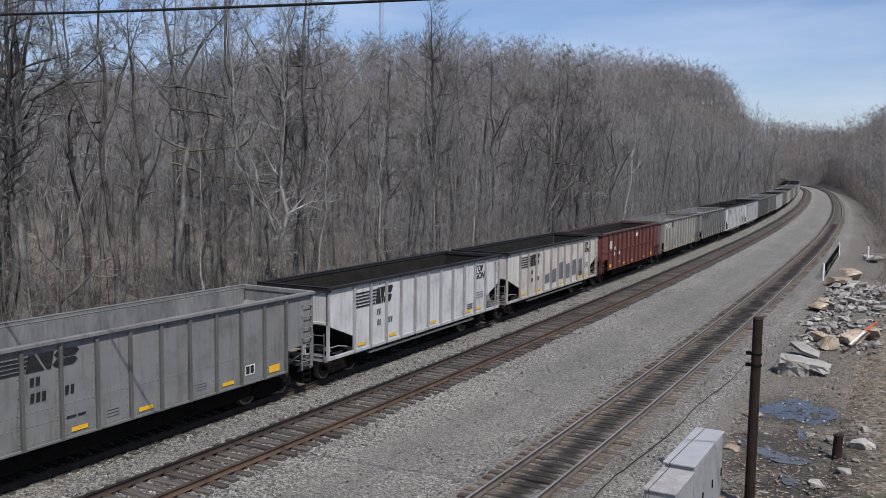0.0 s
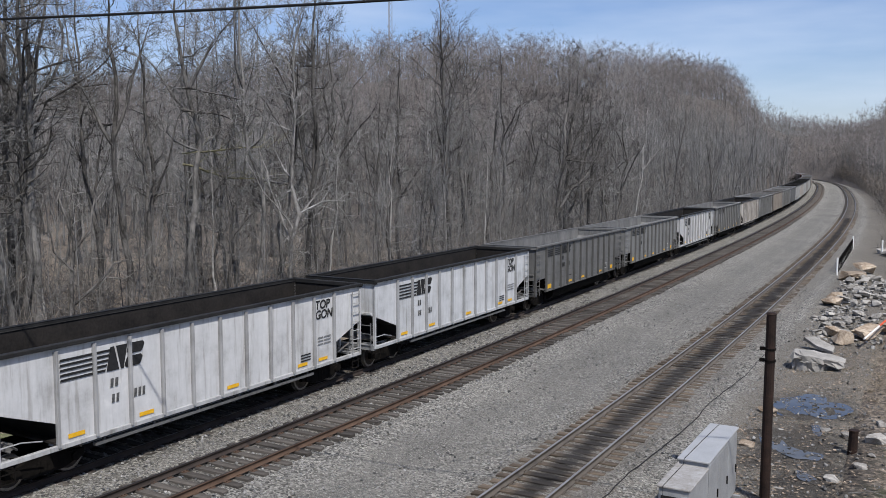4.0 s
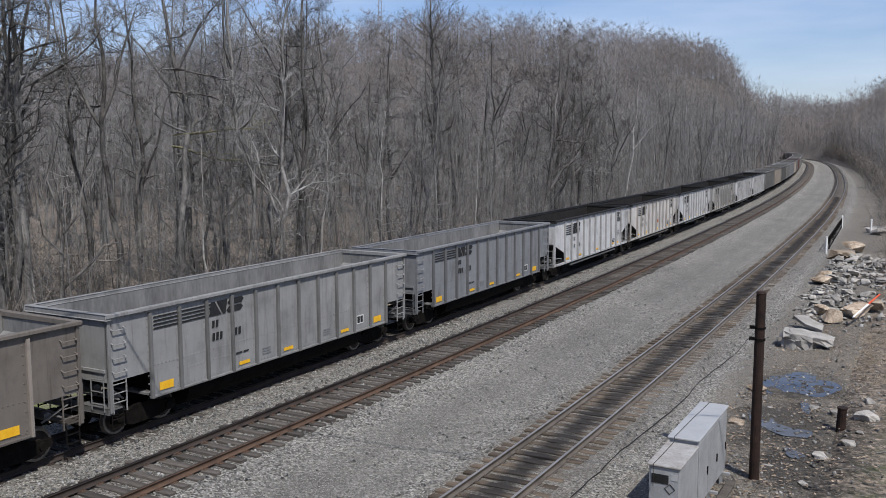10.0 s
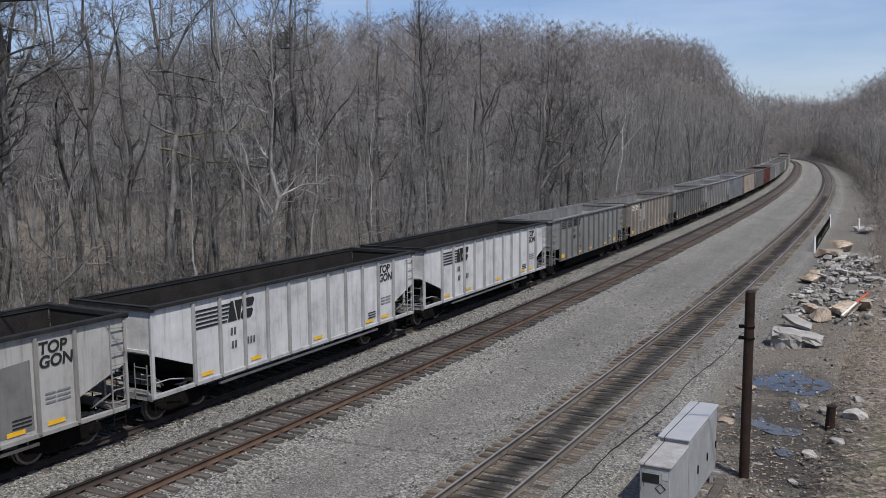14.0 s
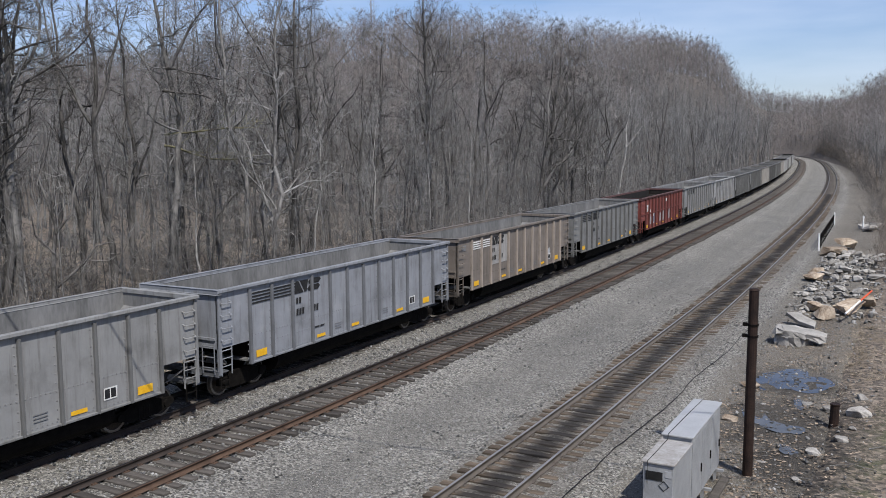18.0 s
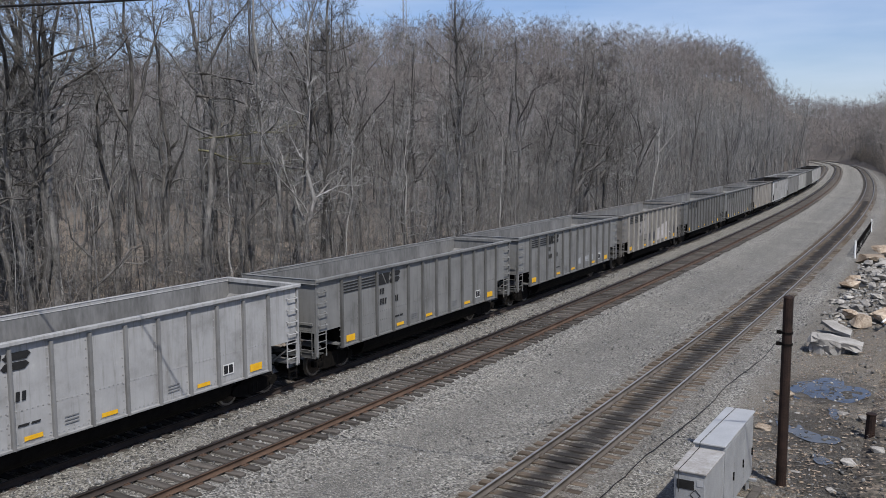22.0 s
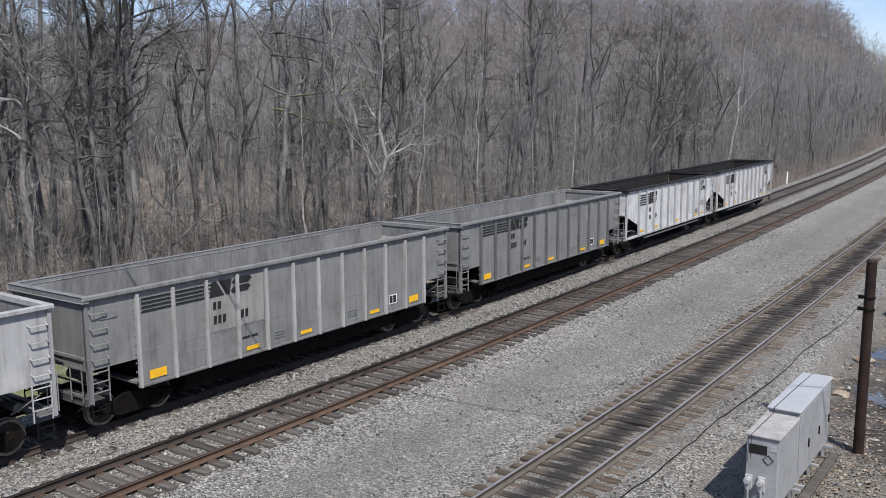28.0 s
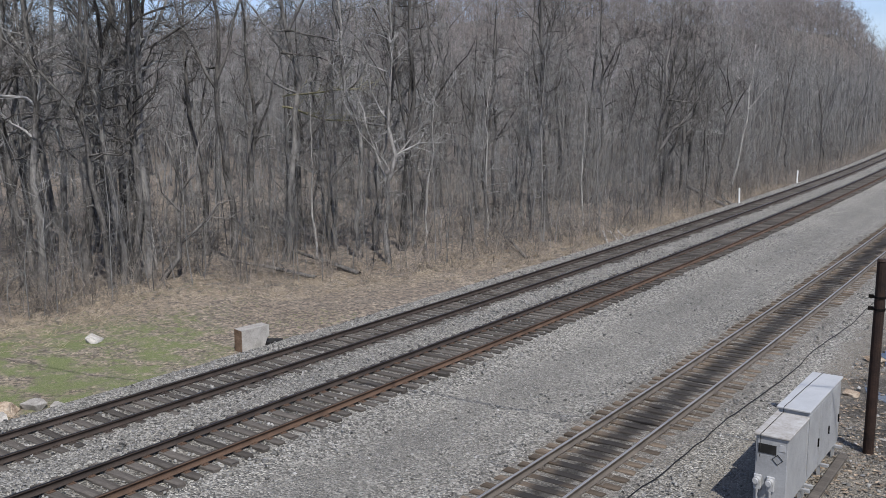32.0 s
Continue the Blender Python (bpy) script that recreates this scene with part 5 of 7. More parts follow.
# trees that stand out: place, height, girth, dark bark, leaders, clear stem, lean, limb slope
TALL_TREES = [
    ((-37.0, 36.8), 21.0, 0.22, True, [(0.48, 225, 62, 0.46, 0.75), (0.50, 45, 60, 0.46, 0.75)], 0.42, (0.0, 0.0), (15, 60)),
    ((-36.5, 40.6), 21.5, 0.25, False, [(0.62, 35, 62, 0.36, 0.8), (0.55, 205, 68, 0.34, 0.6)], 0.40, (0.005, 0.005), (5, 50)),
    ((-32.9, 49.0), 19.5, 0.18, True, [(0.42, 225, 55, 0.32, 0.55), (0.30, 40, 42, 0.32, 0.55), (0.68, 205, 60, 0.26, 0.55)], 0.30, (0.02, 0.02), (10, 55)),
    ((-29.1, 61.4), 22.0, 0.25, True, [(0.26, 60, 74, 0.60, 0.75), (0.48, 235, 70, 0.42, 0.65), (0.55, 70, 66, 0.40, 0.65), (0.4, 150, 70, 0.42, 0.5)], 0.30, (0.0, 0.0), (35, 70)),
    ((-26.4, 75.5), 19.0, 0.21, True, [(0.25, 45, 58, 0.62, 0.8), (0.45, 70, 62, 0.45, 0.65)], 0.32, (0.07, 0.03), (25, 65)),
    ((-26.5, 80.5), 19.0, 0.24, True, [(0.22, 40, 52, 0.60, 0.75), (0.4, 60, 58, 0.45, 0.6), (0.5, 230, 66, 0.4, 0.5)], 0.30, (0.10, 0.02), (25, 65)),
    ((-26.5, 86.2), 17.5, 0.22, True, [(0.2, 200, 70, 0.55, 0.7), (0.35, 30, 60, 0.5, 0.7)], 0.25, (0.0, 0.0), (20, 60)),
    ((-26.7, 89.2), 18.0, 0.20, True, [(0.3, 20, 66, 0.5, 0.7)], 0.25, (0.03, 0.0), (20, 60)),
    ((-38.4, 29.6), 21.0, 0.16, True, [(0.35, 215, 70, 0.5, 0.7)], 0.28, (-0.04, -0.06), (10, 55)),
    ((-38.3, 30.3), 22.0, 0.18, False, [(0.4, 190, 66, 0.45, 0.7)], 0.3, (-0.02, -0.03), (10, 55)),
    ((-38.1, 31.0), 22.5, 0.20, True, [(0.45, 30, 70, 0.45, 0.65)], 0.3, (0.0, 0.01), (10, 55)),
    ((-38.2, 31.9), 23.5, 0.27, False, [(0.5, 60, 66, 0.4, 0.65), (0.55, 230, 66, 0.36, 0.6)], 0.34, (0.005, 0.0), (10, 55)),
    ((-39.2, 31.2), 22.0, 0.19, True, [(0.4, 45, 62, 0.5, 0.7)], 0.3, (0.03, 0.03), (10, 55)),
    ((-42.5, 28.4), 23.0, 0.22, False, [(0.5, 210, 68, 0.4, 0.7), (0.6, 40, 60, 0.3, 0.6)], 0.3, (-0.01, 0.0), (10, 55)),
    ((-43.6, 28.2), 22.0, 0.19, True, [(0.3, 220, 70, 0.5, 0.7)], 0.3, (-0.02, -0.02), (10, 55)),
    ((-33.3, 40.7), 12.0, 0.09, True, [(0.4, 60, 66, 0.4, 0.6)], 0.25, (0.03, 0.02), (20, 60)),
]


def build_near_trees():
    kinds = []
    rngk = np.random.default_rng(61)
    for k in range(12):
        up = [(rngk.uniform(0.22, 0.6), rngk.uniform(0, 360), rngk.uniform(56, 74), rngk.uniform(0.28, 0.48), rngk.uniform(0.5, 0.8)) for _ in range(1 + k % 3)]
        made = bare_tree(100 + k, 21, (0.22, 0.13, 0.17, 0.2)[k % 4], up, 0.2 + 0.05 * (k % 4), 30 + k % 4, 6, 8, 0.18 + 0.02 * (k % 3), (rngk.normal(0, 0.025), rngk.normal(0, 0.025)), (8 + 6 * (k % 3), 60), 0.008 + 0.002 * (k % 3))
        kinds.append(tree_meshes(made, (BARK_DARK, BARK, BARK, BARK_DARK)[k % 4], (BARK, TWIG, TWIG, BARK_DARK)[k % 4]))
    g = np.random.default_rng(8)
    spots = []
    for q, ((x, y), hgt, r0, dark, up, clear, lean, slope) in enumerate(TALL_TREES):
        pair = tree_meshes(bare_tree(800 + q, hgt, r0, up, clear, 40, 8, 7, 0.28 if 3 <= q <= 7 else 0.21, lean, slope, 0.009), BARK_DARK if dark else BARK, BARK_DARK if dark else TWIG)
        spots.append((x, y))
        t = tree_thing(x, y, 0, 1.0, "tall bare dark-barked tree with forking stems" if dark else "tall bare grey-barked tree with spreading limbs", pair)
        if q == 1:
            for z, azi, dip, ln in ((13.6, 48, 0.12, 6.0), (12.3, 40, 0.02, 5.0), (9.8, 45, -0.10, 5.4), (9.2, 52, -0.16, 6.2)):
                V, F = [], []
                c, s_ = math.cos(radians(azi)), math.sin(radians(azi))
                bough(g, V, F, np.array((0.1 * c, 0.1 * s_, z)), np.array((c, s_, dip)), ln, 0.07, 12, 4, 0.12, -0.005, 0.5)
                put("bough", mesh_from("bough", np.concatenate(V), np.concatenate(F), LICHEN if z < 11 else BARK_DARK), t, None, "lichen-grown level bough" if z < 11 else "dark level bough")
    # slender pale stems among them
    for q, (x, y, hgt) in enumerate(((-32.3, 49.5, 10.5), (-30.6, 55.0, 12.0), (-34.8, 41.5, 11.0), (-28.0, 66.0, 11.0), (-39.6, 33.5, 12.0))):
        spots.append((x, y))
        tree_thing(x, y, 40 * q, 1.0, "slender pale-barked young tree among darker trunks", tree_meshes(bare_tree(850 + q, hgt, 0.075, [], 0.35, 14, 5, 4, 0.16, (0.02, 0.03), (20, 60)), BARK_PALE, BARK))
    # a low crooked tree bending over the litter
    V, F = [], []
    for run, rad in (([(0, -0.3), (0.35, 0.45), (1.05, 1.2), (1.2, 2.4), (1.1, 3.7), (1.28, 5.0), (0.9, 6.2), (0.5, 7.4)], 0.17), ([(1.15, 1.9), (1.9, 2.5), (2.7, 3.3), (3.0, 3.9), (3.7, 4.1)], 0.09),
                     ([(1.2, 4.6), (1.8, 5.6), (2.0, 6.6), (2.5, 7.6)], 0.08), ([(1.1, 3.6), (0.4, 4.6), (0.2, 5.6)], 0.06), ([(2.6, 3.2), (3.5, 3.1), (4.2, 3.5)], 0.04), ([(0.6, 7.0), (0.9, 8.2), (0.5, 9.0)], 0.05)):
        tube(V, F, [(0.65 * a + g.normal(0, 0.08), 0.76 * a + g.normal(0, 0.08), h) for a, h in run], [rad * (1 - i / len(run)) ** 0.7 for i in range(len(run))], 6)
    low = tagged(new("crooked_tree"), "low crooked dark-barked tree bending over the litter", "tree")
    low.matrix_basis = pose(-37.1, 31.6, gz(-37.1, 31.6))
    put("trunk", mesh_from("trunk", np.concatenate(V), np.concatenate(F), BARK_DARK), low)
    for q in range(3):
        s = g.uniform(20, 50)
        x, y, _ = line(s, float(edge_of_woods(np.array(s))) + g.uniform(0, 12))
        k = (0, 3, 8, 11, 7, 4)[q % 6]
        spots.append((float(x), float(y)))
        tree_thing(float(x), float(y), g.uniform(0, 360), g.uniform(0.8, 1.1), "tall bare dark-barked tree at the wood's edge", kinds[k])
    for q in range(14):
        s = g.uniform(-8, 42)
        x, y, _ = line(s, float(edge_of_woods(np.array(s))) + g.uniform(4, 30))
        spots.append((float(x), float(y)))
        k = (1, 2, 5, 6)[q % 4]
        tree_thing(float(x), float(y), g.uniform(0, 360), g.uniform(1.1, 1.25), "tall bare grey-barked woodland tree" if k % 4 in (1, 2) else "tall bare dark-barked woodland tree", kinds[k])
    tries = 0
    while len(spots) < 250 and tries < 20000:
        tries += 1
        s = -25 + 165 * g.random() ** 1.25
        e = float(edge_of_woods(np.array(s)))
        d = e + 42 * g.random() ** 1.25
        x, y, _ = line(s, d)
        if any((x - a) ** 2 + (y - b) ** 2 < 3.2 for a, b in spots):
            continue
        for q in range(1 + (g.random() < 0.35) * int(g.integers(1, 4))):
            px_, py_ = float(x) + q * g.normal(0, 0.45), float(y) + q * g.normal(0, 0.45)
            spots.append((px_, py_))
            k = int(g.integers(12))
            tree_thing(px_, py_, g.uniform(0, 360), (g.uniform(0.55, 1.12) if s > 45 else g.uniform(0.7, 1.2)) * (0.8 if d - e < 3 else 1) * (0.8 if q else 1), "bare grey-barked woodland tree" if k % 4 in (1, 2) else "bare dark-barked woodland tree", kinds[k])


def scatter(name, templates, places, material, label, category, lean=0.03, seed=5, stem_material=None):
    """Many plants joined into one object: places are rows of x, y, scale."""
    g = np.random.default_rng(seed)
    places = np.asarray(places)
    zs = ground_z(places[:, 0], places[:, 1])
    VV, FF, MI, base = [], [], [], 0
    for (x, y, sc), z in zip(places, zs):
        V, F, *stem = templates[int(g.integers(len(templates)))]
        MI.append((np.arange(len(F)) < (stem[0] if stem else 0)).astype(np.int32))
        a = g.uniform(0, 2 * math.pi)
        c, si = math.cos(a) * sc, math.sin(a) * sc
        q = np.empty_like(V)
        lx, ly = g.normal(0, lean, 2)
        q[:, 0] = V[:, 0] * c - V[:, 1] * si + x + lx * V[:, 2]
        q[:, 1] = V[:, 0] * si + V[:, 1] * c + y + ly * V[:, 2]
        q[:, 2] = V[:, 2] * sc * g.uniform(0.85, 1.15) + z
        VV.append(q)
        FF.append(F + base)
        base += len(V)
    me = mesh_from(name, np.concatenate(VV), np.concatenate(FF), material)
    if stem_material:
        me.materials.append(stem_material)
        me.polygons.foreach_set("material_index", np.concatenate(MI))
    return tagged(new(name, me), label, category, kind="stuff")


def both(pair):
    (tv, tf), (cv, cf) = pair
    return np.concatenate([tv, cv]), np.concatenate([tf, cf + len(tv)]), len(tf)


def hill_tree(seed, height, limbs=10, twigs=14, width=0.03):
    """A light far tree: one stem and a cloud of limbs and twigs."""
    g = np.random.default_rng(seed)
    V, F = [], []
    bend = g.normal(0, 0.7, 2)
    tube(V, F, [(0, 0, -0.8), (bend[0], bend[1], height * 0.5), (0, 0, height)], [0.10, 0.07, 0], 3)
    stem = sum(len(f) for f in F)
    for q in range(limbs):
        t = 0.08 + 0.88 * (q + g.random()) / limbs
        p = np.array([bend[0] * (1 - t), bend[1] * (1 - t), height * t])
        az = q * 2.4 + g.normal(0, 0.4)
        ln = height * (0.055 + 0.20 * math.sin(math.pi * (0.30 + 0.70 * (t - 0.08) / 0.90))) * g.uniform(0.75, 1.25)
        d = np.array([math.cos(az), math.sin(az), g.uniform(0.35, 0.9)])
        e = p + d * ln
        blade(V, F, p, e, width, g)
        for _ in range(twigs):
            s2 = p + (e - p) * g.uniform(0.15, 1.0)
            blade(V, F, s2, s2 + (d * 0.3 + g.normal(0, 0.75, 3) + (0, 0, 0.25)) * (0.8 + ln * g.uniform(0.12, 0.45)), width * 0.8, g)
    return np.concatenate(V), np.concatenate(F), stem


def build_woods():
    g = np.random.default_rng(21)
    mid = [both(grow(300 + k, 19, 12, 5, 4, 4, 0.2, 1.15, 0.03 * (k % 3 - 1), False, 2, 0.8)) for k in range(8)]
    far = [hill_tree(400 + k, 17) for k in range(10)]
    # middle belt: behind the near trees and along the far side of the line
    pl = []
    while len(pl) < 1080:
        s = g.uniform(-40, 330)
        e = float(edge_of_woods(np.array(s)))
        d = e + (42 if s < 140 else 0) + g.uniform(0, 48) ** 1.0
        if g.random() > 1.3 - s / 420:
            continue
        x, y, _ = line(s, d)
        pl.append((float(x), float(y), g.uniform(0.65, 1.05) * float(np.interp(s, [140, 200, 330, 400], [1, 1.2, 1.2, 1]))))
    while len(pl) < 1080 + 420:
        s = 115 + 400 * g.random()
        d = -7.0 - 34 * g.random() ** 1.7 - (s < 170) * 5
        x, y, _ = line(s, d)
        pl.append((float(x), float(y), g.uniform(0.45, 0.95)))
    scatter("woodland", mid, pl, WOODS, "dense bare grey-brown deciduous woodland", "woods", 0.05, 31, WOODS_STEM)
    # the hillsides
    def hillside(name, kinds, n_, az0, az1, r0, r1, label, seed, scale):
        az, r = np.radians(g.uniform(az0, az1, n_)), np.sqrt(g.uniform(r0 ** 2, r1 ** 2, n_))
        P = np.stack([-np.sin(az) * r, np.cos(az) * r, g.uniform(0.8, 1.1, n_) * scale], 1)
        s, d = across(P[:, 0], P[:, 1])
        keep = ((d > edge_of_woods(s) + np.where(s < 140, 80, np.where(s < 330, 30, 1))) | ((d < -9) & (s > 150)) | ((d < -6) & (s > 300)))
        keep &= (r < 435) | (az < radians(13))  # the back of the ridge is never seen
        scatter(name, kinds, P[keep], WOODS_FAR, label, "woods", 0.04, seed, WOODS_STEM)

    hillside("hillside_woods", far, 2000, -3, 60, 90, 250, "bare hillside forest, grey-brown in the sun", 32, 1.0)
    hillside("upper_hillside_woods", [hill_tree(430 + k, 17, 11, 14, 0.034) for k in range(10)], 6200, -3, 60, 240, 500, "bare forest along the hill's crest", 35, 1.0)
    hillside("distant_woods", [hill_tree(450 + k, 17, 8, 11, 0.06) for k in range(6)], 5200, -6, 20, 440, 1250, "distant bare forest on the far hills", 33, 1.05)


def shrub(seed, height, stems, forks):
    g = np.random.default_rng(seed)
    V, F = [], []
    for _ in range(stems):
        b = np.array([g.normal(0, 0.16), g.normal(0, 0.16), -0.1])
        d = np.array([g.normal(0, 0.35), g.normal(0, 0.35), 1.0])
        h = height * g.uniform(0.5, 1)
        e = b + d / np.linalg.norm(d) * h
        r = 0.005 + 0.003 * height
        bow = (b + e) / 2 + g.normal(0, 0.09 * h, 3)
        tube(V, F, [b, bow, e], [r, r * 0.7, 0], 3)
        for _ in range(forks):
            t = g.uniform(0.3, 0.95)
            p = b + (bow - b) * t * 2 if t < 0.5 else bow + (e - bow) * (t * 2 - 1)
            q = p + (d * 0.4 + g.normal(0, 0.6, 3)) * h * 0.3
            blade(V, F, p, q, r * 0.7, g)
            blade(V, F, (p + q) / 2, (p + q) / 2 + g.normal(0, 0.5, 3) * h * 0.2, r * 0.6, g)
    return np.concatenate(V), np.concatenate(F)


def build_saplings():
    """Thin grey understorey stems among the near trees."""
    g = np.random.default_rng(55)
    kinds = []
    for k in range(8):
        V, F = [], []
        h = 4.0 + (k % 4) * 1.3
        q = np.random.default_rng(700 + k)
        mid = np.array([q.normal(0, 0.3), q.normal(0, 0.3), h * 0.5])
        end = np.array([q.normal(0, 0.6), q.normal(0, 0.6), h])
        tube(V, F, [(0, 0, -0.2), mid * 0.5 + (q.normal(0, 0.15), q.normal(0, 0.15), 0), mid, (mid + end) / 2 + (q.normal(0, 0.2), q.normal(0, 0.2), 0), end], [0.026, 0.022, 0.018, 0.012, 0], 3)
        for _ in range(10):
            t = q.uniform(0.25, 0.95)
            p = mid * (t / 0.5) if t < 0.5 else mid + (end - mid) * (t - 0.5) / 0.5
            d = np.array([q.normal(0, 1), q.normal(0, 1), 0.9]) * h * 0.13
            tube(V, F, [p, p + d], [0.011, 0], 3)
            for _ in range(3):
                b = p + d * q.uniform(0.2, 0.9)
                blade(V, F, b, b + (d + q.normal(0, 0.45, 3)) * 0.7, 0.008, q)
        kinds.append((np.concatenate(V), np.concatenate(F)))
    pl = []
    while len(pl) < 1900:
        s = -25 + 230 * g.random() ** 1.2
        d = float(edge_of_woods(np.array(s))) - 0.8 + 34 * g.random() ** 1.6
        x, y, _ = line(s, d)
        pl.append((float(x), float(y), g.uniform(0.6, 1.4)))
    scatter("saplings", kinds, pl, WOODS_STEM, "thin grey leafless saplings between the trees", "saplings", 0.06, 45)


def build_undergrowth():
    """Grey many-stemmed thicket under the trees."""
    g = np.random.default_rng(88)
    kinds = [shrub(560 + k, 2.4 + 0.5 * (k % 5), 6, 8) for k in range(8)]
    pl = []
    while len(pl) < 1500:
        s = -25 + 235 * g.random() ** 1.25
        d = float(edge_of_woods(np.array(s))) + 0.6 + 32 * g.random() ** 1.5
        if math.sin(s * 0.27 + d * 0.2) + math.sin(d * 0.33 - s * 0.11) + g.normal(0, 0.6) < -0.7:
            continue
        x, y, _ = line(s, d)
        pl.append((float(x), float(y), g.uniform(0.55, 1.35)))
    scatter("undergrowth", kinds, pl, THICKET, "grey leafless thicket under the trees", "undergrowth", 0.12, 46)
    # sticks and broken boughs over the litter
    V, F = [], []
    ss = -6 + 90 * g.random(1500) ** 1.3
    x0, y0, _ = line(ss, edge_of_woods(ss) - 2.5 + 15 * g.random(1500) ** 1.3)
    turn, long = g.uniform(0, 6.28, 1500), 0.25 + 1.6 * g.random(1500) ** 3
    x1, y1 = x0 + np.cos(turn) * long, y0 + np.sin(turn) * long
    z0, z1 = ground_z(x0, y0) + 0.02, ground_z(x1, y1) + 0.02 + np.abs(g.normal(0, 0.12, 1500)) * long
    for q, e in zip(np.stack([x0, y0, z0], 1), np.stack([x1, y1, z1], 1)):
        r = g.uniform(0.007, 0.022)
        tube(V, F, [q, (q + e) / 2 + g.normal(0, 0.03, 3), e], [r, r * 0.8, r * 0.3], 3)
    tagged(new("fallen_sticks", mesh_from("fallen_sticks", np.concatenate(V), np.concatenate(F), TWIG)), "grey fallen sticks strewn over leaf litter", "sticks", kind="stuff")


def build_brush():
    g = np.random.default_rng(77)
    sh = [shrub(500 + k, 1.0 + 0.45 * (k % 5), 5 + k % 3, 5) for k in range(8)]
    pl = []
    while len(pl) < 2100:
        s = -25 + 300 * g.random() ** 2.0
        e = float(edge_of_woods(np.array(s)))
        d = e + g.normal(0, 2.2) - (1.3 if s > 40 else 0.5) + (g.random() < 0.3) * g.uniform(0, 25)
        if d < 15.8 or (s < 30 and d < 28):
            continue
        x, y, _ = line(s, d)
        pl.append((float(x), float(y), g.uniform(0.6, 1.5)))
    scatter("brush", sh, pl, BRUSH, "tangle of dry brown brush along the wood's edge", "brush", 0.1, 41)
    pl = []
    for _ in range(1500):
        s = 66 + 430 * g.random() ** 1.1
        d = -4.7 - abs(g.normal(0, 3.6)) - (s < 100) * 1.2
        x, y, _ = line(s, d)
        pl.append((float(x), float(y), g.uniform(0.5, 1.6) * (1 if d < -6 else 0.5) * (1.7 if s > 150 else 1)))
    scatter("bank_brush", sh, pl, BRUSH, "dry brush on the bank beside the line", "brush", 0.1, 42)
    pl = []
    for _ in range(900):
        s = 100 + 380 * g.random() ** 1.2
        x, y, _ = line(s, -4.9 - abs(g.normal(0, 2.6)))
        pl.append((float(x), float(y), g.uniform(0.5, 1.5) * (1.5 if s > 170 else 1)))
    scatter("bank_thicket", sh, pl, THICKET, "dark leafless thicket on the bank beside the line", "brush", 0.1, 47)
    tuft = []
    for k in range(5):
        V, F = [], []
        q = np.random.default_rng(600 + k)
        for _ in range(16):
            b = np.array([q.normal(0, 0.14), q.normal(0, 0.10), -0.02])
            e = b + np.array([q.normal(0, 0.2), q.normal(0, 0.2), q.uniform(0.03, 0.24)])
            blade(V, F, b, e, 0.007, q)
        tuft.append((np.concatenate(V), np.concatenate(F)))
    pl = []
    while len(pl) < 7500:
        s = -10 + 120 * g.random() ** 1.4
        e = float(edge_of_woods(np.array(s)))
        d = e + g.normal(-1.2, 2.4)
        if d < 15.9:
            continue
        x, y, _ = line(s, d)
        pl.append((float(x), float(y), g.uniform(0.5, 1.4)))
    for _ in range(300):
        x, y, _ = line(g.uniform(26, 75), -4.2 - abs(g.normal(0, 2.2)))
        pl.append((float(x), float(y), g.uniform(0.4, 1.1)))
    for _ in range(260):
        x, y, _ = line(g.uniform(36, 47), -4.6 - abs(g.normal(0, 1.5)))
        pl.append((float(x), float(y), g.uniform(0.5, 1.3)))
    scatter("dead_grass", tuft, pl, STRAW, "bleached dead grass tufts", "grass", 0.15, 43)
    pl = []
    while len(pl) < 2300:
        s, d = g.uniform(2, 31), g.uniform(16.6, 29)
        if math.sin(s * 0.9 + d * 0.7) + math.sin(d * 1.3 - s * 0.35) + g.normal(0, 0.7) < -0.1:
            continue
        x, y, _ = line(s, d)
        pl.append((float(x), float(y), g.uniform(0.12, 0.42)))
    for _ in range(500):
        x, y, _ = line(g.uniform(14, 34), -g.uniform(8, 13))
        pl.append((float(x), float(y), g.uniform(0.2, 0.5)))
    scatter("grass", tuft, pl, GRASS, "short green spring grass in the clearing", "grass", 0.15, 44)


# ---------------------------------------------------------------- lineside things
def rock_mesh(seed, material, flat=0.7, count=15):
    """A broken stone: the hull of a few scattered points, its edges knocked off."""
    g = np.random.default_rng(seed)
    bm = B()
    P = g.normal(0, 1, (count, 3))
    P /= np.linalg.norm(P, axis=1)[:, None]
    for p in np.sign(P) * np.abs(P) ** 0.7 * g.uniform(0.42, 0.56, (count, 1)):
        bm.verts.new((p[0], p[1], p[2] * flat))
    bmesh.ops.convex_hull(bm, input=list(bm.verts))
    bmesh.ops.delete(bm, geom=[v for v in bm.verts if not v.link_faces], context="VERTS")
    bmesh.ops.bevel(bm, geom=list(bm.edges), offset=0.02, segments=1, affect="EDGES")
    bmesh.ops.triangulate(bm, faces=list(bm.faces))
    bmesh.ops.subdivide_edges(bm, edges=[e for e in bm.edges if e.calc_length() > 0.25], cuts=1)
    for v in bm.verts:
        v.co *= 1 + g.normal(0, 0.032)
    return bm_mesh("rock", bm, material)


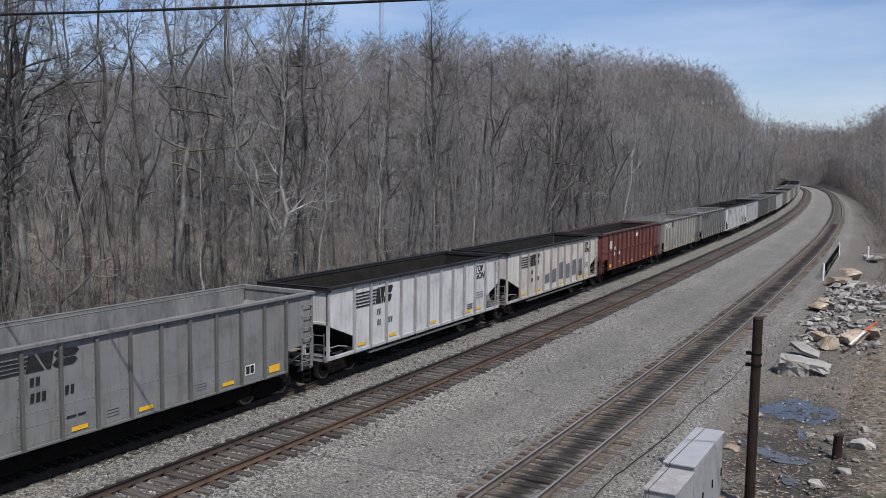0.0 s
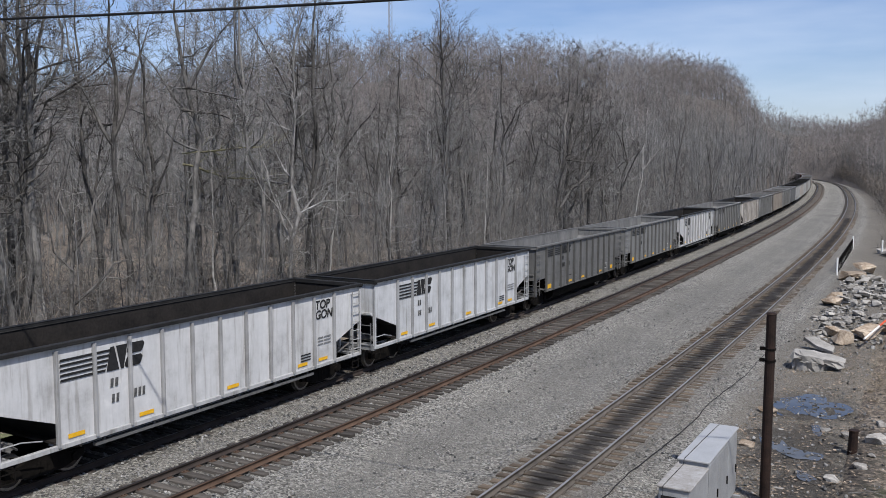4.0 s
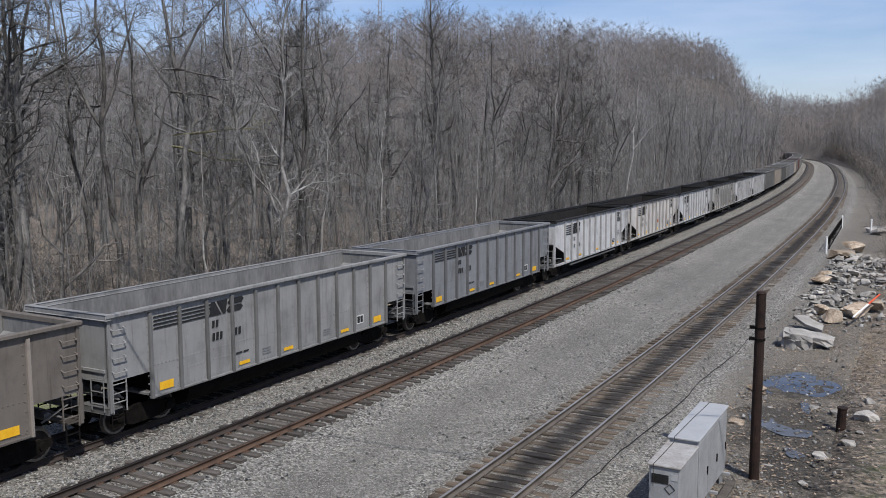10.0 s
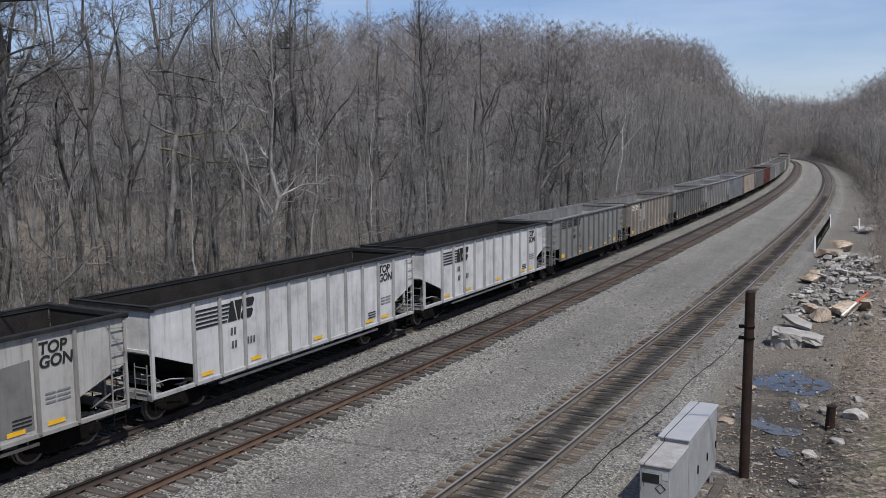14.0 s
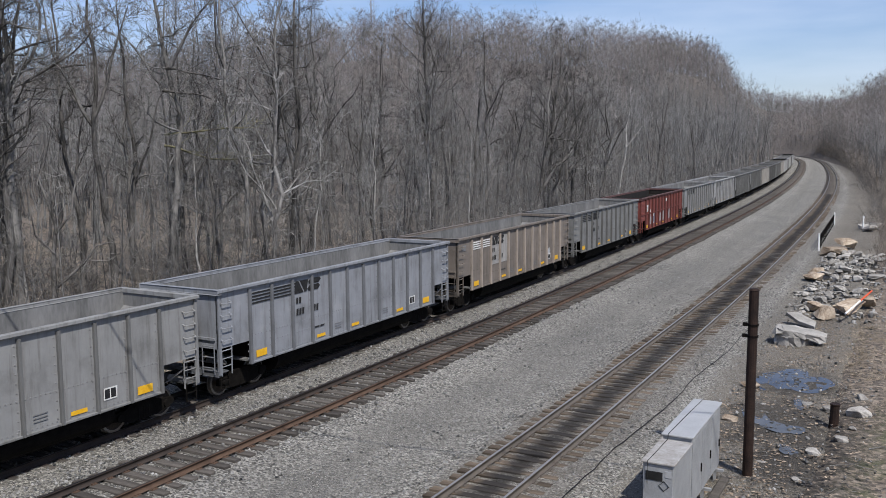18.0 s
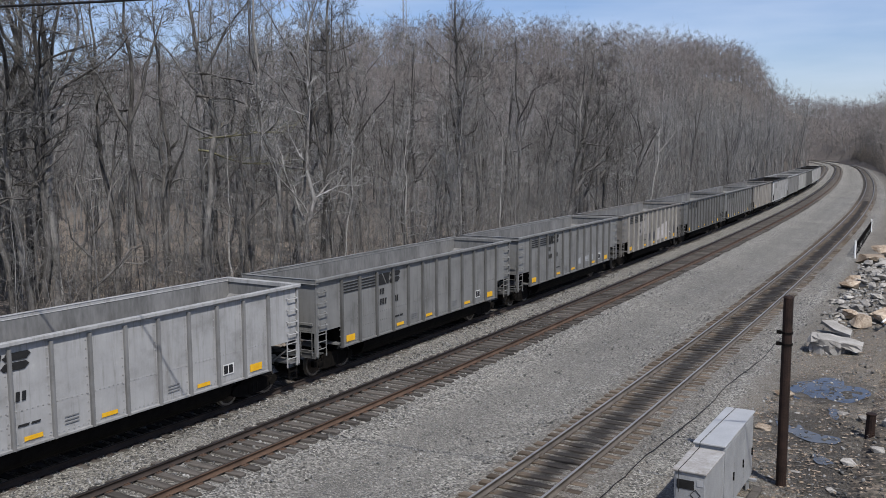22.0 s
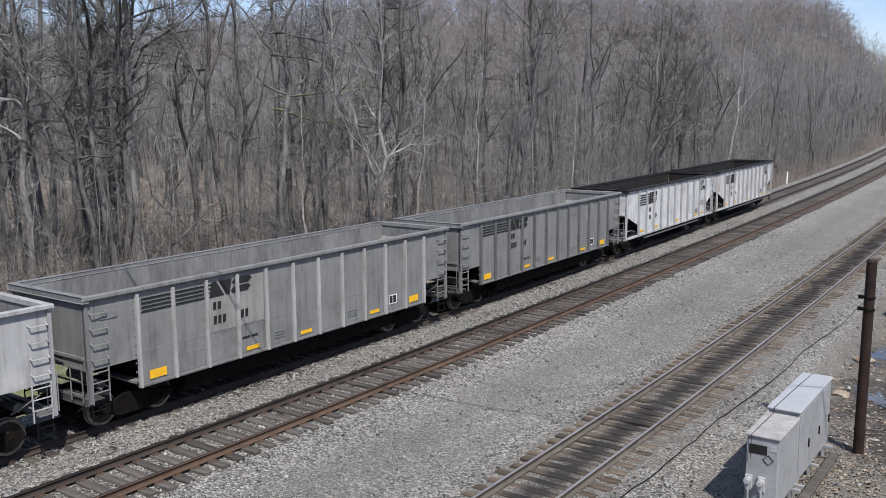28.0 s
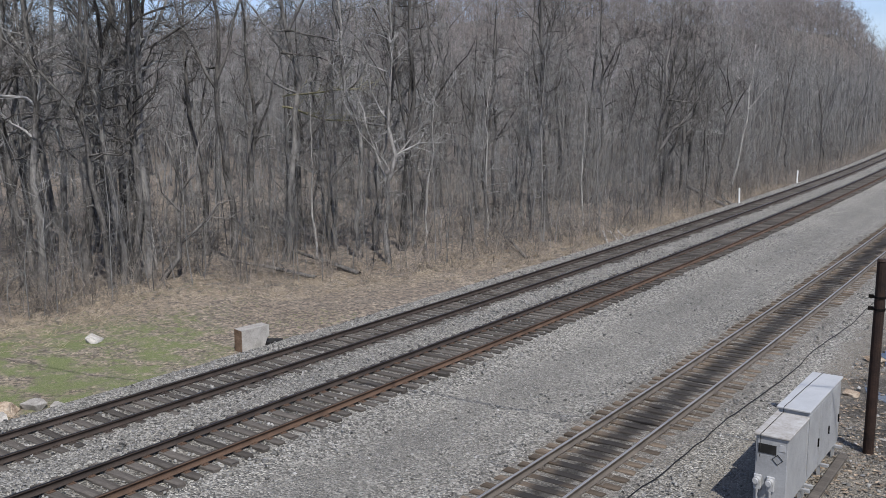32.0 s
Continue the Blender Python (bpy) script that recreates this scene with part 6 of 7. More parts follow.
def build_cabinets():
    turn = -3.7
    m0 = pose(-3.62, 20.35, -0.36, 0, 0, turn)
    ground = -0.36

    def cabinet(name, y0, y1, top, roof, label, front):
        c = tagged(new(name), label, "cabinet")
        c.matrix_basis = m0
        t = top - ground
        part("body", box(B(), -0.33, 0.33, y0, y1, 0.28, t - 0.05, 0.012), CABINET, c)
        part("roof", box(B(), -0.37, 0.37, y0 - 0.04, y1 + (0.04 if not front else -0.01), t - 0.05, t, 0.012), roof, c)
        for yy in np.linspace(y0 + 0.12, y1 - 0.12, 3 if not front else 2):
            for xx in (-0.26, 0.26):
                part("leg", box(B(), xx - 0.035, xx + 0.035, yy - 0.035, yy + 0.035, -0.1, 0.28), CABINET, c)
            part("foot_bracket", box(B(), -0.26, 0.48, yy - 0.05, yy + 0.05, 0.16, 0.22), CABINET, c)
        return c, t

    c, t = cabinet("signal_cabinet", 0.30, 3.45, 1.62, CABINET_TOP, "tall grey aluminium signal cabinet on short legs", False)
    for q in range(3):
        y = 0.38 + q * 1.02
        d = part("door", box(B(), 0.332, 0.345, y, y + 0.98, 0.34, t - 0.12, 0.006), CABINET, c)
        part("handle", box(B(), 0.345, 0.375, y + 0.86, y + 0.89, 0.85, 1.05), STEEL_DARK, d)
    part("hasp", box(B(), -0.05, 0.05, 3.45, 3.53, 1.35, 1.47), CABINET_TOP, c)
    c, t = cabinet("relay_cabinet", -1.35, 0.26, 1.50, RUSTY_ROOF, "lower grey cabinet with a stained roof and meter sockets", True)
    part("vent", box(B(), -0.27, 0.10, -1.362, -1.35, t - 0.42, t - 0.22), BLACK, c, "black vent panel")
    part("plate", box(B(), 0.16, 0.29, -1.36, -1.35, t - 0.32, t - 0.18), CABINET_TOP, c)
    bm = B()
    for a in range(4):
        p, q = (a * math.pi / 2, (a + 1) * math.pi / 2)
        rod(bm, (0.13 + 0.11 * math.cos(p), -1.357, t - 0.52 + 0.11 * math.sin(p)), (0.13 + 0.11 * math.cos(q), -1.357, t - 0.52 + 0.11 * math.sin(q)), 0.008, 4)
    part("diamond_sign", bm, INK, c)
    for xx in (-0.25, 0.02):
        bm = B()
        rod(bm, (xx, -1.35, 0.85), (xx, -1.50, 0.85), 0.075, 12)
        rod(bm, (xx, -1.50, 0.85), (xx, -1.56, 0.85), 0.055, 10)
        box(bm, xx - 0.08, xx + 0.08, -1.40, -1.35, 0.62, 0.95, 0.01)
        part("meter_socket", bm, CABINET_TOP, c)
        part("conduit", rod(B(), (xx, -1.40, 0.62), (xx, -1.40, -0.1), 0.028, 8), CABINET, c)
    top2, top1 = 1.62 - ground, 1.50 - ground
    # thin black tube along both roofs and down their ends
    thin_line = rope("roof_cable", [(-0.22, -1.41, top1 - 0.5), (-0.22, -1.405, top1 + 0.008), (-0.21, -0.6, top1 + 0.009), (-0.2, 0.22, top1 + 0.015), (-0.2, 0.25, top2 + 0.008), (-0.17, 1.9, top2 + 0.009), (-0.12, 3.5, top2 + 0.008), (-0.1, 3.52, top2 - 0.4)], 0.008, CABLE, "thin black line running over the cabinet roofs", "cable")
    thin_line.matrix_basis = m0
    box_ = tagged(new("timber", bm_mesh("timber", box(B(), 0.42, 0.64, -0.9, 3.3, 0.0, 0.10, 0.02), TIE)), "old dark timber lying beside the cabinets", "timber")
    box_.matrix_basis = m0 @ Matrix.Translation((0, 0, -0.06))


def build_pole():
    x, y = -2.40, 24.32
    p = tagged(new("steel_post"), "rusted dark steel post standing in gravel", "post")
    p.matrix_basis = pose(x, y, -0.45)
    bm = B()
    rod(bm, (0, 0, -0.3), (0.02, 0, 5.0), 0.135, 14, 0.125)
    part("shaft", bm, RUST_POLE, p)
    bm = B()
    rod(bm, (0.02, 0, 4.98), (0.02, 0, 5.03), 0.14, 14, 0.10)
    part("cap", bm, RUST_POLE, p)
    for z in (3.75, 4.05):
        bm = B()
        rod(bm, (0.015, 0, z), (0.015, 0, z + 0.05), 0.15, 12)
        box(bm, -0.24, -0.12, -0.03, 0.03, z - 0.02, z + 0.07)
        part("clamp", bm, STEEL_DARK, p)


def rope(name, pts, r, material, label, category):
    V, F = [], []
    tube(V, F, pts, [r] * len(pts), 6)
    return tagged(new(name, mesh_from(name, np.concatenate(V), np.concatenate(F), material)), label, category)


def build_cables():
    # aerial cable across the line, with a little sag
    ax, ay = -14.17, 14.47
    pts = []
    for k in range(33):
        u = -60 + 90 * k / 32
        pts.append((ax + 0.982 * u, ay + 0.193 * u, 11.49 + 0.0009 * u * u))
    rope("overhead_cable", pts, 0.03, CABLE, "black overhead cable strung across the tracks", "cable")
    g = random.Random(6)
    pts = []
    for k in range(60):
        s = 9 + k * 0.62
        d = -0.95 - 0.028 * (s - 18) - 0.05 * math.sin(s * 0.7) + g.uniform(-0.03, 0.03)
        x, y, _ = line(s, d)
        pts.append((float(x), float(y), float(np.interp(d, [p[0] for p in BED_PROFILE], [p[1] for p in BED_PROFILE])) + 0.032 + g.uniform(-0.004, 0.012)))
    rope("ground_cable", pts, 0.016, CABLE, "thin black cable lying on the ballast", "cable")


def puddle(cx, cy, rx, ry, seed, z, turn=0.0):
    g = np.random.default_rng(seed)
    bm = B()
    ph = g.uniform(0, 6.28, 4)
    vs = []
    for k in range(96):
        t = 2 * math.pi * k / 96
        f = 1 + 0.15 * math.sin(2 * t + ph[0]) + 0.16 * math.sin(3 * t + ph[1]) + 0.09 * math.sin(5 * t + ph[2]) + 0.035 * math.sin(9 * t + ph[3])
        a, b = math.cos(t) * rx * f, math.sin(t) * ry * f
        vs.append(bm.verts.new((cx + a * math.cos(turn) - b * math.sin(turn), cy + a * math.sin(turn) + b * math.cos(turn), z)))
    bm.faces.new(vs)
    tagged(new("puddle", bm_mesh("puddle", bm, WATER)), "shallow muddy puddle reflecting the sky", "puddle", "puddles beside the line")


def build_rubble():
    grey = [rock_mesh(40 + k, ROCK, 0.4 + 0.09 * (k % 4)) for k in range(7)]
    tan = [rock_mesh(60 + k, ROCK_TAN, 0.55 + 0.1 * (k % 3)) for k in range(4)]
    g = np.random.default_rng(12)

    def rock(me, x, y, sx_, sy_, sz_, turn, label, tip=0.0, lift=0.18):
        r = tagged(new("rock", me), label, "rock", "riprap beside the line")
        r.matrix_basis = pose(x, y, max(gz(x, y), -0.5) + sz_ * lift, tip, tip * 0.6, turn) @ Matrix.Diagonal((sx_, sy_, sz_, 1))

    # big ochre blocks
    for x, y, a, b, c_, t in ((-1.35, 48.0, 1.2, 1.3, 1.3, 20), (-0.15, 50.2, 1.5, 2.6, 1.3, -35), (-1.9, 49.8, 1.1, 1.2, 1.2, 60), (0.55, 52.2, 1.3, 1.6, 1.4, 10), (-2.4, 60.5, 1.5, 1.7, 1.3, 40), (-2.35, 63.5, 1.1, 1.3, 1.0, 80), (-1.6, 74.5, 2.4, 2.0, 1.5, 30), (-0.9, 80.0, 2.2, 2.6, 1.9, 15)):
        rock(tan[int(g.integers(4))], x, y, a * 0.85, b * 0.85, c_ * 0.85, t, "ochre sandstone block on the bank", g.normal(0, 6), 0.3)
    # heaped grey quarry stone
    for k in range(250):
        s = g.uniform(49, 76)
        lo = np.interp(s, [49, 55, 62, 76], [-3.0, -2.2, -2.4, -2.6])
        d = lo - abs(g.normal(0, 2.2)) - 0.2
        x, y, _ = line(s, d)
        a = g.uniform(0.16, 0.40) + 0.5 * g.random() ** 5
        rock(grey[int(g.integers(7))], float(x), float(y), a * g.uniform(0.8, 1.5), a * g.uniform(0.8, 1.5), a, g.uniform(0, 360), "angular grey quarry stone in a riprap heap", g.normal(0, 14), g.uniform(0.1, 0.55))
    for x, y, a in ((-3.1, 35.0, 0.0), (-3.3, 33.5, 0.75), (-3.45, 29.1, 0.6), (-2.7, 31.4, 0.35), (0.3, 31.0, 0.9), (-0.9, 27.0, 0.5), (-0.2, 28.4, 0.45), (0.4, 33.0, 0.5), (-2.2, 25.6, 0.35), (-1.2, 24.6, 0.3), (-0.6, 31.6, 0.55), (-1.3, 31.9, 0.5), (0.1, 29.6, 0.4)):
        if a:
            rock((tan if a > 0.55 and y > 29 and x < -3 else grey)[int(g.integers(4))], x, y, a, a * 0.8, a * 0.7, g.uniform(0, 360), "loose stone in wet mud", 4, 0.15)
    for x, y, a in ((1.0, 96, 1.5), (0.4, 98, 1.2), (1.6, 99, 1.4), (0.9, 101, 1.1)):
        rock(grey[int(g.integers(7))], x, y, a, a, a * 0.9, g.uniform(0, 360), "pale stone heaped by a marker post", 8, 0.3)
    # broken concrete
    bm = prism(B(), [(-1.15, -0.35), (-0.75, -0.6), (0.1, -0.62), (0.95, -0.45), (1.1, 0.3), (0.2, 0.55), (-0.9, 0.5)], "z", 0.0, 0.28)
    prism(bm, [(-1.0, -0.3), (-0.55, -0.62), (0.05, -0.66), (0.3, -0.3), (0.2, 0.4), (-0.9, 0.35)], "z", -0.6, 0.02)
    bmesh.ops.bevel(bm, geom=list(bm.edges), offset=0.03, segments=1, affect="EDGES")
    bmesh.ops.triangulate(bm, faces=list(bm.faces))
    bmesh.ops.subdivide_edges(bm, edges=[e for e in bm.edges if e.calc_length() > 0.3], cuts=2)
    for v in bm.verts:
        v.co += Vector(g.normal(0, 0.022 if v.co.z > 0.15 else 0.05, 3))
    sl = tagged(new("concrete_slab", bm_mesh("slab", bm, CONCRETE)), "broken pale concrete slab tipped on the bank", "slab")
    sl.matrix_basis = pose(-2.1, 41.6, -0.1, 4, 9, 12)
    bm = prism(B(), [(-0.85, -0.2), (0.1, -0.32), (0.9, -0.1), (0.6, 0.3), (-0.6, 0.25)], "z", 0.0, 0.16)
    sl = tagged(new("concrete_slab", bm_mesh("slab", bm, CONCRETE)), "thin broken concrete slab leaning on stones", "slab")
    sl.matrix_basis = pose(-2.25, 45.5, -0.18, 12, 14, -42)
    puddle(-2.0, 34.9, 1.15, 1.85, 2, -0.449, -0.25)
    puddle(-2.75, 30.0, 0.42, 1.15, 5, -0.449, 0.35)
    puddle(-1.95, 29.0, 0.5, 0.75, 21, -0.4445, 1.1)
    puddle(-1.55, 31.9, 0.22, 0.6, 9, -0.449, 0.2)
    puddle(-1.6, 26.9, 0.2, 0.5, 11, -0.449, 0.5)
    # joined small rubble and loose ballast
    V, F = [], []
    cube = np.array([[-1, -1, -1], [1, -1, -.8], [1, 1, -1], [-1, 1, -.7], [-.6, -.8, .8], [.8, -.5, 1], [.6, .7, .7], [-.8, .6, .9]], float)
    tri = np.array([[4, 5, 6], [4, 6, 7], [0, 1, 5], [0, 5, 4], [1, 2, 6], [1, 6, 5], [2, 3, 7], [2, 7, 6], [3, 0, 4], [3, 4, 7]])

    def stone(x, y, z, r):
        a = g.uniform(0, 6.28, 2)
        c, s_, c2, s2 = math.cos(a[0]), math.sin(a[0]), math.cos(a[1]), math.sin(a[1])
        m = np.array([[c, s_, 0], [-s_, c, 0], [0, 0, 1]]) @ np.array([[1, 0, 0], [0, c2, s2], [0, -s2, c2]])
        V.append((cube * (r * g.uniform(0.6, 1.2, 3))) @ m + (x, y, z))
        F.append(tri + 8 * len(F))

    prof_d, prof_z = [p[0] for p in BED_PROFILE], [p[1] for p in BED_PROFILE]
    n_ = 0
    while n_ < 16000:
        s = 5 + 62 * g.random() ** 1.5
        d = g.uniform(-3, 15.2)
        if -0.7 < d < 2.2 or d < -1.6 and g.random() < 0.5 or 2.9 < d < 6.4 and g.random() < 0.6:
            continue
        x, y, _ = line(s, d)
        stone(float(x), float(y), float(np.interp(d, prof_d, prof_z)) + 0.006, g.uniform(0.018, 0.04))
        n_ += 1
    tagged(new("loose_ballast", mesh_from("loose_ballast", np.concatenate(V), np.concatenate(F), STONES)), "loose grey ballast stones", "gravel", kind="stuff")
    V, F = [], []
    pts = []
    for _ in range(1700):
        s, d = 22 + 54 * g.random() ** 1.3, -2.4 - abs(g.normal(0, 2.6))
        pts.append((*[float(v) for v in line(s, d)[:2]], g.uniform(0.015, 0.055) * (2.2 if s > 48 else 1)))
    P = np.array(pts)
    for (x, y, r), z in zip(pts, np.maximum(ground_z(P[:, 0], P[:, 1]), -0.47)):
        stone(x, y, float(z) + r * 0.2, r)
    tagged(new("rubble", mesh_from("rubble", np.concatenate(V), np.concatenate(F), STONES)), "scattered small rubble on muddy ground", "rubble", kind="stuff")
    # leaf and bark chips trodden into the mud
    V, F = [], []
    cs, cd = 20 + 30 * g.random(5200), -2.7 - np.abs(g.normal(0, 2.6, 5200))
    cx, cy, _ = line(cs, cd)
    for x, y, z in zip(cx, cy, np.maximum(ground_z(cx, cy), -0.462) + 0.012):
        if any(((x - px) / rx) ** 2 + ((y - py) / ry) ** 2 < 1.1 for px, py, rx, ry in ((-2.0, 34.9, 1.25, 1.95), (-2.75, 30.0, 0.6, 1.2), (-1.95, 29.0, 0.7, 0.7))) and g.random() < 0.93:
            continue
        r, a, c = g.uniform(0.018, 0.07), g.uniform(0, 6.28), np.array([x, y, z])
        V.append(np.stack([c + (r * math.cos(a + q) * k, r * math.sin(a + q) * k, g.uniform(0, 0.03)) for q, k in ((0, 1.3), (1.9, 0.7), (3.3, 1.1), (4.6, 0.8))]))
        F.append(np.array([[0, 1, 2], [0, 2, 3]]) + 4 * len(F))
    tagged(new("bark_chips", mesh_from("bark_chips", np.concatenate(V), np.concatenate(F), CHIPS)), "brown bark and leaf chips trodden into mud", "litter", kind="stuff")
    # sticks and driftwood in the mud
    V, F = [], []
    for _ in range(170):
        s, d = g.uniform(23, 37), -3.0 - abs(g.normal(0, 1.8))
        x, y, _ = line(s, d)
        a, ln = g.uniform(0, 6.28), g.uniform(0.25, 0.9)
        z = gz(float(x), float(y)) + 0.03
        p = np.array([float(x), float(y), z])
        tube(V, F, [p, p + (math.cos(a) * ln, math.sin(a) * ln, g.uniform(0, 0.12))], [g.uniform(0.008, 0.025), 0.006], 4)
    for _ in range(900):
        s, d = 23 + 16 * g.random(), -2.9 - abs(g.normal(0, 2.0))
        x, y, _ = line(s, d)
        a, ln = g.uniform(0, 6.28), g.uniform(0.05, 0.22)
        p = np.array([float(x), float(y), max(gz(float(x), float(y)), -0.455) + 0.01])
        tube(V, F, [p, p + (math.cos(a) * ln, math.sin(a) * ln, g.uniform(0, 0.03))], [g.uniform(0.006, 0.016), 0.005], 3)
    tagged(new("driftwood", mesh_from("driftwood", np.concatenate(V), np.concatenate(F), BARK)), "grey sticks strewn over wet mud", "sticks", kind="stuff")


def marker_post(x, y, height, lean=0.0):
    z = max(gz(x, y), -0.5)
    p = tagged(new("marker_post"), "short white-painted marker post beside the line", "post", "white marker posts")
    p.matrix_basis = pose(x, y, z, lean, 0, 0)
    part("shaft", rod(B(), (0, 0, -0.3), (0, 0, height), 0.075, 10), WHITE_POST, p)
    part("cap", rod(B(), (0, 0, height), (0, 0, height + 0.03), 0.08, 10, 0.05), WHITE_POST, p)


def build_lineside():
    for x, y, hh, ln in ((-2.8, 76.9, 1.5, 0), (-2.3, 100.9, 1.45, 0), (0.4, 96.5, 1.5, 0), (-19.4, 79.8, 1.6, 3), (-19.2, 103.9, 1.6, -8)):
        marker_post(x, y, hh, ln)
    # railing between two of the posts
    f = tagged(new("railing"), "low dark wire railing between white posts", "railing")
    a, b = Vector((-2.8, 77.2, -0.45)), Vector((-2.32, 100.6, -0.45))
    for z in (0.25, 0.75, 1.2):
        part("rail_bar", rod(B(), a + Vector((0, 0, z)), b + Vector((0, 0, z)), 0.035, 6), STEEL_DARK, f)
    for k in range(14):
        p = a.lerp(b, k / 13)
        part("stay", rod(B(), p, p + Vector((0, 0, 1.2)), 0.03, 6), STEEL_DARK, f)
    for k in range(26):
        p, q = a.lerp(b, k / 26), a.lerp(b, (k + 1) / 26)
        zz = ((0.25, 1.2), (1.2, 0.25))[k % 2]
        part("lattice", rod(B(), p + Vector((0, 0, zz[0])), q + Vector((0, 0, zz[1])), 0.02, 5), STEEL_DARK, f)
    # red and white stake lying on the bank
    st = tagged(new("marker_stake"), "red and white striped stake lying on the bank", "stake")
    p, q = Vector((-0.4, 47.0, 0.05)), Vector((0.75, 50.2, 0.75))
    part("white_end", rod(B(), p, p.lerp(q, 0.55), 0.045, 8), WHITE_POST, st)
    part("red_end", rod(B(), p.lerp(q, 0.55), q, 0.045, 8), RED, st)
    # dark stub pipe in the mud
    stub = tagged(new("pipe_stub", bm_mesh("pipe", rod(rod(B(), (0, 0, -0.2), (0.03, 0, 0.62), 0.15, 12, 0.14), (0.03, 0, 0.62), (0.03, 0, 0.66), 0.16, 12), RUST_POLE)), "dark rusted pipe stub in mud", "pipe")
    stub.matrix_basis = pose(-0.45, 30.0, gz(-0.45, 30.0))
    # block house by the far track
    c = tagged(new("concrete_block"), "small weathered concrete block with a broken corner in the grass", "concrete block")
    z = gz(-24.2, 24.9)
    c.matrix_basis = pose(-24.2, 24.85, z, 0, 0, -15)
    bm = prism(B(), [(-0.60, 0.0), (0.34, 0.0), (0.42, 0.18), (0.50, 0.42), (0.60, 0.48), (0.60, 0.90), (-0.60, 0.86)], "x", -0.25, 0.30)
    part("body", bm, CONCRETE, c)
    part("end_face", box(B(), -0.24, 0.28, -0.62, -0.60, 0.0, 0.84), STAIN, c, "rust-brown stained face")
    part("pipe", rod(B(), (0.0, 0.30, 0.22), (0.1, 1.3, 0.08), 0.13, 10), BLACK, c, "black pipe end")
    g = np.random.default_rng(3)
    for k, (x, y, a, mat_) in enumerate(((-25.4, 15.4, 0.8, ROCK_TAN), (-24.9, 14.9, 0.6, ROCK), (-25.2, 16.2, 0.7, ROCK), (-24.6, 16.6, 0.5, ROCK), (-30.3, 22.3, 0.75, ROCK))):
        r = tagged(new("rock", rock_mesh(80 + k, mat_, 0.6)), "weathered stone lying in the grass", "rock")
        r.matrix_basis = pose(x, y, gz(x, y) + 0.1 * a, 0, 0, g.uniform(0, 360)) @ Matrix.Diagonal((a, a * 1.3, a, 1))
    # fallen timber at the wood's edge
    for x0, y0, x1, y1, r in ((-26.5, 88.0, -20.8, 82.6, 0.22), (-22.5, 86.0, -19.8, 81.8, 0.12), (-24.0, 84.0, -21.0, 86.5, 0.1), (-29.5, 55.0, -24.5, 49.0, 0.10), (-36.0, 41.0, -30.5, 40.0, 0.14), (-37.5, 36.5, -32.0, 38.0, 0.12), (-24.0, 60.0, -22.2, 56.6, 0.07), (-23.6, 60.4, -21.6, 57.6, 0.06), (-23.2, 60.8, -21.2, 58.4, 0.06)):
        V, F = [], []
        p, q = np.array([x0, y0, gz(x0, y0) + r * 1.6 + (0.9 if r > 0.2 else 0.3)]), np.array([x1, y1, gz(x1, y1) + r * 0.6])
        tube(V, F, [p, (p + q) / 2 + (0, 0, 0.06), q], [r * 0.6, r * 0.9, r], 7)
        for w in (0.25, 0.5, 0.7):
            b = p + (q - p) * w
            tube(V, F, [b, b + g.normal(0, 0.5, 3) + (0, 0, 0.7)], [r * 0.3, 0], 4)
        tagged(new("fallen_trunk", mesh_from("fallen_trunk", np.concatenate(V), np.concatenate(F), BARK_PALE if r < 0.08 else BARK)), "fallen bare trunk lying at the wood's edge", "log", "fallen trunks")
    # pale birch leaning over the line, and a dead pale snag on the hill
    for seed, x, y, hgt, lean, label in ((901, -24.0, 93.4, 15.5, 0.14, "slender pale-barked birch leaning out of the wood"), (903, -80.7, 289, 24, 0.0, "dead pale snag on the hill's shoulder"), (904, -76.0, 292, 21, 0.0, "dead pale snag on the hill's shoulder")):
        (tv, tf), (cv, cf) = grow(seed, hgt, 12, 5, 3, 6, 0.45, 0.8, lean)
        t = tagged(new("pale_tree"), label, "tree")
        t.matrix_basis = pose(x, y, gz(x, y), 0, 0, 0)
        put("trunk", mesh_from("trunk", tv, tf, BARK_PALE), t)
        put("crown", mesh_from("crown", cv, cf, BARK_PALE), t)


def build_mast(x, y, height):
    z = gz(x, y)
    m = tagged(new("radio_mast"), "thin grey lattice radio mast on the ridge", "mast")
    m.matrix_basis = pose(x, y, z)
    w = 0.75
    legs = [(w * math.cos(t), w * math.sin(t)) for t in (0.3, 2.394, 4.489)]
    for lx, ly in legs:
        part("leg", rod(B(), (lx, ly, -1), (lx, ly, height), 0.09, 5), GALV, m)
    k, zz = 0, 0.0
    while zz < height - 2:
        for q in range(3):
            (ax, ay), (bx, by) = legs[q], legs[(q + 1) % 3]
            lo, hi = (zz, zz + 2) if k % 2 else (zz + 2, zz)
            part("brace", rod(B(), (ax, ay, lo), (bx, by, hi), 0.045, 4), GALV, m)
        zz += 2
        k += 1


# ---------------------------------------------------------------- build the place
build_ground()
build_bed()
build_track("track_far", D_A, Z_A, "far running track with dark rails on weathered wooden ties", (RAIL_RUST, RAIL_RUST), (RAIL_TOP, RAIL_TOP), TIE, 1, (2, 0))
build_track("track_middle", D_B, Z_B, "middle track with rusted rails on weathered wooden ties", (RAIL_ORANGE, RAIL_RUST), (RAIL_RUST, RAIL_TOP), TIE, 2, (2, 0))
build_track("track_near", D_C, Z_C, "near track with bright rails on oil-stained brown ties", (RAIL_OLD, RAIL_OLD), (RAIL_SHINE, RAIL_SHINE), TIE_OLD, 3, (8, 0))
build_train()
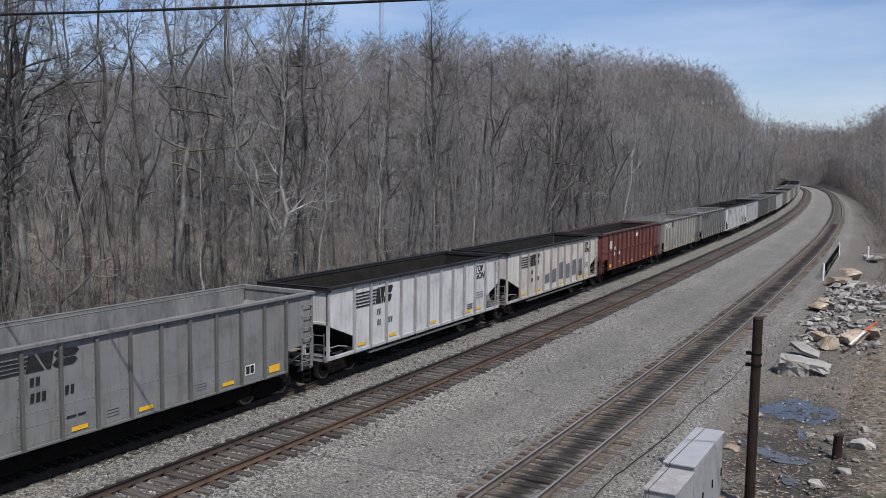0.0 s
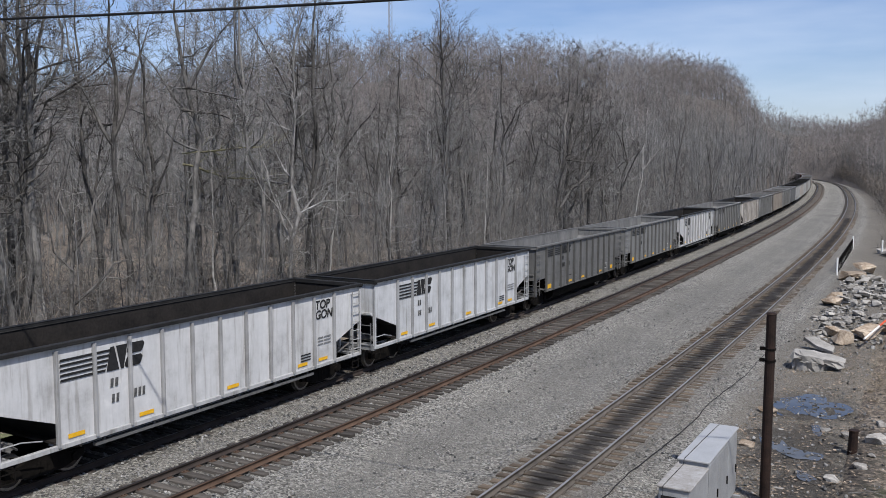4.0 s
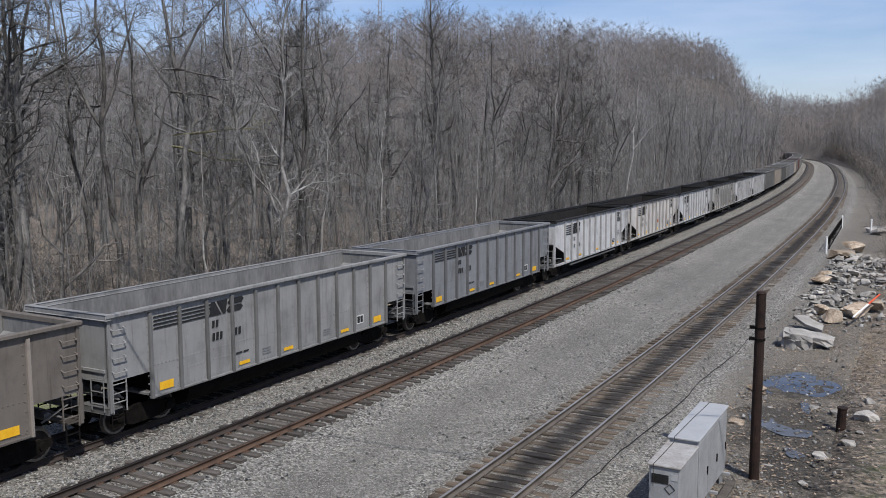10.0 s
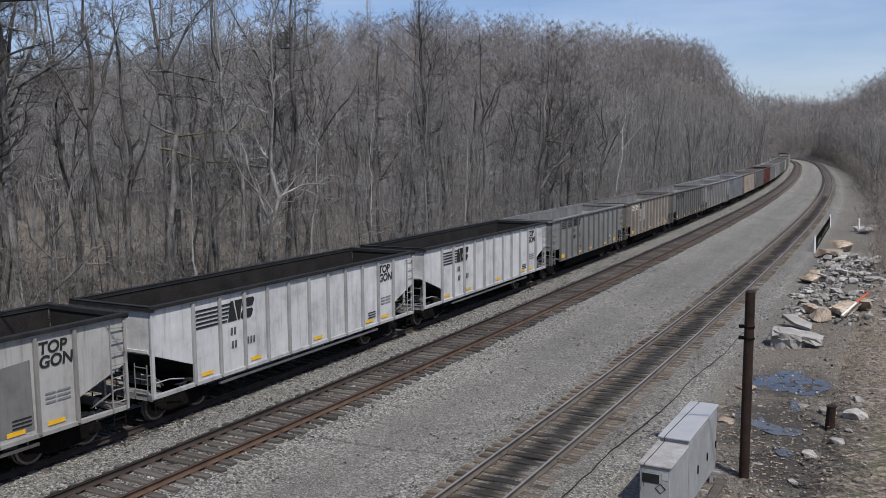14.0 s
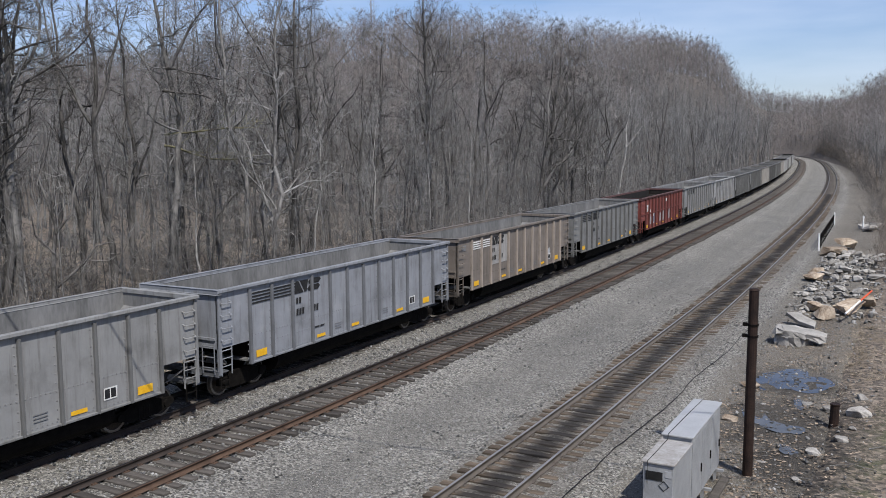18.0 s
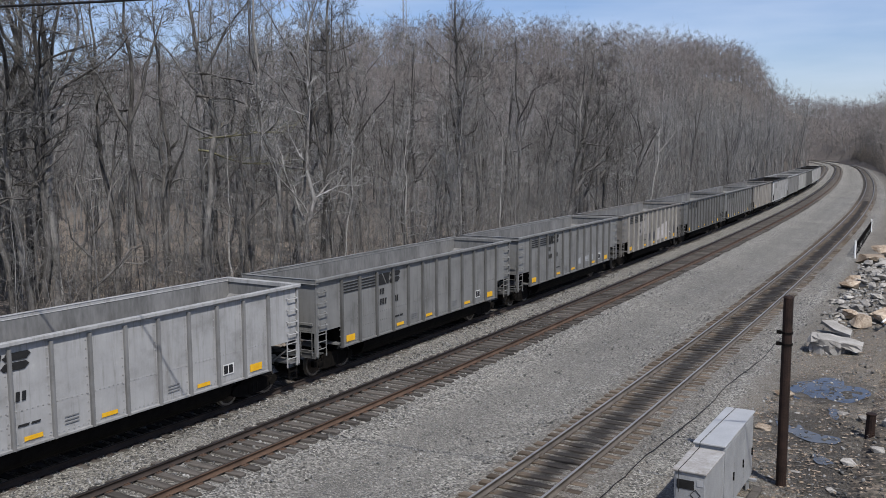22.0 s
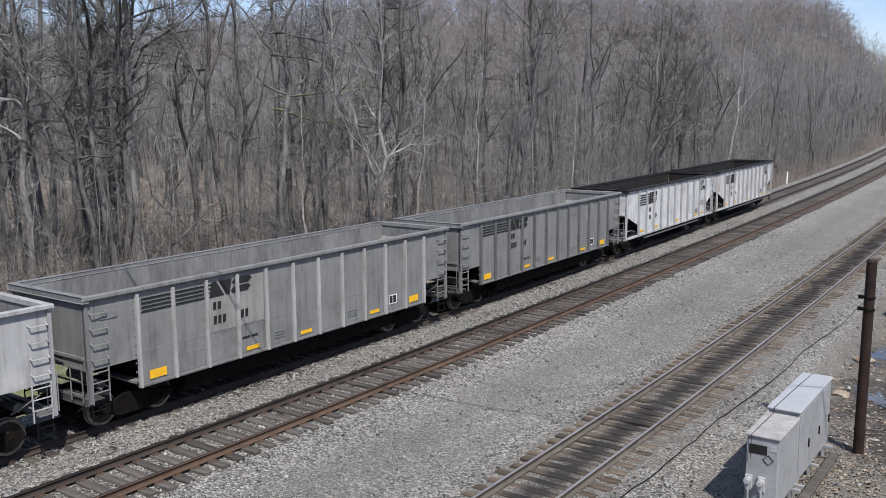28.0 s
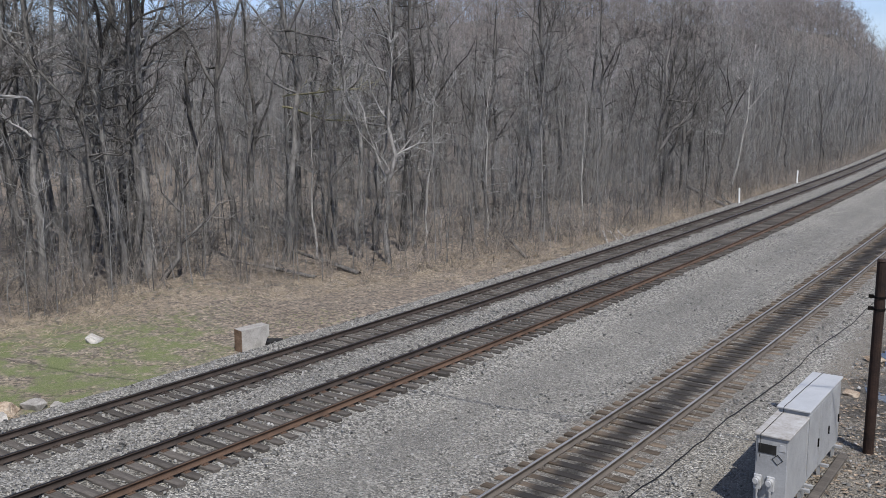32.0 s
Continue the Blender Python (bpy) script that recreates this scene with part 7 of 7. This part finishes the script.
build_near_trees()
build_woods()
build_saplings()
build_undergrowth()
build_brush()
build_cabinets()
build_pole()
build_cables()
build_rubble()
build_lineside()
build_mast(-160.5, 288, 46)
motions()
